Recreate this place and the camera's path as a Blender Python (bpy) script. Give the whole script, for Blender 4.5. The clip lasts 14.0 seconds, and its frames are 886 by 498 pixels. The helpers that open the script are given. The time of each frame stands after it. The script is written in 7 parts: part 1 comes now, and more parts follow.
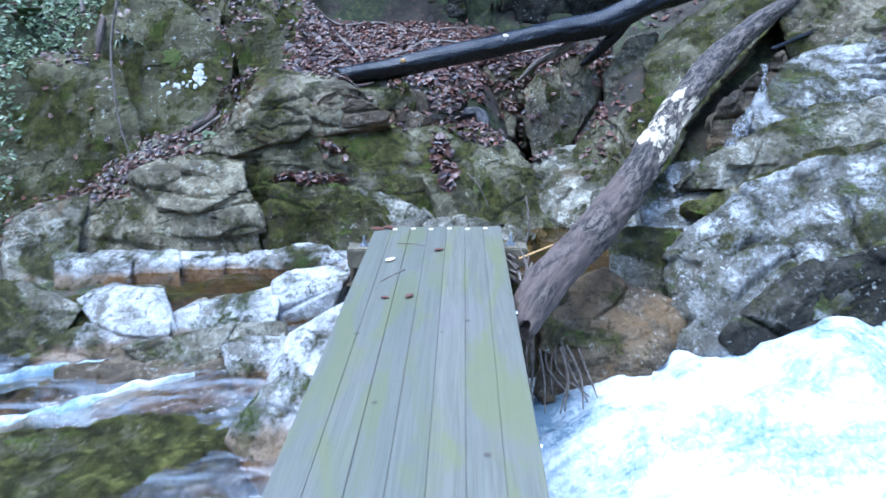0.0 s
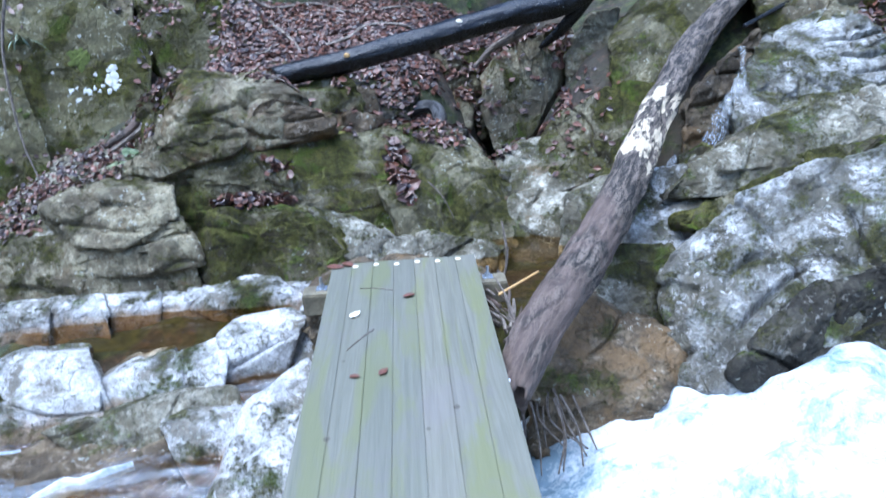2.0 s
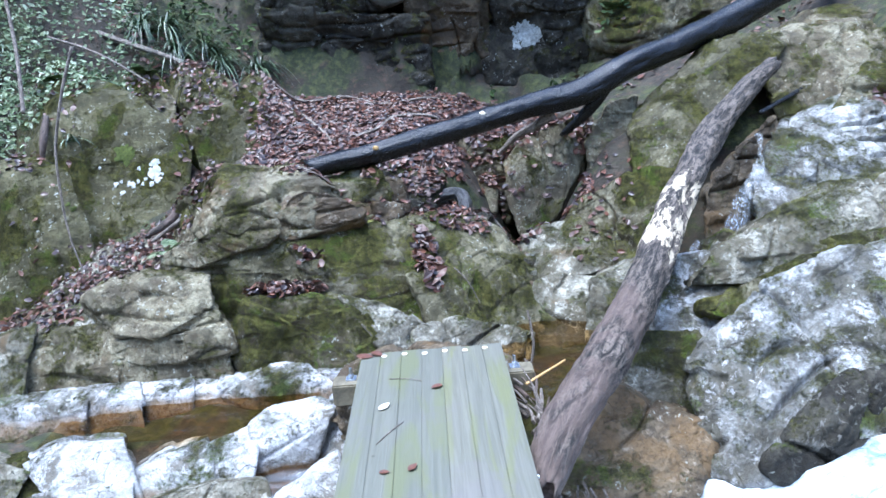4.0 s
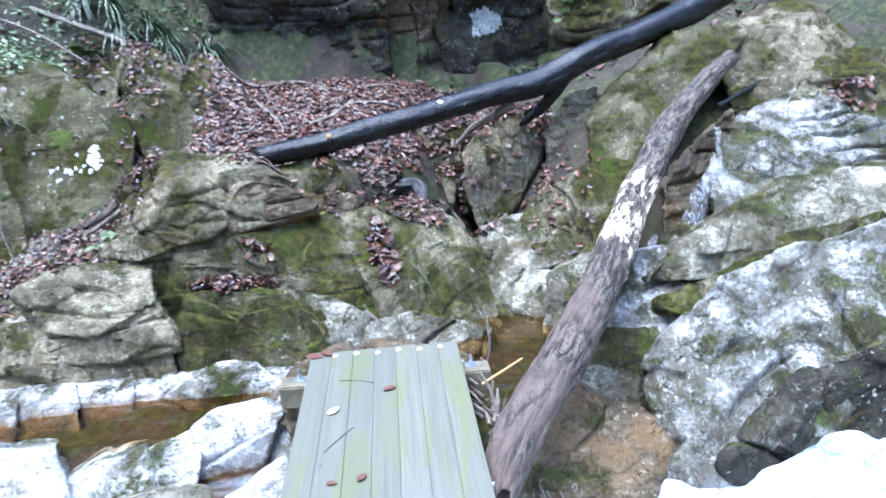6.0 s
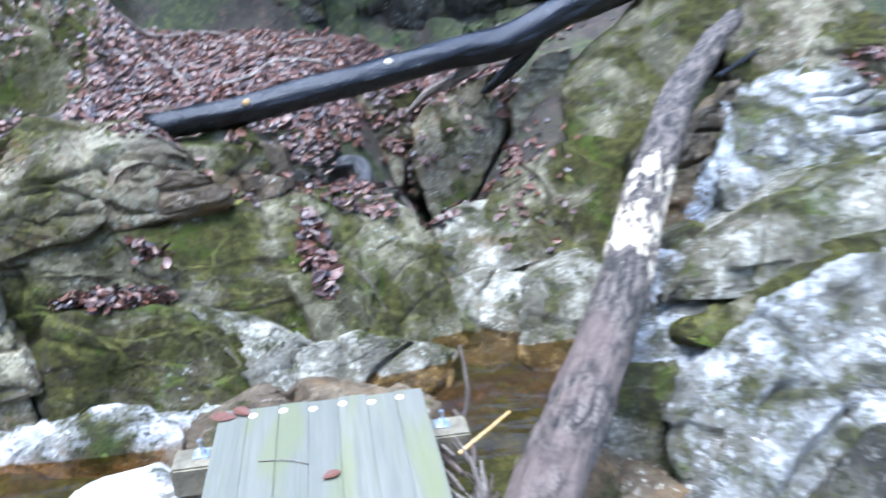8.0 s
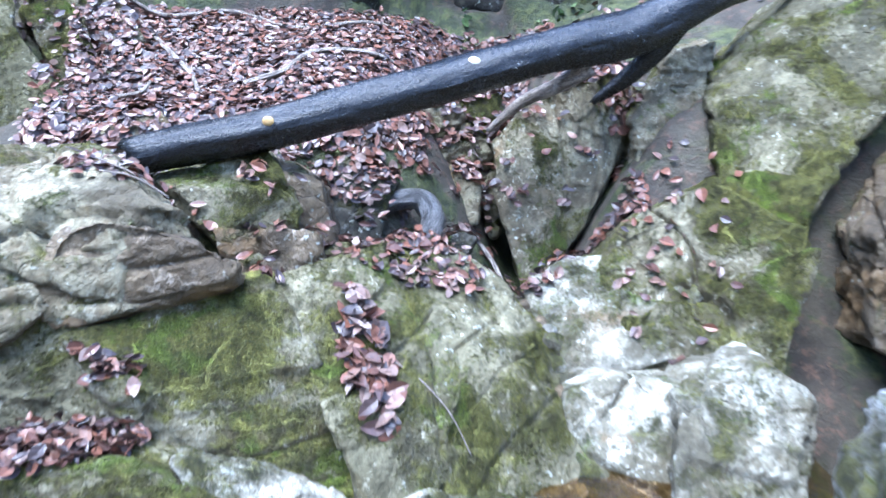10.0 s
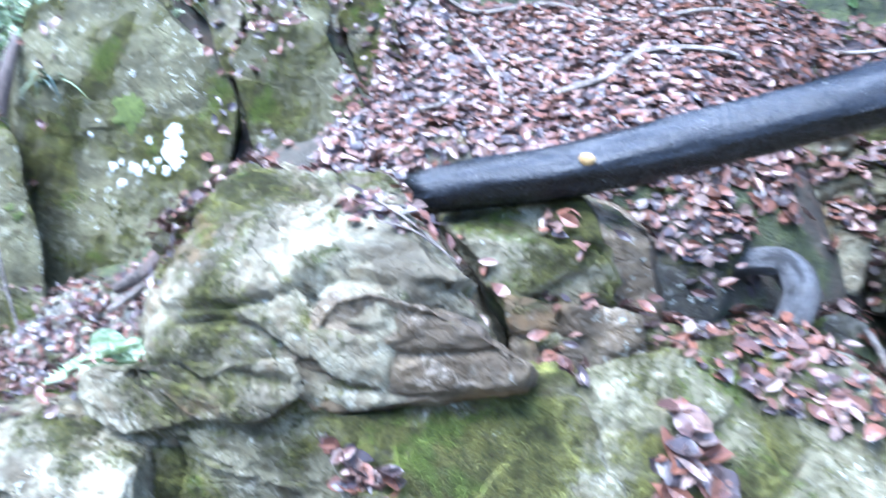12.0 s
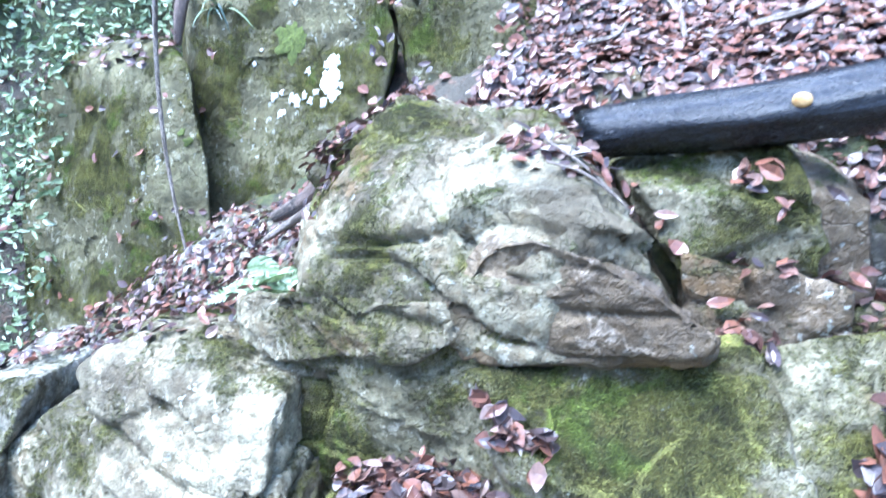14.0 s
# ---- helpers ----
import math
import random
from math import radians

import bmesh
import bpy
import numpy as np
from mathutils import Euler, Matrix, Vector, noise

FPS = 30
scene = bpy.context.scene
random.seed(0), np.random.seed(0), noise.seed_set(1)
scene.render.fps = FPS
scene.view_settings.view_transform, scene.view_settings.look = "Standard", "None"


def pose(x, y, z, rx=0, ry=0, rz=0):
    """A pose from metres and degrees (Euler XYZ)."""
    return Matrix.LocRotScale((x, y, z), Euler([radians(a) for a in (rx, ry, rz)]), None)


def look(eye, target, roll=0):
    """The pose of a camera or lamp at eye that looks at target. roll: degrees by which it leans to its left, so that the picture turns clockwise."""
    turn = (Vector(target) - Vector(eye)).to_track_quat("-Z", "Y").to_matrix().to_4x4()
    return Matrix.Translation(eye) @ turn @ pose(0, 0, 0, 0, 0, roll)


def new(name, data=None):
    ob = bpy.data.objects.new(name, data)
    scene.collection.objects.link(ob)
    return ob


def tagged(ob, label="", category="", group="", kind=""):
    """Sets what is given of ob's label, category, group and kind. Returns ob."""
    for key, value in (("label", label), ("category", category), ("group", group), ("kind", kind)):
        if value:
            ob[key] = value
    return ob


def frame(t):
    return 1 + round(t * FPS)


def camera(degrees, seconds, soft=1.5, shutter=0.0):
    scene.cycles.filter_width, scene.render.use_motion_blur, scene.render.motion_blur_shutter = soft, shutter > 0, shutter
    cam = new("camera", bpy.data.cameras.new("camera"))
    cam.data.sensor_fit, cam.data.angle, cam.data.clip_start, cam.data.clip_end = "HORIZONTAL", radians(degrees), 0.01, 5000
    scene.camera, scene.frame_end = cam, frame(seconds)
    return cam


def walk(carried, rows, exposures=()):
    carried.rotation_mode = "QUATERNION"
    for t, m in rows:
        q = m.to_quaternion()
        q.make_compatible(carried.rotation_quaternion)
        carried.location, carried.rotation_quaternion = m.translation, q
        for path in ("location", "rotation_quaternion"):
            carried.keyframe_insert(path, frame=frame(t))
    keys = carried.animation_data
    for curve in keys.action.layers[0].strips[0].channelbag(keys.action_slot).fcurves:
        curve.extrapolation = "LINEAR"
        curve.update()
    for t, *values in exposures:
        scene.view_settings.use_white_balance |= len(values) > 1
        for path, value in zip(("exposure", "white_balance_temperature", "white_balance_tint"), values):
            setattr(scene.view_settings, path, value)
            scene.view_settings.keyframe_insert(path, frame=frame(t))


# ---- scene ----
cam = camera(68.0, 14.0, 1.5, 0.75)
PATH = [
    (0, (0.179, 0.691, 1.302), (0.113, 2.58, 0.648), -1.0),
    (0.5, (0.144, 0.945, 1.272), (0.116, 2.838, 0.628), -0.9),
    (1, (-0.014, 1.109, 1.359), (0.128, 2.977, 0.657), 2.9),
    (1.5, (-0.004, 1.274, 1.443), (0.101, 3.108, 0.65), -0.9),
    (2, (0.072, 1.331, 1.56), (0.156, 3.172, 0.783), -3.0),
    (2.5, (0.075, 1.35, 1.605), (0.168, 3.234, 0.94), -3.9),
    (3, (0.076, 1.316, 1.675), (0.166, 3.224, 1.085), -2.9),
    (3.2, (0.08, 1.306, 1.671), (0.086, 3.22, 1.091), -3.8),
    (5.3, (0.056, 1.253, 1.728), (0.112, 3.172, 1.167), -5.0),
    (5.5, (0.063, 1.269, 1.716), (0.161, 3.185, 1.151), -3.7),
    (6, (0.113, 1.427, 1.691), (0.252, 3.326, 1.081), -3.0),
    (6.5, (0.06, 1.661, 1.659), (0.268, 3.535, 0.991), -3.4),
    (7, (-0.014, 1.89, 1.618), (0.293, 3.736, 0.912), -2.9),
    (7.5, (0.036, 2.101, 1.598), (0.458, 3.941, 0.936), -1.7),
    (8, (0.078, 2.491, 1.579), (0.416, 4.328, 0.864), -0.8),
    (8.2, (0.045, 2.65, 1.568), (0.305, 4.481, 0.807), -0.9),
    (10.3, (0.013, 4.2, 1.551), (0.226, 6.029, 0.769), 0.2),
    (10.5, (-0.012, 4.324, 1.516), (-0.02, 6.157, 0.715), -1.5),
    (11, (-0.009, 4.539, 1.523), (-0.183, 6.315, 0.62), -0.7),
    (11.5, (-0.104, 4.694, 1.528), (-0.435, 6.453, 0.637), -1.6),
    (12, (-0.153, 4.808, 1.571), (-0.765, 6.541, 0.783), -4.8),
    (12.5, (-0.162, 4.855, 1.608), (-0.962, 6.549, 0.907), -8.4),
    (13, (-0.205, 4.844, 1.601), (-1.152, 6.485, 0.959), -7.8),
    (13.5, (-0.24, 4.891, 1.539), (-1.202, 6.458, 0.751), -5.5),
    (14, (-0.295, 4.914, 1.504), (-1.261, 6.417, 0.604), -6.5),
]
walk(cam, [(t, look(eye, target, roll)) for t, eye, target, roll in PATH], exposures=[(0, 2.3, 4900, 8), (3, 2.42, 5330, 9), (5.5, 2.9, 5400, 10), (8, 2.95, 5400, 10), (10.5, 3.6, 5080, 10), (12.5, 3.80, 5000, 9), (14, 3.80, 5030, 9)])

# ---- world and light: open shade in a narrow valley ----
world = bpy.data.worlds.new("world")
scene.world = world
world.use_nodes = True
wn, wl = world.node_tree.nodes, world.node_tree.links
sky = wn.new("ShaderNodeTexSky")
sky.sky_type, sky.sun_disc = "NISHITA", False
SUN_EL, SUN_AZ = radians(76), radians(235)
sky.sun_elevation, sky.sun_rotation = SUN_EL, SUN_AZ
wl.new(sky.outputs[0], wn["Background"].inputs[0])
wn["Background"].inputs[1].default_value = 0.105
sun = new("sun", bpy.data.lights.new("sun", "SUN"))
sun.data.energy, sun.data.angle, sun.data.color = 1.2, radians(45), (1.0, 0.99, 0.97)
sun_way = Vector((math.sin(SUN_AZ) * math.cos(SUN_EL), math.cos(SUN_AZ) * math.cos(SUN_EL), math.sin(SUN_EL)))
sun.matrix_world = look(sun_way * 30, (0, 0, 0))


# ---- numeric noise ----
def hash3(ix, iy, iz, k):
    h = (ix * 374761393 + iy * 668265263 + iz * 1440662683 + k * 974711) & 0xFFFFFFFF
    h = ((h ^ (h >> 13)) * 1274126177) & 0xFFFFFFFF
    h = ((h ^ (h >> 16)) * 2246822519) & 0xFFFFFFFF
    return ((h ^ (h >> 15)) & 0xFFFFFF) / float(0xFFFFFF)


def vnoise(P, k=0):
    """Smooth value noise in -1..1 at the points P (n, 3)."""
    f = np.floor(P)
    i = f.astype(np.int64)
    u = P - f
    u = u * u * u * (u * (u * 6 - 15) + 10)
    out = 0
    for dx in (0, 1):
        wx = u[:, 0] if dx else 1 - u[:, 0]
        for dy in (0, 1):
            wy = u[:, 1] if dy else 1 - u[:, 1]
            for dz in (0, 1):
                wz = u[:, 2] if dz else 1 - u[:, 2]
                out = out + wx * wy * wz * hash3(i[:, 0] + dx, i[:, 1] + dy, i[:, 2] + dz, k)
    return out * 2 - 1


def fbm(P, octaves=4, k=0, ridged=False):
    out, amp, tot = 0, 1.0, 0
    for o in range(octaves):
        n = vnoise(P * (2.03 ** o) + 17.3 * o, k + o)
        out = out + amp * ((1 - 2 * np.abs(n)) if ridged else n)
        tot += amp
        amp *= 0.5
    return out / tot


def cells(P, k=0):
    """Cellular noise: the gap between the two nearest cell centres, a random value of the cell and a randomly tilted plane in it."""
    i = np.floor(P).astype(np.int64)
    f1, f2 = np.full(len(P), 9.0), np.full(len(P), 9.0)
    val = np.zeros(len(P))
    off, own = np.zeros(P.shape), np.zeros(P.shape, np.int64)
    for dx in (-1, 0, 1):
        for dy in (-1, 0, 1):
            for dz in (-1, 0, 1):
                j = i + (dx, dy, dz)
                c = j + np.stack([hash3(j[:, 0], j[:, 1], j[:, 2], k + m) for m in (1, 2, 3)], 1)
                d = np.sqrt(((P - c) ** 2).sum(1))
                near = d < f1
                f2 = np.where(near, f1, np.minimum(f2, d))
                val = np.where(near, hash3(j[:, 0], j[:, 1], j[:, 2], k + 7), val)
                f1 = np.where(near, d, f1)
                off = np.where(near[:, None], P - c, off)
                own = np.where(near[:, None], j, own)
    tilt = np.stack([hash3(own[:, 0], own[:, 1], own[:, 2], k + m) - 0.5 for m in (11, 12, 13)], 1)
    return f2 - f1, val, (off * tilt).sum(1)


# ---- materials ----
def node_material(name):
    m = bpy.data.materials.new(name)
    m.use_nodes = True
    return m, m.node_tree.nodes, m.node_tree.links, m.node_tree.nodes["Principled BSDF"]


class Net:
    """Short hand for wiring node materials."""
    def __init__(self, name):
        self.m, self.n, self.l, self.bsdf = node_material(name)
        self.pos = self.n.new("ShaderNodeNewGeometry")

    def put(self, a, b):
        if isinstance(a, bpy.types.NodeSocket):
            self.l.new(a, b)
        else:
            b.default_value = a

    def noise(self, scale, detail=4.0, rough=0.55, dist=0.0, stretch=None, vec=None):
        t = self.n.new("ShaderNodeTexNoise")
        t.inputs["Scale"].default_value, t.inputs["Detail"].default_value = scale, detail
        t.inputs["Roughness"].default_value, t.inputs["Distortion"].default_value = rough, dist
        src = vec or self.pos.outputs["Position"]
        if stretch:
            mp = self.n.new("ShaderNodeMapping")
            mp.inputs["Scale"].default_value = stretch
            self.l.new(src, mp.inputs["Vector"])
            src = mp.outputs[0]
        self.l.new(src, t.inputs["Vector"])
        return t.outputs["Fac"]

    def math(self, op, a, b=0.0, clamp=False):
        t = self.n.new("ShaderNodeMath")
        t.operation, t.use_clamp = op, clamp
        self.put(a, t.inputs[0]), self.put(b, t.inputs[1])
        return t.outputs[0]

    def step(self, v, lo, hi):
        t = self.n.new("ShaderNodeMapRange")
        t.interpolation_type = "SMOOTHSTEP"
        self.put(v, t.inputs[0])
        t.inputs[1].default_value, t.inputs[2].default_value = lo, hi
        return t.outputs[0]

    def mix(self, f, a, b):
        t = self.n.new("ShaderNodeMix")
        t.data_type = "RGBA"
        self.put(f, t.inputs[0])
        for v, k in ((a, 6), (b, 7)):
            self.put(v if isinstance(v, bpy.types.NodeSocket) else (*v, 1), t.inputs[k])
        return t.outputs[2]

    def up(self):
        t = self.n.new("ShaderNodeSeparateXYZ")
        self.l.new(self.pos.outputs["Normal"], t.inputs[0])
        return t.outputs[2]

    def bump(self, h, strength, dist, after=None):
        t = self.n.new("ShaderNodeBump")
        t.inputs["Strength"].default_value, t.inputs["Distance"].default_value = strength, dist
        self.l.new(h, t.inputs["Height"])
        if after:
            self.l.new(after, t.inputs["Normal"])
        return t.outputs[0]

    def done(self, color, rough, normal=None):
        self.put(color if isinstance(color, bpy.types.NodeSocket) else (*color, 1), self.bsdf.inputs["Base Color"])
        self.put(rough, self.bsdf.inputs["Roughness"])
        if normal:
            self.l.new(normal, self.bsdf.inputs["Normal"])
        return self.m


def rock_material(name, dark, light, pale=0.3, moss=0.3, stain=0.2, wet=0.0, veins=0.5, topmoss=0.25, shift=0.0, waterline=None, lush=1.0, algae=0.6, relief=0.6, soil=0.5):
    """Weathered creek rock: two greys, pale crust, dark blotches, rusty stain, moss, hairline joints."""
    g = Net(name)
    off = g.n.new("ShaderNodeMapping")
    off.inputs["Location"].default_value = (shift, shift * 1.7, -shift)
    g.l.new(g.pos.outputs["Position"], off.inputs["Vector"])
    v = off.outputs[0]
    big = g.noise(1.7, 5, 0.6, 0.4, vec=v)
    mid = g.noise(7, 6, 0.65, 0.2, vec=v)
    fine = g.noise(45, 4, 0.7, vec=v)
    grit = g.noise(160, 2, 0.6, vec=v)
    col = g.mix(g.step(g.math("ADD", g.math("MULTIPLY", big, 0.5), g.math("MULTIPLY", mid, 0.5)), 0.42, 0.60), dark, light)
    # pale crust in ragged patches
    crust = g.step(g.math("ADD", g.math("MULTIPLY", g.noise(3.1, 7, 0.72, 0.3, vec=v), 0.75), g.math("MULTIPLY", fine, 0.25)), 0.66 - 0.3 * pale, 0.72 - 0.3 * pale)
    col = g.mix(g.math("MULTIPLY", crust, 0.8), col, tuple(min(0.75, 1.2 * c + 0.10) for c in light))
    flecks = g.math("MULTIPLY", g.step(g.noise(17, 6, 0.72, 0.6, vec=v), 0.56, 0.62), g.step(g.noise(2.3, 3, vec=v), 0.40, 0.56))
    col = g.mix(g.math("MULTIPLY", flecks, 0.65), col, tuple(min(0.75, 1.3 * c + 0.14) for c in light))
    brown = g.step(g.noise(11, 6, 0.7, 0.5, vec=v), 0.52, 0.64)
    col = g.mix(g.math("MULTIPLY", brown, soil), col, (1.0 * dark[0], 0.9 * dark[1], 0.75 * dark[2]))
    # dark algae streaks down the faces
    alg = g.step(g.noise(3.4, 7, 0.72, 0.3, (1.0, 1.0, 0.6), vec=v), 0.49, 0.60)
    col = g.mix(g.math("MULTIPLY", alg, algae), col, tuple(0.38 * c for c in dark))
    if stain:
        rust = g.step(g.noise(1.9, 5, 0.6, 0.5, vec=v), 0.70 - 0.25 * stain, 0.80 - 0.25 * stain)
        col = g.mix(g.math("MULTIPLY", rust, 0.75), col, (0.19, 0.115, 0.045))
    if waterline is not None:
        zz = g.n.new("ShaderNodeSeparateXYZ")
        g.l.new(g.pos.outputs["Position"], zz.inputs[0])
        lvl = g.math("ADD", zz.outputs[2], g.math("MULTIPLY", g.math("SUBTRACT", mid, 0.5), 0.16))
        col = g.mix(g.math("MULTIPLY", g.step(lvl, waterline + 0.03, waterline - 0.05), 0.85), col, g.mix(g.step(fine, 0.4, 0.6), (0.17, 0.10, 0.04), (0.34, 0.235, 0.13)))
    # small lichen spots
    vo = g.n.new("ShaderNodeTexVoronoi")
    vo.inputs["Scale"].default_value = 19
    rag = g.n.new("ShaderNodeTexNoise")
    rag.inputs["Scale"].default_value, rag.inputs["Detail"].default_value = 26, 4
    g.l.new(v, rag.inputs["Vector"])
    ragged = g.n.new("ShaderNodeVectorMath")
    ragged.operation = "MULTIPLY_ADD"
    g.l.new(rag.outputs["Color"], ragged.inputs[0])
    ragged.inputs[1].default_value = (0.09, 0.09, 0.09)
    g.l.new(v, ragged.inputs[2])
    g.l.new(ragged.outputs[0], vo.inputs["Vector"])
    spot = g.math("MULTIPLY", g.step(vo.outputs["Distance"], 0.24, 0.16), g.step(g.noise(3.3, 3, vec=v), 0.5, 0.6))
    col = g.mix(g.math("MULTIPLY", spot, 0.7), col, (0.52, 0.54, 0.47))
    col = g.mix(g.math("MULTIPLY", g.step(fine, 0.46, 0.68), 0.48), col, tuple(0.42 * c for c in dark))
    col = g.mix(g.math("MULTIPLY", g.step(grit, 0.52, 0.68), 0.28), col, tuple(0.4 * c for c in dark))
    # hairline joints
    vn = g.n.new("ShaderNodeTexVoronoi")
    vn.feature = "DISTANCE_TO_EDGE"
    vn.inputs["Scale"].default_value = 1.9
    wob = g.n.new("ShaderNodeVectorMath")
    wob.operation = "MULTIPLY_ADD"
    wn3 = g.n.new("ShaderNodeTexNoise")
    wn3.inputs["Scale"].default_value = 5
    g.l.new(v, wn3.inputs["Vector"])
    g.l.new(wn3.outputs["Color"], wob.inputs[0])
    wob.inputs[1].default_value = (0.28, 0.28, 0.28)
    g.l.new(v, wob.inputs[2])
    g.l.new(wob.outputs[0], vn.inputs["Vector"])
    joint = g.math("MULTIPLY", g.step(vn.outputs["Distance"], 0.012, 0.0), g.step(g.noise(2.9, 2, vec=v), 0.45, 0.6))
    col = g.mix(g.math("MULTIPLY", joint, 0.4 * veins), col, tuple(0.22 * c for c in dark))
    # moss, more on what faces up
    mossy = g.math("ADD", g.math("MULTIPLY", g.noise(2.2, 5, 0.62, 0.5, vec=v), 1.0), g.math("MULTIPLY", g.up(), topmoss * 0.25))
    mossy = g.math("ADD", mossy, g.math("MULTIPLY", g.math("SUBTRACT", fine, 0.5), 0.28))
    mossy = g.math("ADD", mossy, g.math("MULTIPLY", g.math("SUBTRACT", mid, 0.5), 0.45))
    mm = g.step(mossy, 0.77 - 0.42 * moss, 0.95 - 0.42 * moss)
    mcol = g.mix(g.step(g.noise(9, 4, 0.7, vec=v), 0.35, 0.68), tuple(lush * c for c in (0.085, 0.082, 0.025)), tuple(lush * c for c in (0.27, 0.262, 0.065)))
    mcol = g.mix(g.math("MULTIPLY", g.step(g.noise(3.7, 4, 0.6, 0.4, vec=v), 0.56, 0.66), 0.8), mcol, (0.20, 0.28, 0.035))
    mcol = g.mix(g.math("MULTIPLY", g.step(grit, 0.4, 0.7), 0.5), mcol, (0.028, 0.036, 0.010))
    col = g.mix(g.math("MULTIPLY", mm, 0.92), col, mcol)
    h = g.math("ADD", g.math("MULTIPLY", mid, 0.9 * relief), g.math("MULTIPLY", fine, 0.35))
    h = g.math("ADD", h, g.math("MULTIPLY", joint, -0.15))
    h = g.math("ADD", h, g.math("MULTIPLY", g.math("MULTIPLY", mm, grit), 0.7))
    nrm = g.bump(h, 1.0, 0.05)
    nrm = g.bump(grit, 0.7, 0.008, nrm)
    ro = g.math("ADD", g.math("MULTIPLY", mid, 0.3), 0.62 - 0.45 * wet)
    ro = g.math("ADD", ro, g.math("MULTIPLY", mm, 0.35), True)
    g.bsdf.inputs["Specular IOR Level"].default_value = 0.22 + 0.5 * wet
    return g.done(col, ro, nrm)


GREY = rock_material("rock_grey", (0.145, 0.120, 0.075), (0.36, 0.325, 0.215), 0.27, 0.60, 0.42, 0.1, shift=1.3, algae=0.68, soil=0.65)
MOSSY = rock_material("rock_mossy", (0.095, 0.080, 0.046), (0.29, 0.265, 0.175), 0.18, 0.72, 0.30, topmoss=0.5, shift=4.1, lush=1.1)
# for dark wet rocks; on the back bank its near-black stands in for shade
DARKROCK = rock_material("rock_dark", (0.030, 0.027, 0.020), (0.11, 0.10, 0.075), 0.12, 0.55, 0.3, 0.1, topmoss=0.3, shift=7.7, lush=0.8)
WHITE = rock_material("rock_white", (0.20, 0.185, 0.150), (0.62, 0.62, 0.585), 0.66, 0.52, 0.06, 0.2, shift=2.9, waterline=-0.58, algae=0.38, relief=0.4, soil=0.3)
LEDGEM = rock_material("rock_white_ledge", (0.20, 0.185, 0.150), (0.62, 0.62, 0.585), 0.66, 0.54, 0.06, 0.2, shift=2.3, waterline=-0.44, algae=0.38, relief=0.4, soil=0.3)
PALE = rock_material("rock_pale", (0.125, 0.11, 0.07), (0.46, 0.435, 0.345), 0.46, 0.58, 0.30, 0.3, topmoss=0.4, shift=9.2)
WETPALE = rock_material("rock_wet_pale", (0.13, 0.12, 0.09), (0.56, 0.56, 0.53), 0.50, 0.62, 0.16, 0.45, topmoss=0.35, shift=6.3, algae=0.55)
MOSSTOP = rock_material("rock_moss_cushion", (0.10, 0.085, 0.042), (0.33, 0.30, 0.21), 0.35, 0.74, 0.15, topmoss=0.6, shift=8.1, lush=1.4)
SLABM = rock_material("rock_slab", (0.085, 0.078, 0.040), (0.185, 0.170, 0.090), 0.16, 0.76, 0.14, veins=0.15, topmoss=0.0, shift=5.6, algae=0.35, lush=1.15)
SLOPE = rock_material("rock_green_slope", (0.105, 0.095, 0.055), (0.265, 0.240, 0.150), 0.04, 0.66, 0.25, topmoss=0.3, shift=10.4, lush=1.1)
BROWN = rock_material("rock_brown", (0.085, 0.060, 0.032), (0.23, 0.175, 0.105), 0.20, 0.46, 0.55, 0.45, shift=3.4)


def bark_material(name, dark, light, patches, wet, relief=0.9, flecks=None):
    g = Net(name)
    tc = g.n.new("ShaderNodeTexCoord").outputs["UV"]
    st = g.noise(1.0, 6, 0.7, 0.8, (34.0, 9.0, 1.0), tc)
    fi = g.noise(1.0, 5, 0.75, 0.4, (110.0, 55.0, 1.0), tc)
    col = g.mix(g.step(st, 0.40, 0.60), dark, light)
    col = g.mix(g.math("MULTIPLY", g.step(fi, 0.48, 0.62), 0.7), col, tuple(0.3 * c for c in dark))
    if patches:
        big = g.noise(2.2, 5, 0.65, 0.6)
        along = g.n.new("ShaderNodeSeparateXYZ")
        g.l.new(tc, along.inputs[0])
        lv = along.outputs[1]
        bare = g.math("ADD", g.math("MULTIPLY", g.math("MULTIPLY", g.step(lv, 1.35, 1.75), g.step(lv, 2.7, 2.3)), 0.55), g.math("MULTIPLY", big, 0.45))
        pt = g.step(g.math("ADD", g.math("MULTIPLY", bare, 0.36), g.math("MULTIPLY", g.noise(1.0, 6, 0.70, 0.3, (15.0, 7.0, 1.0), tc), 0.64)), 0.585, 0.61)
        col = g.mix(g.math("MULTIPLY", g.math("MULTIPLY", g.step(lv, 1.9, 1.2), g.step(big, 0.42, 0.56)), 0.7), col, (0.15, 0.105, 0.085))
        col = g.mix(g.math("MULTIPLY", pt, 0.9), col, patches)
    if flecks:
        fl = g.math("MULTIPLY", g.step(g.noise(55, 3, 0.6, 0.5), 0.66, 0.70), g.step(g.noise(5, 3), 0.5, 0.6))
        col = g.mix(g.math("MULTIPLY", fl, 0.8), col, flecks)
    nrm = g.bump(g.math("ADD", st, g.math("MULTIPLY", fi, 0.4)), relief, 0.02)
    return g.done(col, g.math("ADD", g.math("MULTIPLY", fi, 0.3), 0.55 - 0.35 * wet), nrm)


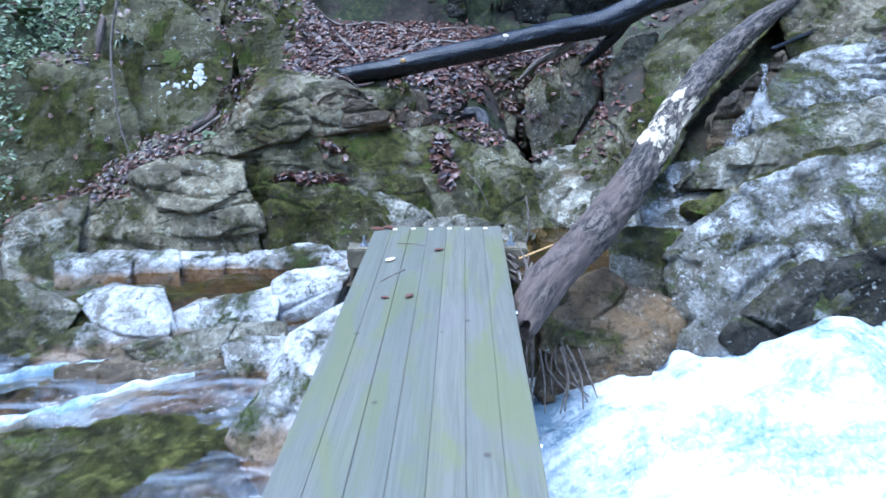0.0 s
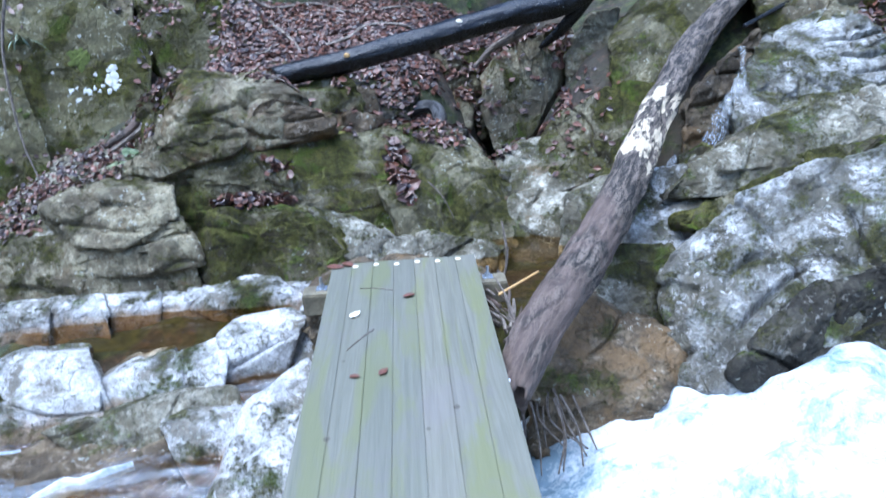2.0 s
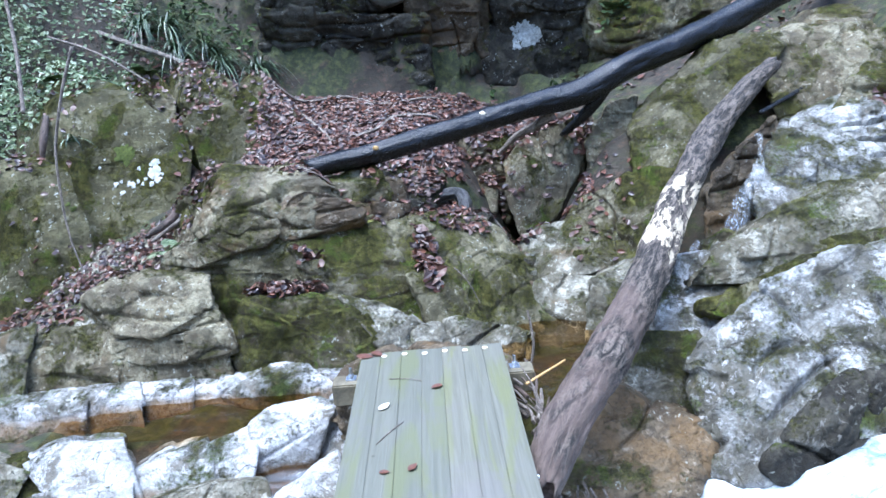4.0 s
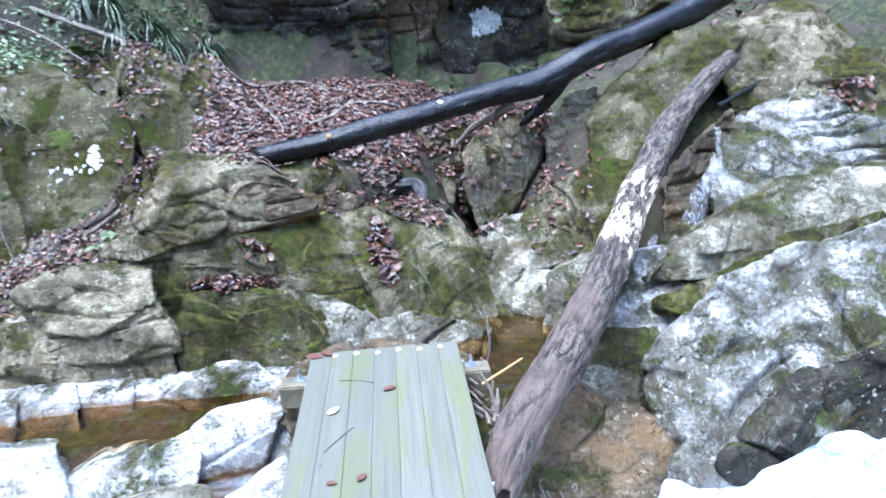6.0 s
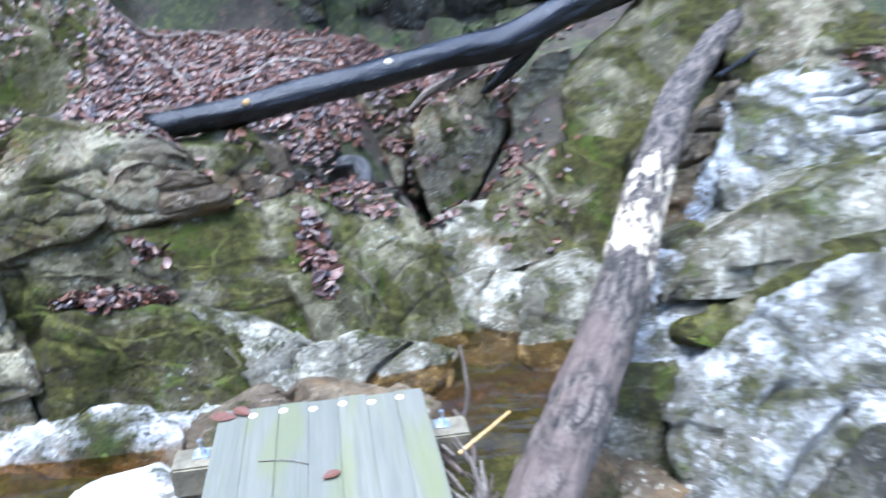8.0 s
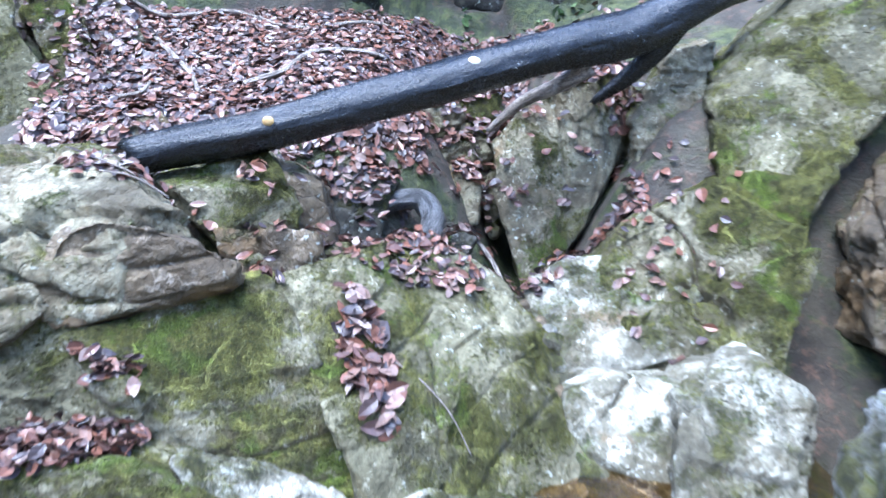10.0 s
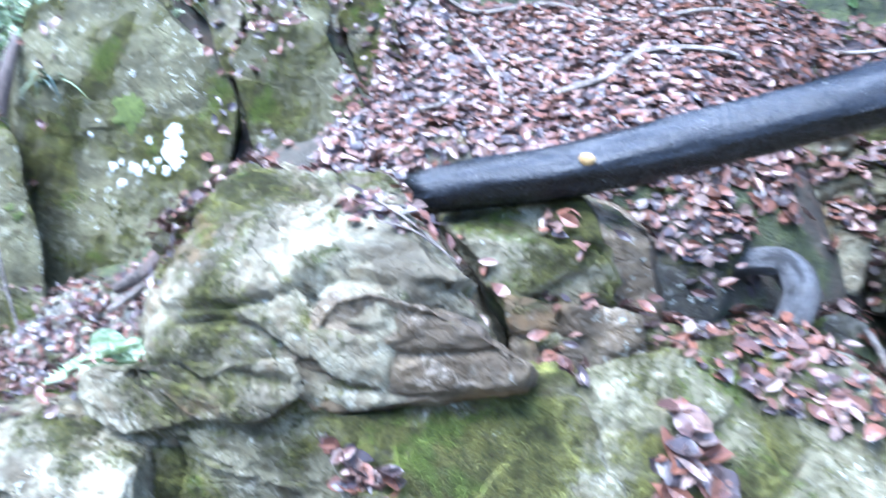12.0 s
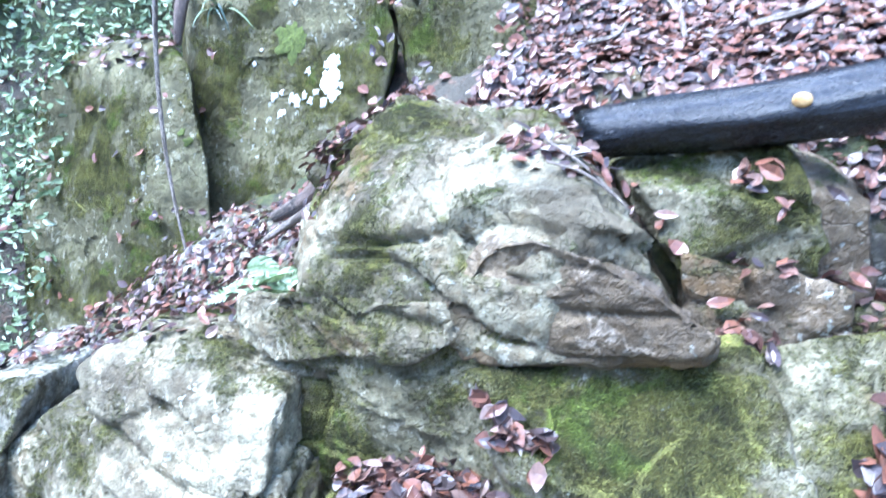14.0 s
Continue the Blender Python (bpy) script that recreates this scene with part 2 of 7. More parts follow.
BLACKBARK = bark_material("wet_black_bark", (0.002, 0.002, 0.0025), (0.014, 0.015, 0.018), None, 1.25, 0.42, (0.45, 0.46, 0.44))
BARK = bark_material("peeling_bark", (0.014, 0.012, 0.010), (0.20, 0.160, 0.128), (0.66, 0.56, 0.40), 0.15, 1.0)
ROOTBARK = bark_material("wet_root_bark", (0.04, 0.036, 0.032), (0.17, 0.16, 0.15), None, 0.9)
TWIG = bark_material("twig_bark", (0.12, 0.095, 0.075), (0.34, 0.29, 0.24), None, 0.1)


def plank_material():
    g = Net("weathered_green_plank")
    oi = g.n.new("ShaderNodeObjectInfo").outputs["Random"]
    grain = g.noise(1.0, 6, 0.65, 1.2, (38.0, 1.6, 10.0))
    blotch = g.noise(2.3, 4, 0.6, 0.5)
    al = g.noise(1.0, 4, 0.6, 0.8, (5.0, 1.1, 3.0))
    col = g.mix(g.step(grain, 0.3, 0.7), (0.128, 0.124, 0.092), (0.180, 0.174, 0.134))
    col = g.mix(g.math("MULTIPLY", g.step(al, 0.47, 0.62), 0.8), col, (0.155, 0.16, 0.065))
    col = g.mix(g.math("MULTIPLY", g.step(blotch, 0.52, 0.68), 0.5), col, (0.165, 0.148, 0.140))
    col = g.mix(g.math("MULTIPLY", oi, 0.35), col, (0.085, 0.098, 0.078))
    kn = g.n.new("ShaderNodeTexVoronoi")
    kn.inputs["Scale"].default_value = 4.5
    g.l.new(g.pos.outputs["Position"], kn.inputs["Vector"])
    col = g.mix(g.math("MULTIPLY", g.step(kn.outputs["Distance"], 0.075, 0.045), 0.8), col, (0.06, 0.05, 0.035))
    nrm = g.bump(grain, 0.5, 0.006)
    return g.done(col, g.math("ADD", g.math("MULTIPLY", blotch, 0.35), 0.35), nrm)


PLANK = plank_material()


def plain_material(name, a, b, scale, rough, metal=0.0, bump=0.3):
    g = Net(name)
    n = g.noise(scale, 5, 0.65, 0.4)
    g.bsdf.inputs["Metallic"].default_value = metal
    return g.done(g.mix(g.step(n, 0.3, 0.7), a, b), rough, g.bump(n, bump, 0.01))


TIMBER = plain_material("brown_timber", (0.10, 0.085, 0.055), (0.23, 0.20, 0.13), 14, 0.6)
STEEL = plain_material("galvanised_steel", (0.5, 0.54, 0.6), (0.75, 0.78, 0.82), 60, 0.35, 1.0)
SAWN = plain_material("pale_sawn_wood", (0.62, 0.52, 0.36), (0.85, 0.80, 0.66), 20, 0.7)
KNOT = plain_material("orange_knot", (0.40, 0.22, 0.07), (0.62, 0.42, 0.18), 60, 0.7)


def leaf_material(name, dark, red, pale, gloss=0.6, rough=0.14):
    g = Net(name)
    isl = g.pos.outputs["Random Per Island"]
    n = g.noise(60, 4, 0.6)
    col = g.mix(g.step(isl, 0.1, 0.75), dark, red)
    col = g.mix(g.step(isl, 0.72, 0.98), col, pale)
    col = g.mix(g.math("MULTIPLY", g.step(n, 0.45, 0.7), 0.5), col, tuple(0.5 * c for c in dark))
    g.bsdf.inputs["Specular IOR Level"].default_value = gloss
    return g.done(col, g.math("ADD", g.math("MULTIPLY", n, 0.3), rough), g.bump(n, 0.4, 0.004))


LITTER = leaf_material("wet_leaf_litter", (0.048, 0.036, 0.036), (0.165, 0.070, 0.043), (0.18, 0.128, 0.105), 0.45, 0.2)
FERNMAT = leaf_material("fern_green", (0.02, 0.036, 0.010), (0.065, 0.105, 0.032), (0.15, 0.20, 0.08), 0.25, 0.45)
# pale fern's own green, lightened further for the slope's overexposed glare
PALEFERN = leaf_material("pale_fern_green", (0.12, 0.17, 0.075), (0.32, 0.39, 0.22), (0.52, 0.58, 0.42), 0.4, 0.35)
GRASSMAT = leaf_material("dark_grass", (0.03, 0.05, 0.025), (0.08, 0.125, 0.06), (0.20, 0.26, 0.15))


def ground_material():
    g = Net("damp_soil_and_rock")
    a, b, c = g.noise(2.2, 6, 0.65, 0.5), g.noise(14, 5, 0.7), g.noise(70, 3, 0.7)
    col = g.mix(g.step(a, 0.35, 0.65), (0.026, 0.020, 0.014), (0.068, 0.058, 0.039))
    col = g.mix(g.math("MULTIPLY", g.step(b, 0.5, 0.68), 0.6), col, (0.15, 0.085, 0.055))
    ms = g.step(g.noise(1.3, 5, 0.65, 0.7), 0.46, 0.56)
    col = g.mix(g.math("MULTIPLY", ms, 0.8), col, g.mix(g.step(b, 0.4, 0.65), (0.022, 0.032, 0.009), (0.08, 0.10, 0.024)))
    return g.done(col, 0.75, g.bump(g.math("ADD", b, g.math("MULTIPLY", c, 0.5)), 0.9, 0.04))


SOIL = ground_material()


def water_material(name, tint, scale, strength, ior=1.45, sky_sheen=0.0):
    m, n, l, bsdf = node_material(name)
    out = n["Material Output"]
    n.remove(bsdf)
    geo = n.new("ShaderNodeNewGeometry")
    mp = n.new("ShaderNodeMapping")
    mp.inputs["Scale"].default_value = (0.55, 1.3, 1.0)
    mp.inputs["Rotation"].default_value = (0, 0, radians(18))
    t = n.new("ShaderNodeTexNoise")
    t.inputs["Scale"].default_value, t.inputs["Detail"].default_value, t.inputs["Distortion"].default_value = scale, 4, 1.0
    bu = n.new("ShaderNodeBump")
    bu.inputs["Strength"].default_value, bu.inputs["Distance"].default_value = strength, 0.05
    fr, gl, tr, mx = n.new("ShaderNodeFresnel"), n.new("ShaderNodeBsdfGlossy"), n.new("ShaderNodeBsdfTransparent"), n.new("ShaderNodeMixShader")
    fr.inputs["IOR"].default_value = ior
    gl.inputs["Roughness"].default_value = 0.06
    tr.inputs["Color"].default_value = (*tint, 1)
    l.new(geo.outputs["Position"], mp.inputs[0]), l.new(mp.outputs[0], t.inputs["Vector"]), l.new(t.outputs[0], bu.inputs["Height"])
    l.new(bu.outputs[0], gl.inputs["Normal"]), l.new(bu.outputs[0], fr.inputs["Normal"])
    l.new(fr.outputs[0], mx.inputs[0]), l.new(tr.outputs[0], mx.inputs[1]), l.new(gl.outputs[0], mx.inputs[2])
    if sky_sheen:
        # sky reflection painted as bluish-white diffuse colour, in streaks along the flow
        m2, t2, mr, df, mx2 = n.new("ShaderNodeMapping"), n.new("ShaderNodeTexNoise"), n.new("ShaderNodeMapRange"), n.new("ShaderNodeBsdfDiffuse"), n.new("ShaderNodeMixShader")
        m2.inputs["Scale"].default_value = (0.8, 3.4, 1.0)
        m2.inputs["Rotation"].default_value = (0, 0, radians(20))
        t2.inputs["Scale"].default_value, t2.inputs["Detail"].default_value, t2.inputs["Distortion"].default_value = 2.6, 6, 0.8
        mr.inputs[1].default_value, mr.inputs[2].default_value, mr.inputs[4].default_value = 0.40, 0.68, sky_sheen
        df.inputs["Color"].default_value = (0.62, 0.70, 0.78, 1)
        l.new(geo.outputs["Position"], m2.inputs[0]), l.new(m2.outputs[0], t2.inputs["Vector"]), l.new(t2.outputs[0], mr.inputs[0])
        l.new(mr.outputs[0], mx2.inputs[0]), l.new(mx.outputs[0], mx2.inputs[1]), l.new(df.outputs[0], mx2.inputs[2])
        mx = mx2
    l.new(mx.outputs[0], out.inputs["Surface"])
    return m


WATER = water_material("running_water", (0.82, 0.70, 0.52), 7, 1.0, 1.6, 0.22)
POOL = water_material("still_pool", (0.80, 0.66, 0.45), 7, 0.25)


def foam_material():
    g = Net("white_foam")
    a, b = g.noise(1.5, 6, 0.62, 0.9, (0.8, 1.5, 1)), g.noise(26, 4, 0.7, 0.8)
    f = g.step(g.math("ADD", g.math("MULTIPLY", a, 0.7), g.math("MULTIPLY", b, 0.3)), 0.40, 0.60)
    col = g.mix(f, (0.20, 0.28, 0.34), (0.76, 0.79, 0.81))
    return g.done(col, g.math("ADD", g.math("MULTIPLY", f, 0.5), 0.25), g.bump(g.math("ADD", a, g.math("MULTIPLY", b, 0.4)), 0.6, 0.05))


FOAM = foam_material()


def streak_material():
    """Falling water: white streaks with gaps between them."""
    m, n, l, bsdf = node_material("falling_water")
    geo, mp, t = n.new("ShaderNodeNewGeometry"), n.new("ShaderNodeMapping"), n.new("ShaderNodeTexNoise")
    mp.inputs["Scale"].default_value = (85, 85, 5)
    t.inputs["Scale"].default_value, t.inputs["Detail"].default_value = 1.0, 3
    mr, tr, mx = n.new("ShaderNodeMapRange"), n.new("ShaderNodeBsdfTransparent"), n.new("ShaderNodeMixShader")
    mr.inputs[1].default_value, mr.inputs[2].default_value, mr.inputs[4].default_value = 0.40, 0.76, 0.55
    bsdf.inputs["Base Color"].default_value = (0.80, 0.86, 0.92, 1)
    bsdf.inputs["Roughness"].default_value = 0.15
    l.new(geo.outputs["Position"], mp.inputs[0]), l.new(mp.outputs[0], t.inputs["Vector"]), l.new(t.outputs[0], mr.inputs[0])
    l.new(mr.outputs[0], mx.inputs[0]), l.new(tr.outputs[0], mx.inputs[1]), l.new(bsdf.outputs[0], mx.inputs[2])
    l.new(mx.outputs[0], n["Material Output"].inputs["Surface"])
    return m


FALL = streak_material()


# ---- building blocks ----
def mesh_object(name, verts, faces, material, parent=None, smooth=True, uvs=None):
    me = bpy.data.meshes.new(name)
    verts = np.asarray(verts, dtype=np.float32)
    faces = np.asarray(faces, dtype=np.int32)
    me.vertices.add(len(verts))
    me.vertices.foreach_set("co", verts.ravel())
    k = faces.shape[1]
    me.loops.add(faces.size)
    me.loops.foreach_set("vertex_index", faces.ravel())
    me.polygons.add(len(faces))
    me.polygons.foreach_set("loop_start", np.arange(len(faces), dtype=np.int32) * k)
    me.polygons.foreach_set("use_smooth", np.full(len(faces), smooth))
    if uvs is not None:
        lay = me.uv_layers.new(name="UVMap")
        lay.data.foreach_set("uv", np.asarray(uvs, dtype=np.float32)[faces.ravel()].ravel())
    me.materials.append(material)
    me.update(calc_edges=True)
    me.validate()
    ob = new(name, me)
    if parent:
        ob.parent = parent
    return ob


def part(name, bm, material, parent=None, label=""):
    me = bpy.data.meshes.new(name)
    bm.to_mesh(me)
    bm.free()
    me.materials.append(material)
    ob = new(name, me)
    if parent:
        ob.parent = parent
    return tagged(ob, label) if label else ob


def box_bm(c, s, bevel=0.005, rot=None, seg=2):
    bm = bmesh.new()
    bmesh.ops.create_cube(bm, size=1)
    for v in bm.verts:
        v.co = Vector((v.co.x * s[0], v.co.y * s[1], v.co.z * s[2]))
    if bevel:
        bmesh.ops.bevel(bm, geom=bm.edges[:], offset=bevel, segments=seg, affect="EDGES")
    m = Matrix.Translation(c) @ (rot or Matrix())
    bmesh.ops.transform(bm, matrix=m, verts=bm.verts)
    return bm


def cyl_bm(c, r, h, n=12, rot=None, r2=None):
    bm = bmesh.new()
    bmesh.ops.create_cone(bm, cap_ends=True, segments=n, radius1=r, radius2=r if r2 is None else r2, depth=h)
    bmesh.ops.transform(bm, matrix=Matrix.Translation(c) @ (rot or Matrix()), verts=bm.verts)
    return bm


CUBE_CACHE = {}


def cube_sphere(n):
    """Directions of a cube with n x n quads a side, welded, and its quads."""
    if n not in CUBE_CACHE:
        a = np.tan(np.linspace(-math.pi / 4, math.pi / 4, n + 1))
        u, v = np.meshgrid(a, a, indexing="ij")
        o = np.ones_like(u)
        pts, quads = [], []
        g = np.arange((n + 1) ** 2).reshape(n + 1, n + 1)
        q = np.stack([g[:-1, :-1], g[1:, :-1], g[1:, 1:], g[:-1, 1:]], -1).reshape(-1, 4)
        for k, f in enumerate(((u, v, o), (v, u, -o), (o, u, v), (-o, v, u), (v, o, u), (u, -o, v))):
            pts.append(np.stack(f, -1).reshape(-1, 3))
            quads.append(q + k * (n + 1) ** 2)
        P, Q = np.concatenate(pts), np.concatenate(quads)
        key, idx, inv = np.unique(np.round(P, 5), axis=0, return_index=True, return_inverse=True)
        CUBE_CACHE[n] = (P[idx], inv.ravel()[Q])
    return CUBE_CACHE[n]


def normals_of(V, F):
    fn = np.cross(V[F[:, 2]] - V[F[:, 0]], V[F[:, 3]] - V[F[:, 1]])
    N = np.zeros_like(V)
    for k in range(4):
        np.add.at(N, F[:, k], fn)
    return N / np.maximum(1e-9, np.linalg.norm(N, axis=1))[:, None]


def sstep(a, b, v):
    u = np.clip((v - a) / (b - a), 0, 1)
    return u * u * (3 - 2 * u)


def weather(V, F, size, seed, rough=1.0, crack=1.0, bed=(0, 0, 0), layer=0.45, cell=0.42, facets=1.0):
    """Fractured, jointed and pitted surface of a rock, pushed along its normals."""
    N = normals_of(V, F)
    k = seed * 13 + 5
    B = np.array(Euler([radians(a) for a in bed]).to_matrix())
    W = V + 0.09 * np.stack([vnoise(V * 2.1, k), vnoise(V * 2.1 + 9, k), vnoise(V * 2.1 + 21, k)], 1)
    gap, val, facet = cells(W @ B / (cell * np.array((1.3, 1.0, 0.8))), k)
    gap2, val2, facet2 = cells(W @ B / (cell * 0.36 * np.array((1.4, 1.0, 0.7))), k + 40)
    gap3, val3, facet3 = cells(W @ B / (cell * 0.13 * np.array((1.4, 1.0, 0.8))), k + 80)
    d = size * (0.040 * fbm(V * 1.9, 3, k) + 0.011 * fbm(V * 5.5, 4, k + 3, True) + cell * (facets * 0.38 * facet + 0.05 * (val - 0.5)) + cell * 0.36 * (facets * 0.30 * facet2 + 0.05 * (val2 - 0.5)) + cell * 0.13 * (facets * 0.30 * facet3 + 0.06 * (val3 - 0.5))) + 0.012 * fbm(V * 19, 4, k + 5)
    d = rough * d
    # fracture sets: bedding and two sets of steep joints, each running only part of the way
    sets = ((B[:, 2], cell * layer), (B[:, 0] * 0.9 + B[:, 2] * 0.3, cell * 1.5), (B[:, 1] * 0.8 - B[:, 0] * 0.5, cell * 1.9))
    for m, (nv, gapm) in enumerate(sets):
        u = W @ (nv / np.linalg.norm(nv)) / gapm + 0.37 * seed + 0.7 * vnoise(V * 1.1 + 5 * m, k + 20 + m)
        idx = np.round(u)
        f = np.abs(u - idx) * gapm
        live = sstep(0.05, 0.35, vnoise(V * 1.6 + 31 * m, k + m))
        d = d - crack * size * live * (0.055 * np.exp(-(f / 0.013) ** 2) + 0.006 * np.exp(-(f / 0.05) ** 2))
        step = hash3(np.floor(u).astype(np.int64), np.full(len(u), m), np.zeros(len(u), np.int64), k)
        d = d + crack * size * 0.024 * (step - 0.5)
    return V + N * d[:, None]


def place_rock(name, label, V, F, base, mat, group):
    ob = mesh_object(name, V - base, F, mat)
    ob.location = base
    return tagged(ob, label, "rock", group)


def rock(name, label, c, s, rot=(0, 0, 0), cuts=(), p=14, mat=None, n=40, seed=0, rough=1.0, crack=1.0, bed=(0, 0, 0), layer=0.45, cell=0.42, chips=8, facets=1.0, group="creek bank rocks"):
    """A weathered block: the soft intersection of a box and of cutting planes (given in the box's unit space), roughened, jointed and chipped.
    bed: Euler degrees of the bedding; layer: how flat the jointed blocks are; cell: their size in metres."""
    rnd = random.Random(seed * 31 + 7)
    p = max(p, 22) if max(s) > 0.12 else p
    D, F = cube_sphere(n)
    planes = [(1, 0, 0, 1), (-1, 0, 0, 1), (0, 1, 0, 1), (0, -1, 0, 1), (0, 0, 1, 1), (0, 0, -1, 1), *cuts]
    for _ in range(chips):
        d = Vector((rnd.uniform(-1, 1), rnd.uniform(-1, 1), rnd.uniform(-0.4, 1))).normalized()
        planes.append((*d, rnd.uniform(0.97, 1.22)))
    acc = 0
    for a, b, e, h in planes:
        acc = acc + np.maximum(0, (D[:, 0] * a + D[:, 1] * b + D[:, 2] * e) / h) ** p
    V = D * (acc ** (-1 / p))[:, None] * np.array(s) * 1.06
    R = np.array(Euler([radians(a) for a in rot]).to_matrix())
    V = V @ R.T + np.array(c)
    V = weather(V, F, min(1.0, float(np.mean(s)) / 0.4), seed, rough, crack, bed, layer, cell, facets)
    return place_rock(name, label, V, F, np.array((c[0], c[1], c[2] - s[2])), mat, group)


def block(name, label, c, s, faces, mat, n, seed, rough=0.6, crack=0.8, bed=(0, 0, 0), layer=0.45, cell=0.42, facets=0.7, p=40, group="creek bank rocks"):
    """A rock bounded by broken faces round its middle c: outward directions with distances in metres, their edges rounded and worn."""
    D, F = cube_sphere(n)
    D = D * np.array(s)
    acc = 0
    for a, b, e, h in faces:
        acc = acc + np.maximum(0, (D[:, 0] * a + D[:, 1] * b + D[:, 2] * e) / h) ** p
    V = D * (1.085 * acc ** (-1 / p))[:, None] + np.array(c)
    V = V + min(0.026, 0.05 * max(s)) * np.stack([vnoise(V * 3.1 + 7 * j, seed + 300 + j) for j in range(3)], 1)
    V = weather(V, F, min(1.0, float(np.mean(s)) / 0.4), seed, rough, crack, bed, layer, cell, facets)
    return place_rock(name, label, V, F, np.array((c[0], c[1], float(V[:, 2].min()))), mat, group)


def curve_points(ctrl, n):
    """n points and radii along a smooth line through (x, y, z, radius) knots."""
    C = np.array(ctrl, float)
    L = np.concatenate([[0], np.cumsum(np.linalg.norm(np.diff(C[:, :3], axis=0), axis=1))])
    t = np.linspace(0, L[-1], n)
    out = []
    for a in range(4):
        m = np.gradient(C[:, a], L)
        j = np.clip(np.searchsorted(L, t, "right") - 1, 0, len(L) - 2)
        h = L[j + 1] - L[j]
        u = (t - L[j]) / h
        out.append((2 * u**3 - 3 * u**2 + 1) * C[j, a] + (u**3 - 2 * u**2 + u) * h * m[j] + (-2 * u**3 + 3 * u**2) * C[j + 1, a] + (u**3 - u**2) * h * m[j + 1])
    return np.stack(out[:3], 1), out[3], t


def tube(name, ctrl, mat, n=60, ring=14, rough=0.12, seed=0, parent=None, jag=0.0, detail=8.0):
    P, r, t = curve_points(ctrl, n)
    T = np.gradient(P, axis=0)
    T /= np.linalg.norm(T, axis=1)[:, None]
    ref = np.array((0, 0, 1.0)) if abs(T[:, 2]).max() < 0.9 else np.array((1.0, 0, 0))
    A = np.cross(T, ref)
    A /= np.linalg.norm(A, axis=1)[:, None]
    B = np.cross(T, A)
    ang = np.linspace(0, 2 * math.pi, ring + 1)
    V = P[:, None] + r[:, None, None] * (np.cos(ang)[None, :, None] * A[:, None] + np.sin(ang)[None, :, None] * B[:, None])
    flat = V.reshape(-1, 3)
    lon = np.repeat(t, ring + 1)
    rad = np.stack([np.tile(np.cos(ang), n) * 1.6, np.tile(np.sin(ang), n) * 1.6, lon * detail * 0.25], 1)
    d = fbm(rad + seed, 3, seed) * 0.6 + fbm(rad * np.array((3.5, 3.5, 2.0)) + seed, 3, seed + 3) * 0.4
    dd = (1 + rough * d).reshape(n, ring + 1)
    dd[:, -1] = dd[:, 0]
    flat = (P[:, None] + (V - P[:, None]) * dd[..., None])
    if jag:
        j = jag * np.array([random.Random(seed * 9 + a).uniform(-1, 1) for a in range(ring)])
        j = np.append(j, j[0])
        flat[-1] += T[-1] * j[:, None]
        flat[0] += T[0] * j[::-1][:, None]
    g = np.arange(n * (ring + 1)).reshape(n, ring + 1)
    F = np.stack([g[:-1, :-1], g[:-1, 1:], g[1:, 1:], g[1:, :-1]], -1).reshape(-1, 4)
    V2 = flat.reshape(-1, 3)
    uv = np.stack([np.tile(np.linspace(0, 1, ring + 1), n) * 2 * math.pi * float(np.mean(r)), np.repeat(t, ring + 1)], 1)
    # caps
    caps, cv, cu = [], [], []
    for e, row in ((0, g[0]), (n - 1, g[-1])):
        k = len(V2) + len(cv)
        cv.append(P[e])
        cu.append((0, t[e]))
        for a in range(0, ring, 2):
            q = (row[a], row[a + 1], row[min(a + 2, ring)], k)
            caps.append(q if e else q[::-1])
    V2 = np.concatenate([V2, np.array(cv)])
    uv = np.concatenate([uv, np.array(cu)])
    F = np.concatenate([F, np.array(caps)])
    base = P[0].copy()
    ob = mesh_object(name, V2 - (0 if parent else base), F, mat, parent, True, uv)
    if not parent:
        ob.location = base
    return ob


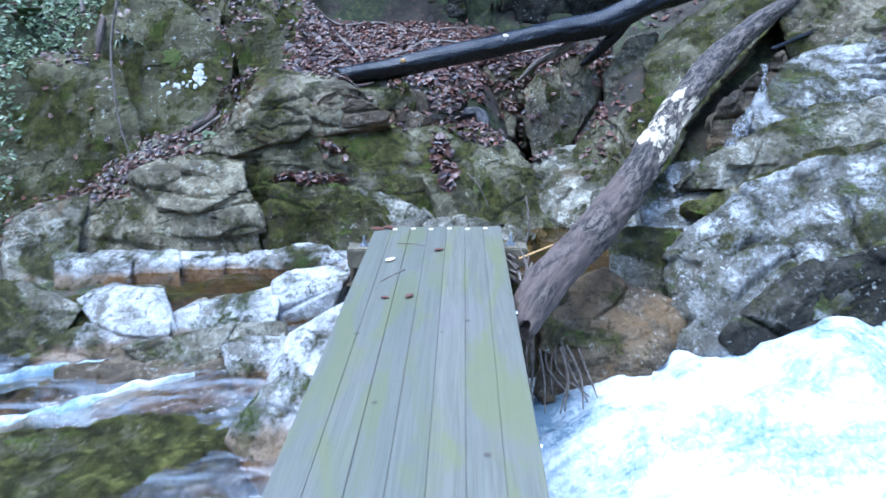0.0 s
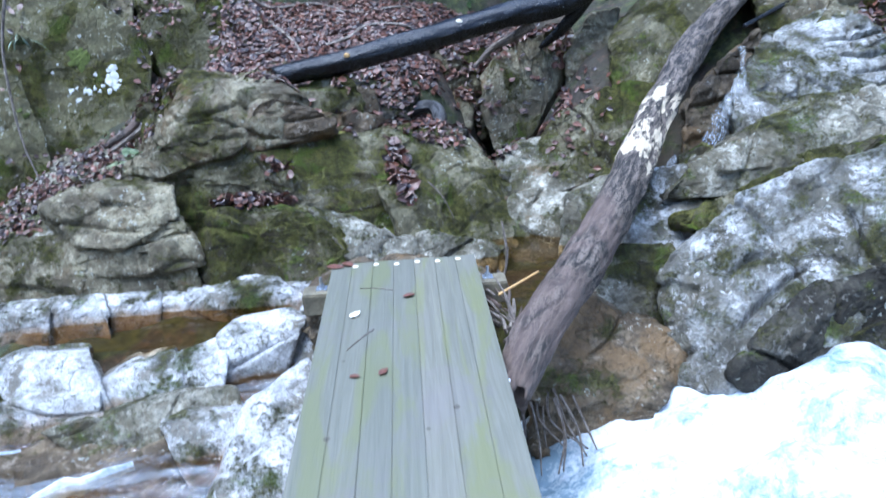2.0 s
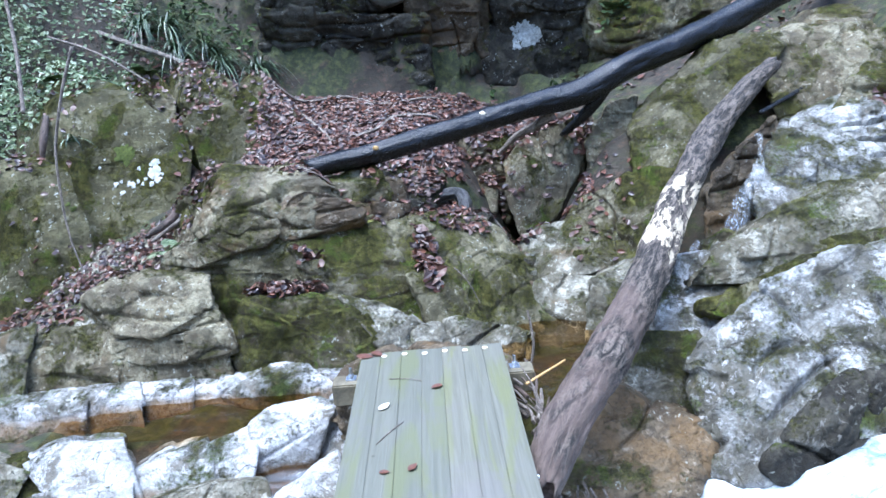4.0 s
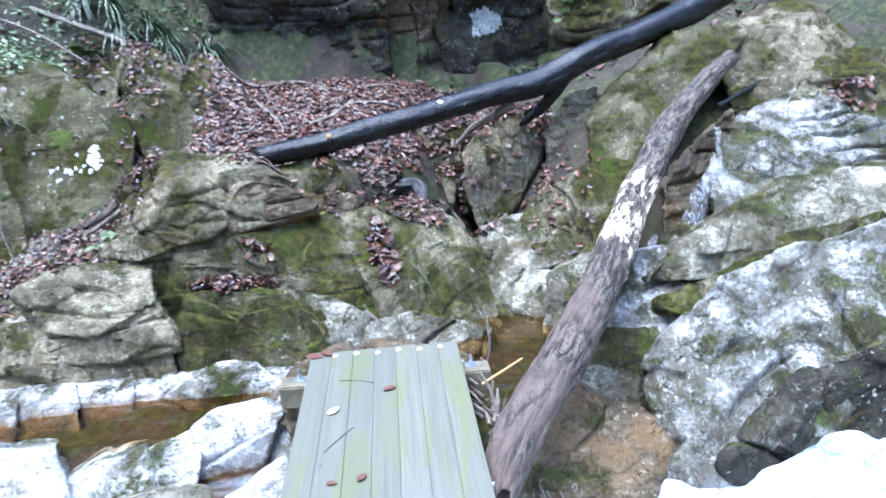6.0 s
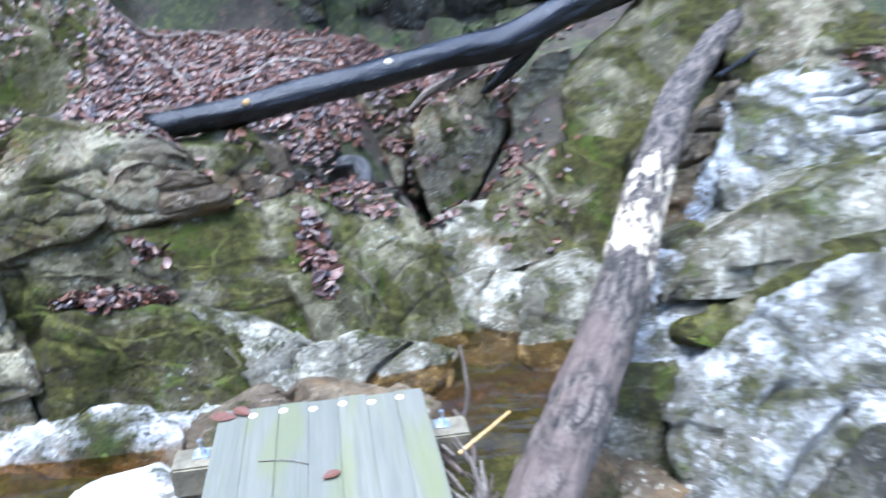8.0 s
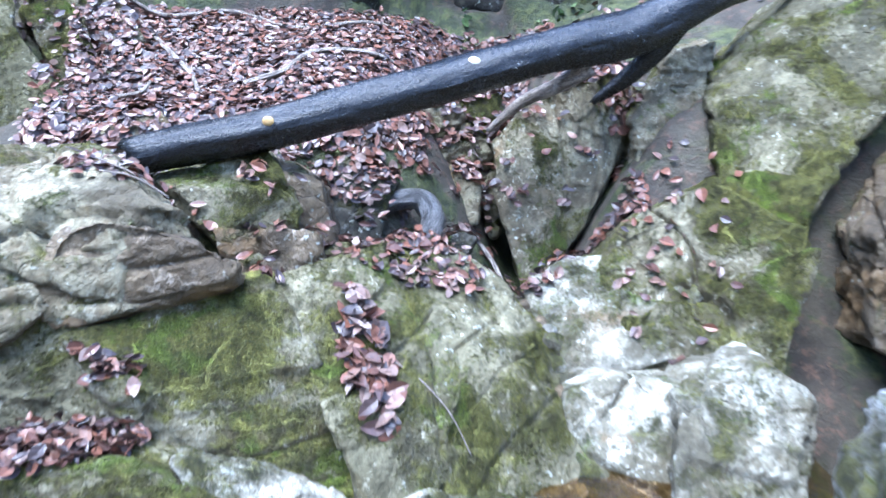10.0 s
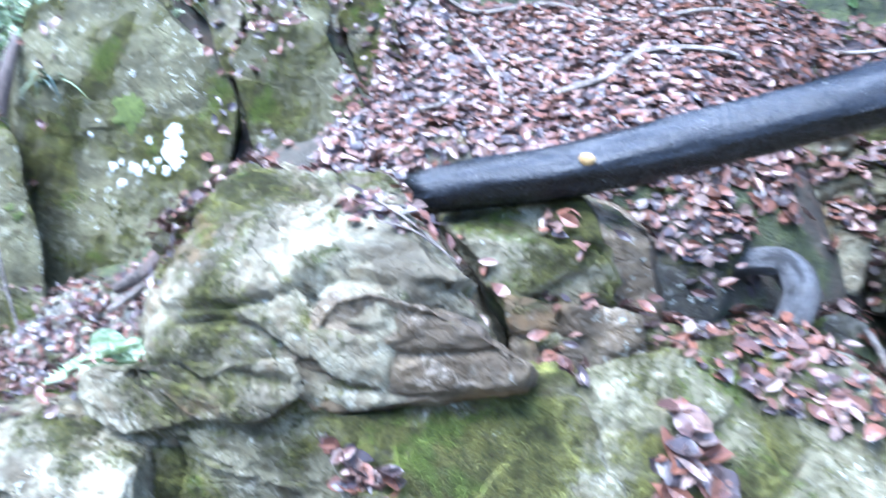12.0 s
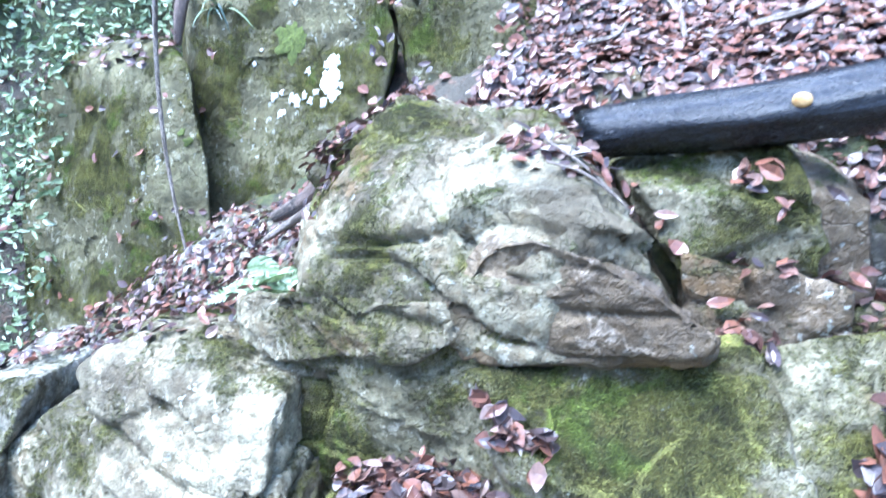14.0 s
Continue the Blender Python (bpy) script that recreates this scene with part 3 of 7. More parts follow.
# ---- ground: creek bed, far bank, leaf bench and the hillsides round it ----
def ground_height(x, y):
    bed = -1.05 + 0.25 * sstep(-0.4, -1.4, x) * sstep(2.4, 3.8, y)
    bank = -0.85 + 0.30 * sstep(4.2, 5.3, y) + 0.35 * sstep(6.0, 6.9, y) + 1.05 * sstep(6.7, 7.7, y) + 0.45 * sstep(7.6, 9.6, y)
    z = bed + (bank + 1.05) * sstep(3.9, 4.9, y) * 1.0 - (bed + 1.05) * sstep(3.9, 4.9, y)
    # the gully
    gx = 0.80 + 0.32 * sstep(7.2, 8.0, y)
    z = z - np.exp(-((x - gx) / 0.55) ** 2) * (1.25 * sstep(6.3, 7.5, y) - 0.65 * sstep(8.2, 9.2, y) - 0.50 * sstep(9.0, 9.8, y))
    # leaf strip on the slope below the tall slabs
    strip = 0.0 + 0.30 * (x + 3.0) + 0.45 * (y - 6.6) + 0.5 * np.minimum(0, x + 3.2)
    w = sstep(-1.4, -1.9, x) * sstep(5.9, 6.3, y) * sstep(8.2, 7.4, y) * sstep(-4.6, -3.8, x)
    z = z * (1 - w) + strip * w
    # right side climbs
    z = z + sstep(1.6, 4.0, x) * sstep(5.0, 7.0, y) * 0.55
    # slope up to the side hills
    z = z + 1.1 * np.maximum(0, -x - 3.4) * sstep(5.5, 7.5, y) * 0.55 + 0.9 * np.maximum(0, x - 4.2) * sstep(4.0, 7.0, y)
    z = z + 0.62 * np.maximum(0, -x - 1.5) * sstep(8.3, 9.5, y) * sstep(-6.0, -3.5, x)
    # the steep bank at the back
    back = 9.55 + 0.28 * np.sin(x * 1.1) + 0.12 * x * sstep(0, 3, x)
    z = z + 1.9 * np.maximum(0, np.minimum(y - back, 0.9)) + 0.9 * np.maximum(0, y - back - 0.9)
    # near bank behind the bridge's start, and the valley's sides: unseen, added steep to block low skylight
    z = z + (1.0 + 1.1 * np.maximum(0, -y - 1.6)) * sstep(0.1, -0.6, y)
    z = z + 0.9 * np.maximum(0, np.abs(x) - 8)
    return z


def ground_mesh():
    def axis(lo, hi, a, b, fine, coarse):
        left, right = [a], [b]
        step = fine
        while left[-1] > lo:
            step = min(coarse, step * 1.18)
            left.append(left[-1] - step)
        step = fine
        while right[-1] < hi:
            step = min(coarse, step * 1.18)
            right.append(right[-1] + step)
        return np.array(left[::-1] + list(np.arange(a + fine, b, fine)) + right)
    xs, ys = axis(-60, 60, -5, 5.5, 0.045, 4), axis(-40, 70, 2.2, 11.2, 0.045, 4)
    X, Y = np.meshgrid(xs, ys, indexing="ij")
    x, y = X.ravel(), Y.ravel()
    z = ground_height(x, y)
    # unseen hills level off near 16 m, high enough to cut low skylight
    z = np.where(z > 7, 7 + 9 * np.tanh((z - 7) / 12), z)
    P = np.stack([x, y, z], 1)
    steep = sstep(9.3, 9.9, y)
    near = np.exp(-((x / 9) ** 2 + ((y - 6) / 9) ** 2))
    gap, val, facet = cells(P * np.array((2.0, 2.0, 3.0)) + 0.3 * np.stack([vnoise(P * 2, 60), vnoise(P * 2, 61), vnoise(P * 2, 62)], 1), 77)
    z = z + 0.10 * fbm(P * 1.1, 4, 50) + near * (0.05 * fbm(P * 5, 3, 54)) + steep * near * (0.35 * (val - 0.5) - 0.15 * np.exp(-(gap / 0.1) ** 2))
    V = np.stack([x, y + steep * near * 0.35 * fbm(P * 1.7, 3, 58), z], 1)
    g = np.arange(len(x)).reshape(len(xs), len(ys))
    F = np.stack([g[:-1, :-1], g[1:, :-1], g[1:, 1:], g[:-1, 1:]], -1).reshape(-1, 4)
    ob = mesh_object("ground", V, F, SOIL)
    return tagged(ob, "damp leaf-strewn soil and rock of the creek valley", "ground", kind="structure")


ground_mesh()

# ---- the rocks of the far bank, from the stream's edge upwards ----
# white ledges by the water
block("ledge_rock", "long white weathered ledge rock with brown waterline", (-1.174, 5.576, -0.547), (0.43, 0.21, 0.25),
      ((-0.24, 0.36, 0.90, 0.220), (0.07, 0.45, 0.89, 0.171), (0.58, 0.46, 0.67, 0.268), (0.98, 0.13, -0.12, 0.393), (0.15, -0.46, -0.87, 0.395), (-0.15, -0.53, -0.83, 0.397), (-0.92, -0.39, -0.09, 0.335), (-0.94, -0.20, 0.28, 0.338), (0.00, -0.92, 0.38, 0.196), (-0.00, 0.92, -0.38, 0.204), (0.00, -0.10, 1.00, 0.156)), LEDGEM, 51, 1, rough=0.6, facets=0.6, crack=0.6)
block("ledge_rock", "short white ledge rock beside the bridge sleeper", (-0.724, 5.634, -0.515), (0.19, 0.13, 0.16),
      ((0.03, 0.44, 0.90, 0.114), (0.99, 0.14, -0.00, 0.162), (0.14, -0.45, -0.88, 0.296), (-0.64, -0.46, -0.62, 0.299), (-0.97, -0.24, -0.05, 0.156), (0.00, -0.92, 0.38, 0.148), (-0.00, 0.92, -0.38, 0.152), (0.00, -0.10, 1.00, 0.118)), LEDGEM, 23, 2, rough=0.6, facets=0.6, crack=0.6)
block("ledge_rock", "white ledge rock with moss in its joints", (-1.888, 5.551, -0.548), (0.19, 0.17, 0.21),
      ((-0.04, 0.42, 0.90, 0.145), (0.93, 0.29, -0.21, 0.122), (-0.13, -0.54, -0.83, 0.333), (-0.90, -0.43, 0.04, 0.176), (0.00, -0.92, 0.38, 0.190), (-0.00, 0.92, -0.38, 0.210), (0.00, -0.10, 1.00, 0.161)), LEDGEM, 25, 3, rough=0.6, facets=0.6, crack=0.6)
block("ledge_rock", "square white ledge rock with a mossy joint", (-1.613, 5.573, -0.566), (0.13, 0.17, 0.21),
      ((0.11, 0.47, 0.87, 0.141), (0.95, 0.32, -0.06, 0.070), (0.15, -0.45, -0.88, 0.330), (-0.94, -0.32, 0.14, 0.122), (0.00, -0.92, 0.38, 0.193), (-0.00, 0.92, -0.38, 0.207), (0.00, -0.10, 1.00, 0.155)), LEDGEM, 25, 4, rough=0.6, facets=0.6, crack=0.6)
block("ledge_rock", "low cracked white ledge rock at the pool", (-2.252, 5.468, -0.544), (0.25, 0.18, 0.21),
      ((-0.04, 0.43, 0.90, 0.164), (0.90, 0.43, -0.06, 0.163), (0.19, -0.41, -0.89, 0.331), (-0.51, -0.64, -0.58, 0.369), (-0.83, -0.24, 0.50, 0.204), (0.00, -0.92, 0.38, 0.187), (-0.00, 0.92, -0.38, 0.213), (0.00, -0.10, 1.00, 0.172)), LEDGEM, 29, 5, rough=0.6, facets=0.6, crack=0.6)
block("ledge_rock", "low white ledge rock further down the creek", (-2.694, 5.414, -0.529), (0.32, 0.18, 0.22),
      ((-0.02, 0.44, 0.90, 0.167), (0.88, 0.41, -0.24, 0.218), (-0.03, -0.52, -0.85, 0.356), (-0.83, -0.51, 0.22, 0.286), (0.00, -0.92, 0.38, 0.182), (-0.00, 0.92, -0.38, 0.218), (0.00, -0.10, 1.00, 0.175)), LEDGEM, 38, 6, rough=0.6, facets=0.6, crack=0.6)
block("boulder", "small white boulder with mossy sides in the shallows", (-0.897, 4.915, -0.468), (0.27, 0.19, 0.2),
      ((-0.63, 0.23, 0.74, 0.179), (-0.09, 0.46, 0.88, 0.144), (0.64, 0.47, 0.61, 0.220), (0.90, -0.07, -0.42, 0.190), (0.41, -0.41, -0.81, 0.314), (-0.14, -0.57, -0.81, 0.363), (-0.96, -0.23, 0.15, 0.239), (0.00, -0.76, 0.65, 0.156), (-0.00, 0.76, -0.65, 0.164), (0.00, -0.15, 0.99, 0.142), (0.10, -0.99, 0.10, 0.179)), WHITE, 32, 7, rough=0.6, facets=0.6, crack=0.6)
block("boulder", "white cracked boulder in the shallows", (-1.219, 4.803, -0.540), (0.19, 0.18, 0.19),
      ((-0.34, 0.39, 0.86, 0.121), (0.95, 0.32, 0.00, 0.105), (0.94, 0.11, -0.31, 0.108), (-0.09, -0.58, -0.81, 0.290), (-0.94, -0.28, 0.18, 0.178), (0.00, -0.76, 0.65, 0.145), (-0.00, 0.76, -0.65, 0.155), (0.00, -0.15, 0.99, 0.121)), WHITE, 22, 8, rough=0.6, facets=0.6, crack=0.6)
block("boulder", "long rounded white boulder in the shallows", (-1.580, 4.741, -0.609), (0.27, 0.2, 0.21),
      ((-0.40, 0.22, 0.89, 0.135), (-0.26, 0.29, 0.92, 0.130), (0.93, 0.36, 0.01, 0.191), (0.66, -0.10, -0.74, 0.245), (0.11, -0.41, -0.91, 0.217), (-0.91, -0.39, 0.14, 0.262), (0.00, -0.76, 0.65, 0.163), (-0.00, 0.76, -0.65, 0.187), (0.00, -0.15, 0.99, 0.143)), WHITE, 33, 9, rough=0.6, facets=0.6, crack=0.6)
block("boulder", "low white boulder at the stream's edge", (-2.158, 4.569, -0.648), (0.47, 0.23, 0.23),
      ((-0.34, 0.22, 0.91, 0.121), (-0.23, 0.30, 0.93, 0.101), (-0.04, 0.40, 0.91, 0.133), (0.90, 0.43, -0.07, 0.320), (0.18, -0.37, -0.91, 0.191), (0.06, -0.44, -0.90, 0.193), (-0.34, -0.62, -0.71, 0.324), (0.00, -0.76, 0.65, 0.136), (-0.00, 0.76, -0.65, 0.164), (0.00, -0.15, 0.99, 0.122)), WHITE, 57, 10, rough=0.6, facets=0.6, crack=0.6)
block("ledge_rock", "white upturned rock rib beside the bridge", (-0.703, 4.927, -0.658), (0.25, 0.29, 0.34),
      ((-0.79, 0.17, 0.59, 0.174), (0.04, 0.48, 0.87, 0.334), (0.99, 0.13, -0.04, 0.177), (0.92, -0.10, -0.38, 0.157), (0.14, -0.57, -0.81, 0.457), (-0.88, -0.41, -0.24, 0.256), (-0.97, -0.10, 0.24, 0.192), (-0.30, -0.70, 0.65, 0.137), (0.30, 0.70, -0.65, 0.163), (0.50, -0.50, 0.70, 0.222)), WHITE, 40, 11, rough=0.6, facets=0.6, crack=0.6)
block("boulder", "white broken rock by the stream", (-1.067, 4.213, -0.561), (0.22, 0.12, 0.13),
      ((-0.32, 0.33, 0.89, 0.105), (0.00, 0.45, 0.89, 0.077), (0.93, 0.35, 0.13, 0.166), (0.52, -0.27, -0.81, 0.289), (-0.06, -0.50, -0.86, 0.257), (-0.88, -0.45, -0.15, 0.184), (0.00, -0.76, 0.65, 0.119), (-0.00, 0.76, -0.65, 0.131), (0.00, -0.15, 0.99, 0.092)), WHITE, 27, 12, rough=0.6, facets=0.6, crack=0.6)
block("ledge_rock", "white rock rib slanting down to the stream", (-0.691, 4.162, -0.492), (0.22, 0.23, 0.25),
      ((-0.88, -0.02, 0.48, 0.150), (-0.52, 0.26, 0.81, 0.118), (0.97, 0.23, 0.08, 0.196), (0.82, -0.11, -0.57, 0.265), (0.57, -0.28, -0.77, 0.268), (-0.47, -0.54, -0.70, 0.390), (0.00, -0.76, 0.65, 0.145), (-0.00, 0.76, -0.65, 0.155), (0.28, -0.28, 0.92, 0.121)), WHITE, 29, 13, rough=0.6, facets=0.6, crack=0.6)
block("ledge_rock", "pale rock rib beneath the bridge's edge", (-0.765, 3.655, -0.628), (0.26, 0.25, 0.27),
      ((-0.83, 0.05, 0.56, 0.155), (-0.50, 0.32, 0.81, 0.156), (0.57, 0.50, 0.65, 0.304), (0.93, -0.00, -0.38, 0.159), (0.65, -0.29, -0.70, 0.308), (-0.18, -0.63, -0.76, 0.416), (-0.78, -0.54, -0.31, 0.281), (0.00, -0.76, 0.65, 0.146), (-0.00, 0.76, -0.65, 0.154), (0.28, -0.28, 0.92, 0.162)), WHITE, 32, 14, rough=0.6, facets=0.6, crack=0.6)
block("ledge_rock", "thin wet grey rock layers in the shallows", (-1.292, 4.407, -0.567), (0.41, 0.2, 0.2),
      ((-0.20, 0.36, 0.91, 0.071), (0.00, 0.43, 0.90, 0.077), (0.94, 0.34, 0.10, 0.311), (0.08, -0.43, -0.90, 0.209), (0.19, -0.38, -0.90, 0.203), (-0.52, -0.58, -0.63, 0.402), (0.00, -0.76, 0.65, 0.094), (-0.00, 0.76, -0.65, 0.106)), PALE, 49, 15, rough=0.6, facets=0.6, crack=0.6)
block("boulder", "dark mossy rock in the creek", (-2.534, 4.735, -0.564), (0.21, 0.16, 0.17),
      ((-0.70, -0.19, 0.68, 0.150), (-0.24, 0.24, 0.94, 0.122), (0.68, 0.61, 0.40, 0.122), (0.69, 0.11, -0.71, 0.275), (0.15, -0.35, -0.93, 0.272), (-0.70, -0.65, -0.31, 0.155), (0.00, -0.76, 0.65, 0.133), (-0.00, 0.76, -0.65, 0.167)), MOSSY, 25, 16, rough=0.6, facets=0.6, crack=0.6)
block("boulder", "pale broken rock in the creek", (-2.129, 4.754, -0.484), (0.32, 0.16, 0.16),
      ((-0.37, 0.15, 0.92, 0.152), (0.04, 0.40, 0.92, 0.120), (0.87, 0.48, 0.08, 0.229), (0.22, -0.31, -0.93, 0.270), (-0.00, -0.42, -0.91, 0.268), (-0.73, -0.61, -0.31, 0.234), (0.00, -0.76, 0.65, 0.135), (-0.00, 0.76, -0.65, 0.165), (0.00, -0.15, 0.99, 0.114)), WHITE, 39, 17, rough=0.6, facets=0.6, crack=0.6)
block("boulder", "pale low rock down the creek", (-2.919, 4.743, -0.481), (0.34, 0.19, 0.2),
      ((-0.09, 0.31, 0.95, 0.142), (0.35, 0.56, 0.75, 0.154), (0.76, 0.28, -0.59, 0.344), (0.08, -0.38, -0.92, 0.314), (-0.79, -0.58, 0.21, 0.265), (0.00, -0.76, 0.65, 0.130), (-0.00, 0.76, -0.65, 0.170)), PALE, 40, 18, rough=0.6, facets=0.6, crack=0.6)
# layered rock wall and the rocks down the creek
block("rock_wall", "level grey rock layer with a straight crack", (-1.986, 5.960, -0.137), (0.44, 0.22, 0.22),
      ((-0.44, 0.12, 0.89, 0.179), (0.03, 0.36, 0.93, 0.126), (0.86, 0.42, 0.28, 0.326), (0.06, -0.36, -0.93, 0.245), (0.09, -0.34, -0.93, 0.245), (-0.85, -0.51, -0.16, 0.359), (0.00, -0.92, 0.38, 0.238), (-0.00, 0.92, -0.38, 0.262), (0.00, -0.20, 0.98, 0.177)), GREY, 53, 19, layer=0.4, rough=0.8, facets=0.5)
block("rock_wall", "upright grey rock face under a level crack", (-1.939, 5.901, -0.337), (0.42, 0.21, 0.27),
      ((-0.07, 0.35, 0.93, 0.137), (-0.03, 0.37, 0.93, 0.135), (0.94, 0.33, 0.00, 0.341), (0.08, -0.41, -0.91, 0.387), (-0.90, -0.44, 0.07, 0.392), (0.00, -0.98, 0.20, 0.235), (-0.00, 0.98, -0.20, 0.265)), GREY, 50, 20, layer=0.4, rough=0.8, facets=0.5)
block("rock_wall", "rounded grey rock under the leaf strip", (-2.135, 6.117, 0.028), (0.5, 0.28, 0.29),
      ((-0.54, -0.01, 0.84, 0.295), (-0.11, 0.25, 0.96, 0.198), (0.10, 0.33, 0.94, 0.194), (0.92, 0.38, 0.12, 0.384), (-0.03, -0.35, -0.93, 0.251), (0.42, -0.13, -0.90, 0.226), (-0.74, -0.54, -0.40, 0.347), (0.00, -0.76, 0.65, 0.272), (-0.00, 0.76, -0.65, 0.328), (0.00, -0.20, 0.98, 0.208)), GREY, 60, 21, layer=0.4, rough=0.8, facets=0.5)
block("boulder", "smooth pale grey boulder by the ledges", (-2.629, 5.826, -0.350), (0.37, 0.3, 0.32),
      ((-0.58, -0.04, 0.81, 0.305), (-0.03, 0.35, 0.94, 0.289), (0.84, 0.52, 0.18, 0.275), (0.88, 0.30, -0.36, 0.247), (0.15, -0.37, -0.92, 0.384), (0.10, -0.40, -0.91, 0.392), (-0.85, -0.48, 0.21, 0.349), (0.00, -0.76, 0.65, 0.225), (-0.00, 0.76, -0.65, 0.275), (0.00, -0.95, 0.30, 0.208)), GREY, 45, 22, rough=0.6, facets=0.6, crack=0.6)
block("boulder", "pale grey boulder down the creek", (-3.144, 5.862, -0.318), (0.44, 0.37, 0.39),
      ((-0.46, 0.01, 0.89, 0.281), (-0.12, 0.28, 0.95, 0.255), (0.69, 0.59, 0.42, 0.323), (0.63, 0.08, -0.77, 0.234), (0.85, 0.44, -0.31, 0.077), (0.05, -0.43, -0.90, 0.498), (-0.80, -0.55, 0.23, 0.409), (0.00, -0.76, 0.65, 0.263), (-0.00, 0.76, -0.65, 0.337)), PALE, 53, 23, rough=0.6, facets=0.6, crack=0.6)
block("boulder", "pale grey rock at the leaf strip's foot", (-3.221, 6.128, -0.516), (0.75, 0.4, 0.43),
      ((-0.34, 0.42, 0.84, 0.209), (-0.27, 0.53, 0.80, 0.202), (0.48, 0.87, -0.08, 0.206), (0.57, 0.78, -0.25, 0.207), (0.30, -0.66, -0.69, 0.495), (-0.42, -0.86, 0.30, 0.428), (0.00, -0.76, 0.65, 0.186), (-0.00, 0.76, -0.65, 0.314), (0.00, -0.20, 0.98, 0.213)), GREY, 91, 24, rough=0.6, facets=0.6, crack=0.6)
block("boulder", "pale rough rock beside the fern", (-2.145, 6.133, -0.089), (0.42, 0.28, 0.42),
      ((-0.36, 0.41, 0.84, 0.188), (-0.27, 0.51, 0.81, 0.170), (0.45, 0.87, 0.22, 0.138), (0.69, 0.70, -0.17, 0.169), (0.30, -0.66, -0.69, 0.464), (-0.55, -0.81, 0.22, 0.312), (0.00, -0.92, 0.38, 0.192), (-0.00, 0.92, -0.38, 0.308), (-0.19, -0.28, 0.94, 0.221)), PALE, 51, 25, rough=0.6, facets=0.6, crack=0.6)
block("strip_rock", "pale flat rock under the leaf strip", (-2.638, 6.583, 0.039), (0.89, 0.59, 0.45),
      ((-0.54, -0.05, 0.84, 0.255), (-0.52, -0.04, 0.85, 0.250), (-0.24, 0.13, 0.96, 0.267), (-0.23, 0.14, 0.96, 0.275), (0.93, 0.29, -0.22, 0.606), (0.31, -0.16, -0.94, 0.288), (0.34, -0.14, -0.93, 0.296), (0.55, 0.01, -0.83, 0.225), (-0.68, -0.62, -0.40, 0.763), (-0.27, -0.40, 0.88, 0.097), (0.27, 0.40, -0.88, 0.203)), PALE, 104, 26, rough=0.8, crack=0.5)
# mossy blocks below the big boulder
block("moss_boulder", "rounded boulder with a moss-covered face", (-0.954, 5.934, -0.274), (0.62, 0.31, 0.39),
      ((-0.84, -0.06, 0.54, 0.489), (-0.27, 0.26, 0.93, 0.362), (0.05, 0.34, 0.94, 0.311), (0.42, 0.38, 0.83, 0.319), (0.72, 0.34, 0.61, 0.382), (0.93, 0.22, 0.29, 0.494), (0.57, -0.31, -0.76, 0.710), (-0.04, -0.46, -0.89, 0.532), (-0.82, -0.45, -0.36, 0.534), (-0.96, -0.27, 0.12, 0.528), (0.00, -0.90, 0.43, 0.247), (-0.00, 0.90, -0.43, 0.253), (0.00, -0.35, 0.94, 0.350), (-0.70, -0.60, 0.40, 0.441), (0.61, -0.61, 0.51, 0.465)), MOSSY, 76, 27, rough=0.8, crack=0.3, facets=0.5)
block("boulder", "pale sloping rock behind the bridge end", (-0.352, 5.903, -0.266), (0.51, 0.27, 0.33),
      ((0.22, 0.37, 0.90, 0.189), (0.44, 0.36, 0.82, 0.136), (0.70, 0.30, 0.65, 0.183), (0.98, -0.06, -0.17, 0.340), (-0.09, -0.44, -0.89, 0.431), (-0.84, -0.30, -0.46, 0.120), (-0.57, -0.37, -0.73, 0.215), (0.10, -0.75, 0.65, 0.193), (-0.10, 0.75, -0.65, 0.207)), PALE, 62, 28, rough=0.8, crack=0.8)
block("boulder", "pale jointed rock at the bridge end", (0.309, 5.868, -0.407), (0.47, 0.25, 0.26),
      ((-0.13, 0.38, 0.91, 0.205), (0.25, 0.37, 0.90, 0.147), (0.36, 0.34, 0.87, 0.171), (0.95, -0.24, -0.21, 0.422), (-0.03, -0.45, -0.89, 0.367), (-1.00, -0.06, -0.04, 0.443), (0.10, -0.75, 0.65, 0.193), (-0.10, 0.75, -0.65, 0.207)), PALE, 57, 29, rough=0.6, crack=1.2, cell=0.25)
block("moss_block", "square rock block with bright moss on top", (-0.592, 6.373, -0.036), (0.57, 0.46, 0.46),
      ((-0.30, 0.42, 0.86, 0.384), (-0.23, 0.46, 0.86, 0.365), (0.87, 0.37, 0.33, 0.339), (0.88, 0.36, 0.31, 0.336), (0.91, 0.32, 0.26, 0.342), (0.96, 0.23, 0.17, 0.391), (0.06, -0.76, -0.64, 0.619), (-0.73, -0.64, -0.24, 0.376), (-0.68, -0.67, -0.30, 0.373), (-0.78, -0.61, -0.16, 0.412), (0.26, -0.58, 0.77, 0.340), (-0.26, 0.58, -0.77, 0.360), (-0.10, -0.99, 0.10, 0.363), (0.20, -0.87, 0.46, 0.348)), MOSSTOP, 69, 30, rough=0.8, crack=0.3, facets=0.6)
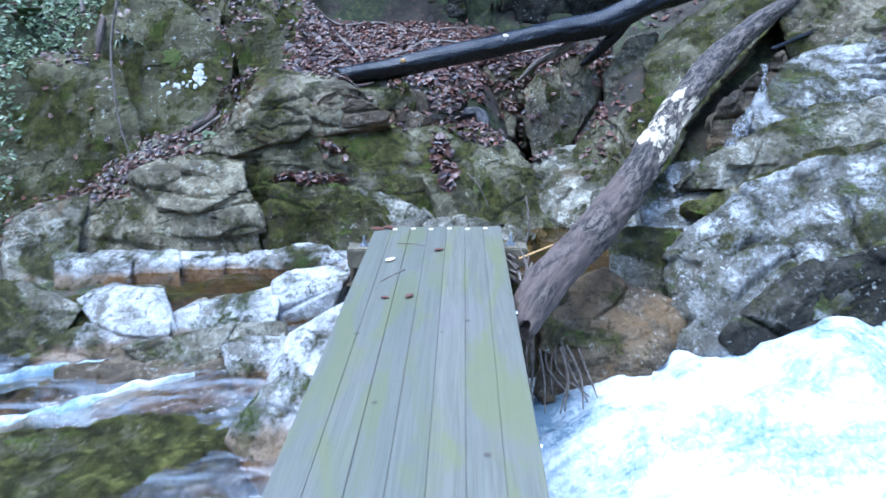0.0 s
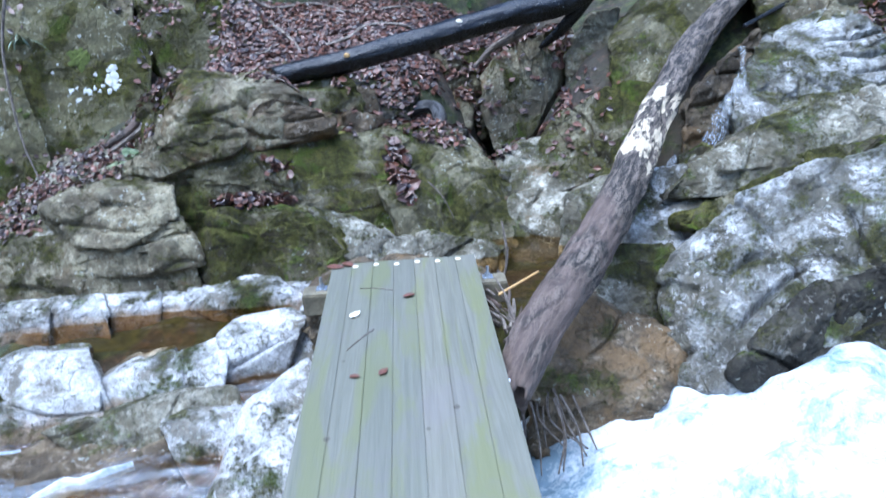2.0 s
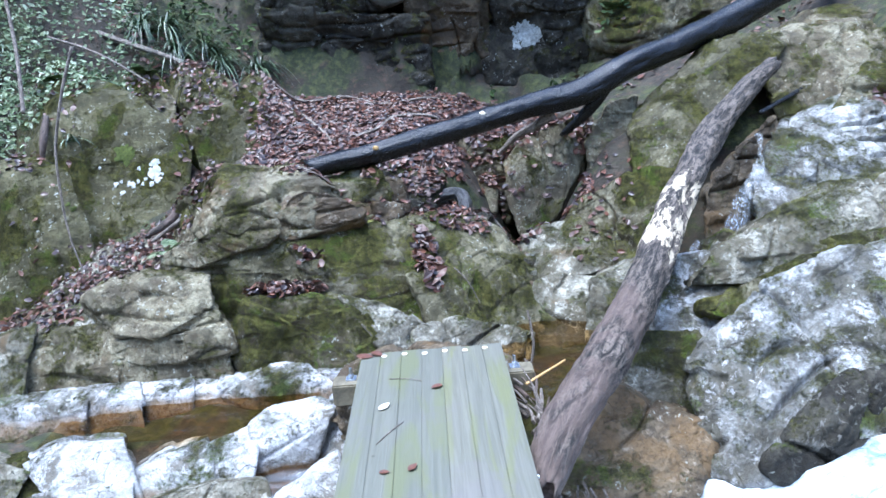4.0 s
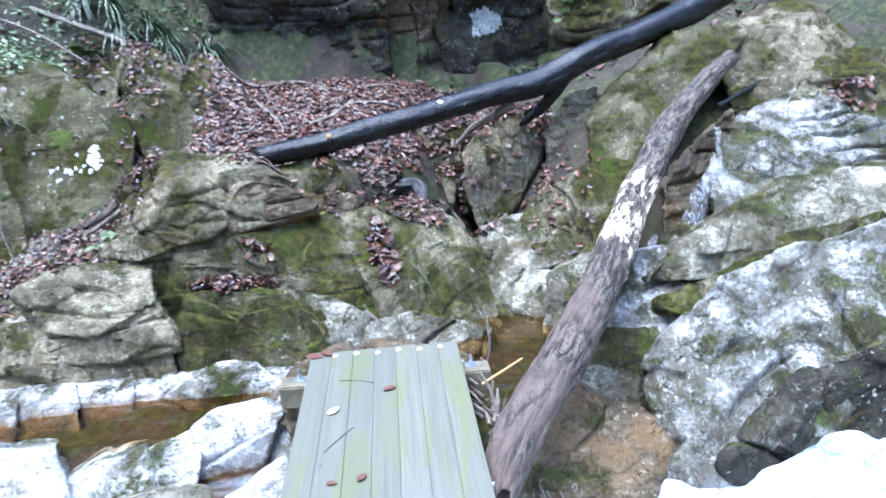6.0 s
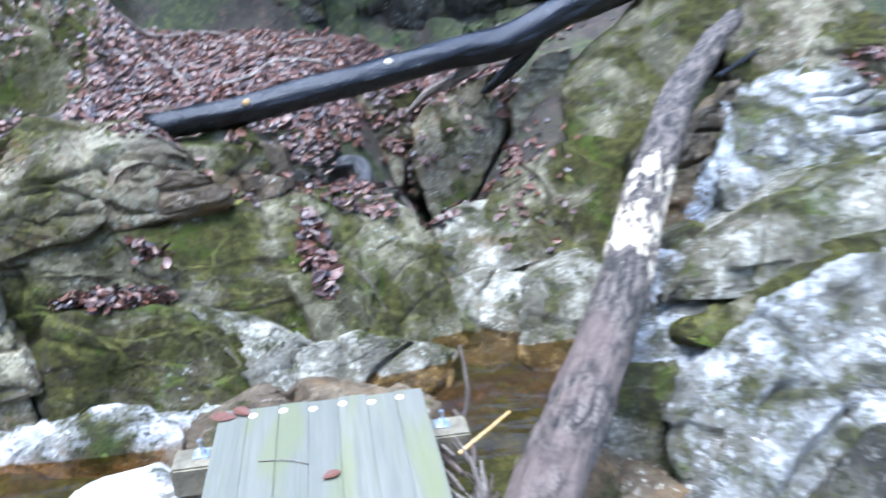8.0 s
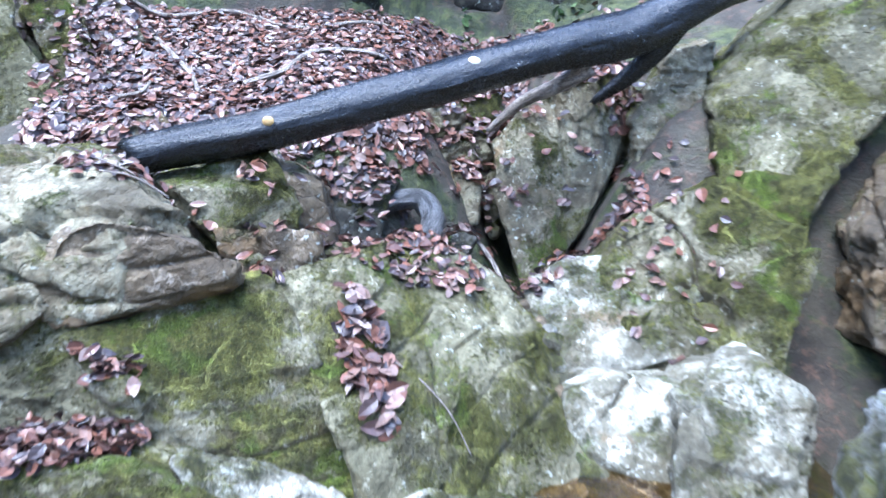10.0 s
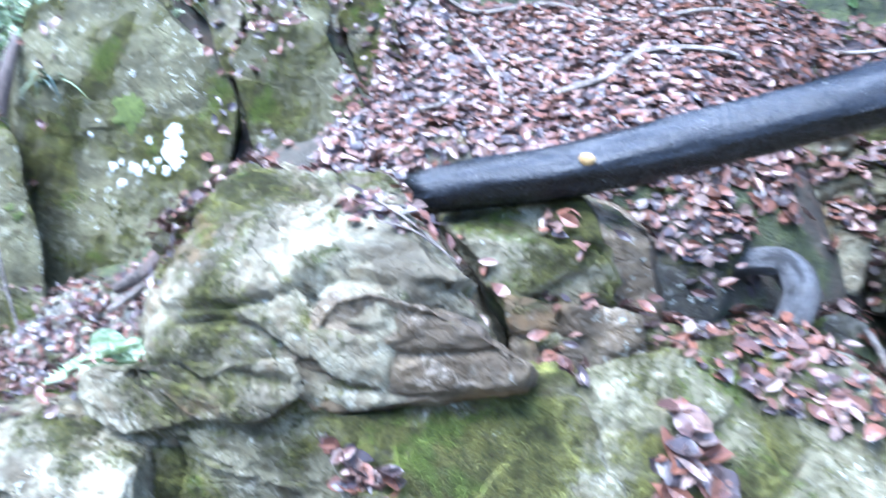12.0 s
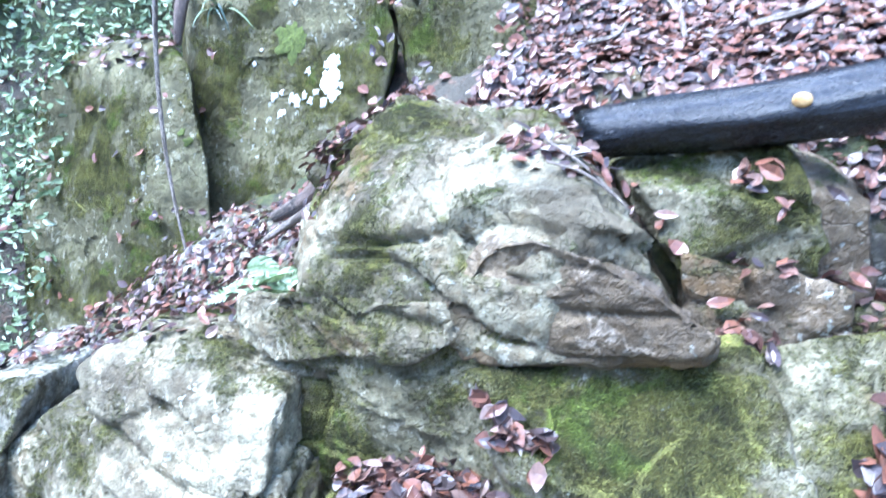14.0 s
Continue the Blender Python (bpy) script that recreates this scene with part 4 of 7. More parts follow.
block("sloping_slab", "smooth pale green rock slab sloping to the pool", (0.257, 6.692, -0.010), (0.71, 0.74, 0.55),
      ((-0.32, 0.44, 0.84, 0.436), (-0.42, 0.40, 0.81, 0.483), (-0.01, 0.44, 0.90, 0.426), (0.52, 0.33, 0.79, 0.368), (0.59, 0.29, 0.75, 0.368), (0.82, 0.11, 0.57, 0.420), (0.89, 0.01, 0.46, 0.460), (0.94, -0.14, 0.32, 0.548), (0.06, -0.77, -0.63, 0.862), (-0.96, -0.25, -0.15, 0.551), (-0.89, -0.35, -0.29, 0.546), (0.28, -0.43, 0.86, 0.258), (-0.28, 0.43, -0.86, 0.342), (0.35, -0.75, 0.55, 0.419), (0.64, -0.43, 0.64, 0.375)), SLOPE, 90, 31, rough=0.8, crack=0.35, facets=0.6)
block("recess_rock", "dark mossy rock below the big boulder", (-1.455, 6.293, -0.032), (0.63, 0.31, 0.49),
      ((-0.24, 0.53, 0.81, 0.243), (0.87, 0.49, -0.02, 0.337), (0.91, 0.38, -0.15, 0.347), (0.31, -0.67, -0.67, 0.434), (-0.65, -0.74, 0.16, 0.495), (0.00, -0.96, 0.28, 0.209), (-0.00, 0.96, -0.28, 0.291)), SLOPE, 76, 32, rough=0.6, layer=0.35, crack=0.8)
# the big boulder and the brown rocks beside it
block("big_boulder", "big grey fractured boulder holding the black log", (-1.289, 6.825, 0.534), (0.84, 0.48, 0.66),
      ((-0.70, -0.66, 0.27, 0.815), (-0.71, -0.40, 0.59, 0.622), (-0.61, -0.18, 0.77, 0.477), (-0.65, -0.23, 0.73, 0.494), (-0.39, 0.01, 0.92, 0.498), (-0.23, 0.11, 0.97, 0.505), (0.42, 0.41, 0.81, 0.457), (0.78, 0.47, 0.41, 0.328), (0.07, 0.35, 0.93, 0.335), (0.51, 0.44, 0.74, 0.430), (0.77, 0.40, 0.49, 0.525), (0.88, 0.35, 0.34, 0.584), (0.87, -0.18, -0.46, 0.808), (0.25, -0.54, -0.80, 0.508), (0.24, -0.55, -0.80, 0.509), (-0.25, -0.84, -0.49, 0.868), (0.03, -0.98, 0.20, 0.596), (-0.03, 0.98, -0.20, 0.704), (0.00, -0.74, 0.67, 0.511), (0.05, -0.15, 0.99, 0.356), (-0.10, -0.45, 0.89, 0.421), (0.60, -0.78, 0.20, 0.697), (-0.76, -0.51, 0.41, 0.575), (0.30, -0.35, 0.89, 0.525)), GREY, 102, 33, rough=0.8, crack=0.7, facets=0.8, bed=(20, 10, 0))
block("boulder", "brown fractured block under the big boulder's edge", (-0.901, 6.382, 0.533), (0.41, 0.21, 0.23),
      ((-0.75, -0.03, 0.67, 0.218), (-0.68, 0.06, 0.73, 0.202), (-0.15, 0.43, 0.89, 0.150), (0.28, 0.57, 0.77, 0.113), (0.36, 0.58, 0.73, 0.118), (0.37, 0.58, 0.73, 0.120), (0.88, -0.15, -0.44, 0.372), (0.23, -0.55, -0.80, 0.171), (-0.48, -0.73, -0.49, 0.277), (-0.76, -0.64, -0.15, 0.300), (0.10, -0.98, 0.16, 0.161), (-0.10, 0.98, -0.16, 0.189)), BROWN, 50, 34, rough=0.7, crack=0.4, cell=0.3)
block("boulder", "pale lower block of the big boulder", (-1.587, 6.277, 0.358), (0.46, 0.23, 0.23),
      ((-0.35, 0.31, 0.88, 0.134), (-0.14, 0.52, 0.84, 0.075), (-0.18, 0.50, 0.85, 0.073), (0.74, 0.65, 0.18, 0.301), (0.59, -0.24, -0.77, 0.220), (0.23, -0.55, -0.80, 0.128), (-0.41, -0.86, -0.31, 0.270), (-0.69, -0.67, 0.26, 0.305), (-0.05, -0.95, 0.30, 0.143), (0.05, 0.95, -0.30, 0.207)), GREY, 55, 35, rough=0.8, crack=0.6)
block("boulder", "dark grey rock beside the big boulder's end", (-0.539, 6.988, 0.582), (0.33, 0.2, 0.25),
      ((-0.40, 0.24, 0.88, 0.215), (-0.13, 0.31, 0.94, 0.205), (0.77, 0.27, 0.58, 0.212), (0.96, 0.15, 0.24, 0.198), (-0.04, -0.50, -0.87, 0.382), (-0.03, -0.50, -0.87, 0.383), (-0.73, -0.43, -0.53, 0.180), (-0.64, -0.45, -0.62, 0.343), (0.10, -0.96, 0.25, 0.247), (-0.10, 0.96, -0.25, 0.253), (0.00, -0.30, 0.95, 0.207)), MOSSY, 39, 36, rough=0.8, facets=0.8)
block("boulder", "brown-stained rock below the black log", (-0.282, 7.062, 0.521), (0.21, 0.16, 0.28),
      ((0.26, 0.34, 0.90, 0.192), (0.64, 0.28, 0.72, 0.145), (0.98, 0.04, 0.17, 0.131), (0.59, -0.41, -0.70, 0.396), (-0.17, -0.49, -0.85, 0.376), (-0.88, -0.25, -0.40, 0.093), (-0.96, -0.17, -0.21, 0.103), (0.30, -0.93, 0.20, 0.190), (-0.30, 0.93, -0.20, 0.210), (0.28, -0.19, 0.94, 0.194)), BROWN, 34, 37, rough=0.8, facets=0.8)
block("boulder", "rusty brown rock under the grey rocks", (-0.390, 6.835, 0.332), (0.25, 0.18, 0.2),
      ((0.03, 0.49, 0.87, 0.115), (0.15, 0.49, 0.86, 0.111), (0.96, 0.12, 0.24, 0.203), (0.37, -0.52, -0.77, 0.322), (0.19, -0.56, -0.80, 0.327), (-0.96, -0.25, -0.11, 0.212), (0.10, -0.95, 0.30, 0.196), (-0.10, 0.95, -0.30, 0.204)), BROWN, 30, 38, rough=0.8)
block("gully_stone", "pale stone lying amid the leaves", (-0.087, 6.935, 0.259), (0.12, 0.13, 0.13),
      ((-0.76, 0.36, 0.54, 0.084), (0.05, 0.50, 0.86, 0.079), (0.98, 0.01, 0.22, 0.098), (0.31, -0.55, -0.77, 0.268), (-0.89, -0.23, -0.40, 0.086), (0.00, -0.76, 0.65, 0.099), (-0.00, 0.76, -0.65, 0.101)), PALE, 20, 39, rough=0.6, facets=0.6, crack=0.6)
# the gully
block("gully_rock", "tall smooth grey rock in the gully", (1.288, 8.019, 0.406), (0.44, 0.34, 0.65),
      ((-0.64, 0.35, 0.68, 0.382), (-0.31, 0.29, 0.91, 0.413), (-0.32, 0.29, 0.90, 0.410), (0.86, -0.34, 0.39, 0.501), (0.88, -0.46, -0.13, 0.318), (0.84, -0.48, -0.24, 0.303), (0.72, -0.52, -0.46, 0.371), (-0.03, -0.46, -0.89, 0.815), (-0.94, 0.14, -0.30, 0.418), (-0.97, 0.20, -0.14, 0.391), (-0.10, -0.95, 0.30, 0.294), (0.10, 0.95, -0.30, 0.306), (-0.62, -0.72, 0.31, 0.409), (0.62, -0.72, 0.31, 0.327)), GREY, 78, 40, rough=0.4, crack=0.3, facets=0.5)
block("gully_rock", "cracked grey-green rock beside the gully", (0.446, 8.234, 0.494), (0.39, 0.25, 0.35),
      ((-0.39, 0.23, 0.89, 0.251), (-0.20, 0.23, 0.95, 0.241), (0.89, -0.07, 0.46, 0.310), (0.98, -0.19, 0.05, 0.295), (-0.15, -0.31, -0.94, 0.437), (-0.63, -0.18, -0.75, 0.367), (-0.72, -0.16, -0.68, 0.384), (0.00, -0.92, 0.38, 0.248), (-0.00, 0.92, -0.38, 0.252)), GREY, 48, 41, rough=0.9)
block("gully_rock", "narrow mossy rock behind the gully", (0.827, 8.234, 0.341), (0.23, 0.28, 0.47),
      ((-0.24, 0.24, 0.94, 0.426), (0.97, -0.22, 0.12, 0.135), (0.92, -0.33, -0.22, 0.207), (-0.84, -0.03, -0.54, 0.175), (-0.98, 0.15, -0.11, 0.115), (0.00, -0.92, 0.38, 0.197), (-0.00, 0.92, -0.38, 0.203)), MOSSY, 56, 42, rough=0.9)
block("gully_rock", "dark wet rock among leaves in the gully", (-0.067, 7.508, 0.427), (0.26, 0.2, 0.21),
      ((-0.32, 0.27, 0.91, 0.174), (0.46, 0.27, 0.85, 0.163), (0.92, -0.18, -0.34, 0.218), (0.08, -0.38, -0.92, 0.293), (-0.49, -0.35, -0.80, 0.304), (-0.95, -0.17, -0.24, 0.187), (0.00, -0.76, 0.65, 0.167), (-0.00, 0.76, -0.65, 0.183)), DARKROCK, 32, 43, rough=0.6, facets=0.6, crack=0.6)
block("gully_rock", "rusty wet rock under the black log", (0.075, 7.960, 0.464), (0.28, 0.19, 0.2),
      ((-0.28, 0.25, 0.93, 0.157), (0.34, 0.24, 0.91, 0.114), (1.00, -0.09, -0.01, 0.205), (-0.31, -0.29, -0.90, 0.243), (-0.52, -0.26, -0.81, 0.251), (0.00, -0.76, 0.65, 0.165), (-0.00, 0.76, -0.65, 0.185)), BROWN, 34, 44, rough=0.6, facets=0.6, crack=0.6)
block("gully_rock", "mossy rock at the gully's foot", (0.203, 7.080, 0.189), (0.22, 0.14, 0.14),
      ((-0.18, 0.44, 0.88, 0.106), (0.29, 0.40, 0.87, 0.088), (0.95, 0.00, 0.30, 0.188), (0.04, -0.49, -0.87, 0.248), (-0.09, -0.48, -0.87, 0.245), (-0.99, -0.05, -0.12, 0.178), (0.00, -0.76, 0.65, 0.147), (-0.00, 0.76, -0.65, 0.153)), MOSSY, 26, 45, rough=0.6, facets=0.6, crack=0.6)
block("gully_stone", "grey stone at the edge of the slab", (-0.075, 6.907, 0.291), (0.14, 0.11, 0.12),
      ((-0.51, 0.36, 0.78, 0.091), (0.15, 0.43, 0.89, 0.075), (1.00, -0.00, 0.04, 0.111), (0.10, -0.48, -0.87, 0.258), (-0.84, -0.30, -0.46, 0.094), (0.00, -0.76, 0.65, 0.098), (-0.00, 0.76, -0.65, 0.102)), GREY, 20, 46, rough=0.6, facets=0.6, crack=0.6)
block("gully_stone", "pale stone above the slab", (0.483, 7.064, 0.179), (0.08, 0.09, 0.09),
      ((-0.55, 0.46, 0.70, 0.046), (0.39, 0.36, 0.85, 0.051), (0.98, -0.18, 0.06, 0.051), (0.20, -0.51, -0.84, 0.229), (-0.88, -0.10, -0.47, 0.043), (0.00, -0.76, 0.65, 0.073), (-0.00, 0.76, -0.65, 0.077)), PALE, 20, 47, rough=0.6, facets=0.6, crack=0.6)
block("gully_stone", "dark stone in the gully leaves", (0.535, 7.387, 0.135), (0.12, 0.1, 0.1),
      ((-0.35, 0.45, 0.82, 0.057), (0.43, 0.31, 0.85, 0.073), (0.84, -0.37, -0.39, 0.070), (0.03, -0.46, -0.89, 0.231), (-0.87, -0.09, -0.48, 0.070), (0.00, -0.76, 0.65, 0.097), (-0.00, 0.76, -0.65, 0.103)), DARKROCK, 20, 48, rough=0.6, facets=0.6, crack=0.6)
block("gully_rock", "pale veined rock sloping out of the gully", (1.262, 7.142, -0.147), (0.51, 0.29, 0.27),
      ((-0.55, 0.56, 0.61, 0.265), (-0.12, 0.52, 0.85, 0.221), (0.24, 0.36, 0.90, 0.262), (0.86, -0.44, 0.25, 0.488), (0.16, -0.64, -0.75, 0.386), (-0.32, -0.47, -0.82, 0.424), (-0.76, -0.16, -0.63, 0.500), (-0.25, -0.50, 0.83, 0.229), (0.25, 0.50, -0.83, 0.271)), PALE, 61, 49, rough=0.6, bed=(8, -28, 0), layer=0.5)
block("gully_rock", "cream jointed rock by the channel", (1.281, 6.312, -0.392), (0.44, 0.32, 0.3),
      ((-0.30, 0.44, 0.84, 0.331), (0.17, 0.35, 0.92, 0.251), (0.76, 0.00, 0.65, 0.361), (0.93, -0.33, 0.15, 0.448), (0.02, -0.51, -0.86, 0.389), (-0.01, -0.50, -0.87, 0.386), (-0.77, -0.16, -0.62, 0.490), (-0.98, 0.18, -0.06, 0.393), (-0.10, -0.70, 0.70, 0.239), (0.10, 0.70, -0.70, 0.261)), PALE, 54, 50, rough=0.6, bed=(8, -28, 0), layer=0.5)
block("gully_rock", "steep mossy rock with leaves lodged on it", (1.725, 7.099, 0.042), (0.64, 0.5, 0.52),
      ((-0.77, 0.31, 0.56, 0.375), (-0.36, 0.29, 0.89, 0.365), (0.02, 0.19, 0.98, 0.468), (0.91, -0.38, -0.16, 0.453), (0.67, -0.43, -0.60, 0.554), (-0.27, -0.26, -0.93, 0.613), (-0.88, 0.02, -0.48, 0.546), (-0.45, -0.60, 0.65, 0.268), (0.45, 0.60, -0.65, 0.332)), MOSSY, 78, 51, rough=0.8, crack=0.9, bed=(8, -35, 0), layer=0.35)
block("gully_rock", "low mossy rock by the brown pool", (1.541, 6.176, -0.258), (0.35, 0.27, 0.28),
      ((-0.27, 0.39, 0.88, 0.220), (0.57, 0.10, 0.82, 0.287), (0.91, -0.39, -0.13, 0.293), (0.21, -0.45, -0.87, 0.393), (-0.75, -0.08, -0.65, 0.414), (-0.97, 0.24, 0.01, 0.259), (0.00, -0.76, 0.65, 0.188), (-0.00, 0.76, -0.65, 0.212)), PALE, 42, 52, rough=0.9)
block("gully_rock", "grey rock behind the leaf chute", (1.924, 7.934, 0.634), (0.28, 0.32, 0.51),
      ((-0.87, 0.28, 0.40, 0.194), (-0.24, 0.16, 0.96, 0.422), (0.95, -0.29, 0.09, 0.274), (0.48, -0.31, -0.82, 0.464), (0.17, -0.25, -0.95, 0.497), (-0.97, 0.24, 0.01, 0.196), (0.00, -0.92, 0.38, 0.240), (-0.00, 0.92, -0.38, 0.260)), GREY, 62, 53, rough=0.9)
block("gully_rock", "dark stained rock beside the leaf chute", (1.864, 7.581, 0.364), (0.32, 0.25, 0.27),
      ((-0.30, 0.26, 0.92, 0.123), (-0.30, 0.26, 0.92, 0.123), (0.95, -0.31, 0.01, 0.267), (0.28, -0.30, -0.91, 0.312), (-0.90, 0.13, -0.42, 0.242), (0.00, -0.76, 0.65, 0.180), (-0.00, 0.76, -0.65, 0.220)), BROWN, 38, 54, rough=0.9)
# the right side, from the ridge down to the rapids
block("ridge_rock", "high grey ridge rock with a moss slope", (2.875, 7.751, 1.010), (0.88, 0.58, 0.87),
      ((-0.61, 0.28, 0.74, 0.456), (-0.25, 0.13, 0.96, 0.550), (0.12, -0.04, 0.99, 0.614), (0.45, -0.21, 0.87, 0.707), (0.82, -0.46, -0.34, 0.471), (0.54, -0.36, -0.76, 0.422), (0.74, -0.41, -0.53, 0.216), (-0.19, -0.15, -0.97, 0.983), (-0.95, 0.30, -0.01, 0.705), (-0.35, -0.71, 0.61, 0.403), (0.35, 0.71, -0.61, 0.497), (-0.51, -0.30, 0.81, 0.383)), SLOPE, 104, 55, rough=0.8, facets=0.6, crack=0.5)
block("ridge_rock", "grey layered rock above the small fall", (4.307, 7.945, 1.495), (1.3, 0.65, 0.65),
      ((-0.43, 0.24, 0.87, 0.439), (-0.23, 0.12, 0.97, 0.416), (-0.07, 0.01, 1.00, 0.477), (0.77, -0.62, 0.12, 0.911), (0.27, -0.24, -0.93, 0.425), (0.32, -0.27, -0.91, 0.426), (0.14, -0.17, -0.98, 0.503), (-0.86, 0.43, -0.26, 0.708), (0.00, -0.76, 0.65, 0.314), (-0.00, 0.76, -0.65, 0.486), (0.00, -0.29, 0.96, 0.220)), GREY, 104, 56, bed=(8, -28, 0), layer=0.6, cell=0.45, rough=0.9)
block("shelf_rock", "mossy rock shelf above the creek", (4.460, 7.191, 1.101), (0.88, 0.5, 0.53),
      ((-0.77, 0.53, 0.34, 0.444), (-0.34, 0.28, 0.89, 0.376), (0.03, 0.01, 1.00, 0.431), (0.75, -0.65, 0.13, 0.606), (-0.19, -0.01, -0.98, 0.427), (-0.23, 0.03, -0.97, 0.424), (0.00, -0.76, 0.65, 0.275), (-0.00, 0.76, -0.65, 0.425), (0.00, -0.29, 0.96, 0.196)), MOSSY, 104, 57, bed=(8, -28, 0), layer=0.6, cell=0.45, rough=0.9)
block("shelf_rock", "pale smooth rock shelf beside the fall", (3.653, 6.671, 0.728), (1.0, 0.5, 0.5),
      ((-0.79, 0.49, 0.37, 0.578), (-0.26, 0.28, 0.92, 0.372), (0.39, -0.16, 0.91, 0.347), (0.28, -0.07, 0.96, 0.318), (0.76, -0.64, 0.12, 0.854), (-0.07, -0.17, -0.98, 0.390), (-0.73, 0.25, -0.63, 0.813), (0.00, -0.76, 0.65, 0.247), (-0.00, 0.76, -0.65, 0.353), (-0.19, -0.28, 0.94, 0.288)), WETPALE, 104, 58, bed=(8, -10, 0), layer=0.3, rough=0.8)
block("shelf_rock", "layered white rock below the shelf", (3.486, 6.356, 0.477), (1.03, 0.51, 0.51),
      ((-0.04, 0.22, 0.97, 0.220), (0.07, 0.15, 0.99, 0.199), (0.76, -0.64, 0.12, 0.810), (-0.07, -0.21, -0.98, 0.266), (0.00, -0.25, -0.97, 0.267), (-0.89, 0.41, -0.20, 0.688), (0.00, -0.76, 0.65, 0.210), (-0.00, 0.76, -0.65, 0.290)), WETPALE, 104, 59, bed=(8, -10, 0), layer=0.25, rough=0.9)
block("boulder", "wet brown rock face behind the small fall", (2.695, 6.724, 0.433), (0.35, 0.33, 0.54),
      ((-0.70, 0.44, 0.57, 0.180), (-0.63, 0.42, 0.66, 0.209), (0.86, -0.41, 0.29, 0.361), (0.84, -0.50, -0.19, 0.272), (0.49, -0.46, -0.74, 0.448), (-0.34, -0.13, -0.93, 0.577), (-0.92, 0.37, -0.11, 0.263), (0.00, -0.92, 0.38, 0.233), (-0.00, 0.92, -0.38, 0.267)), BROWN, 66, 60, rough=0.8)
block("boulder", "pale mossy boulder between fall and rapids", (2.817, 5.471, 0.362), (1.0, 0.5, 0.5),
      ((-0.61, 0.49, 0.62, 0.441), (-0.41, 0.45, 0.79, 0.308), (-0.11, 0.30, 0.95, 0.292), (0.15, 0.11, 0.98, 0.426), (0.75, -0.65, 0.13, 0.820), (0.05, -0.35, -0.94, 0.245), (0.29, -0.48, -0.83, 0.277), (-0.40, -0.14, -0.91, 0.653), (-0.15, -0.50, 0.85, 0.279), (0.15, 0.50, -0.85, 0.421), (-0.10, -0.91, 0.40, 0.380)), PALE, 104, 61, bed=(8, -28, 0), layer=0.6, cell=0.45, rough=0.9)
block("boulder", "long narrow mossy rock band", (2.773, 5.131, 0.265), (0.82, 0.41, 0.41),
      ((-0.35, 0.50, 0.79, 0.161), (-0.25, 0.46, 0.85, 0.135), (-0.11, 0.38, 0.92, 0.190), (0.75, -0.65, 0.13, 0.646), (0.13, -0.45, -0.88, 0.260), (0.19, -0.48, -0.86, 0.259), (-0.51, -0.10, -0.86, 0.678), (-0.20, -0.60, 0.77, 0.217), (0.20, 0.60, -0.77, 0.283)), MOSSY, 99, 62, bed=(8, -28, 0), layer=0.6, cell=0.45, rough=0.9)
block("boulder", "dark mossy wet rock below the fall", (2.141, 5.726, 0.096), (0.22, 0.2, 0.26),
      ((-0.41, 0.44, 0.80, 0.204), (0.47, 0.06, 0.88, 0.207), (0.90, -0.42, 0.12, 0.212), (0.28, -0.48, -0.83, 0.395), (-0.64, -0.01, -0.77, 0.336), (-0.93, 0.36, -0.11, 0.132), (0.00, -0.92, 0.38, 0.189), (-0.00, 0.92, -0.38, 0.211)), MOSSY, 32, 63, rough=0.8)
block("boulder", "pale wet rock behind the leaning log", (1.710, 5.323, 0.052), (0.33, 0.27, 0.29),
      ((-0.71, 0.46, 0.53, 0.181), (-0.11, 0.37, 0.92, 0.232), (0.70, -0.06, 0.71, 0.271), (0.75, -0.53, -0.39, 0.239), (0.12, -0.46, -0.88, 0.405), (-0.95, 0.24, -0.21, 0.226), (0.00, -0.76, 0.65, 0.185), (-0.00, 0.76, -0.65, 0.215)), WETPALE, 40, 64, bed=(8, -28, 0), layer=0.6, cell=0.45, rough=0.9)
block("rapids_rock", "broad white cracked rock with moss above the rapids", (2.230, 4.777, -0.251), (1.21, 0.61, 0.81),
      ((-0.88, 0.46, 0.15, 0.599), (-0.53, 0.55, 0.65, 0.506), (-0.28, 0.49, 0.82, 0.516), (-0.12, 0.40, 0.91, 0.628), (0.75, -0.65, 0.13, 0.890), (0.00, -0.57, -0.82, 0.569), (0.25, -0.67, -0.70, 0.635), (-0.09, -0.55, -0.83, 0.664), (-0.45, -0.35, -0.83, 0.740), (-0.92, 0.20, -0.32, 0.667), (-0.26, -0.63, 0.73, 0.376), (0.26, 0.63, -0.73, 0.424), (0.00, -0.91, 0.41, 0.463), (-0.70, -0.50, 0.50, 0.606)), WETPALE, 104, 65, bed=(8, -28, 0), layer=0.5, cell=0.36, rough=0.8, crack=1.2)
block("rapids_rock", "rounded dark wet boulder at the rapids", (2.515, 4.476, -0.477), (0.64, 0.32, 0.32),
      ((-0.58, 0.67, 0.46, 0.287), (-0.08, 0.57, 0.82, 0.152), (0.02, 0.52, 0.86, 0.177), (0.75, -0.65, 0.13, 0.509), (-0.09, -0.57, -0.82, 0.429), (-0.79, 0.06, -0.61, 0.598), (0.00, -0.92, 0.38, 0.179), (-0.00, 0.92, -0.38, 0.221)), DARKROCK, 78, 66, rough=0.8, crack=0.5)
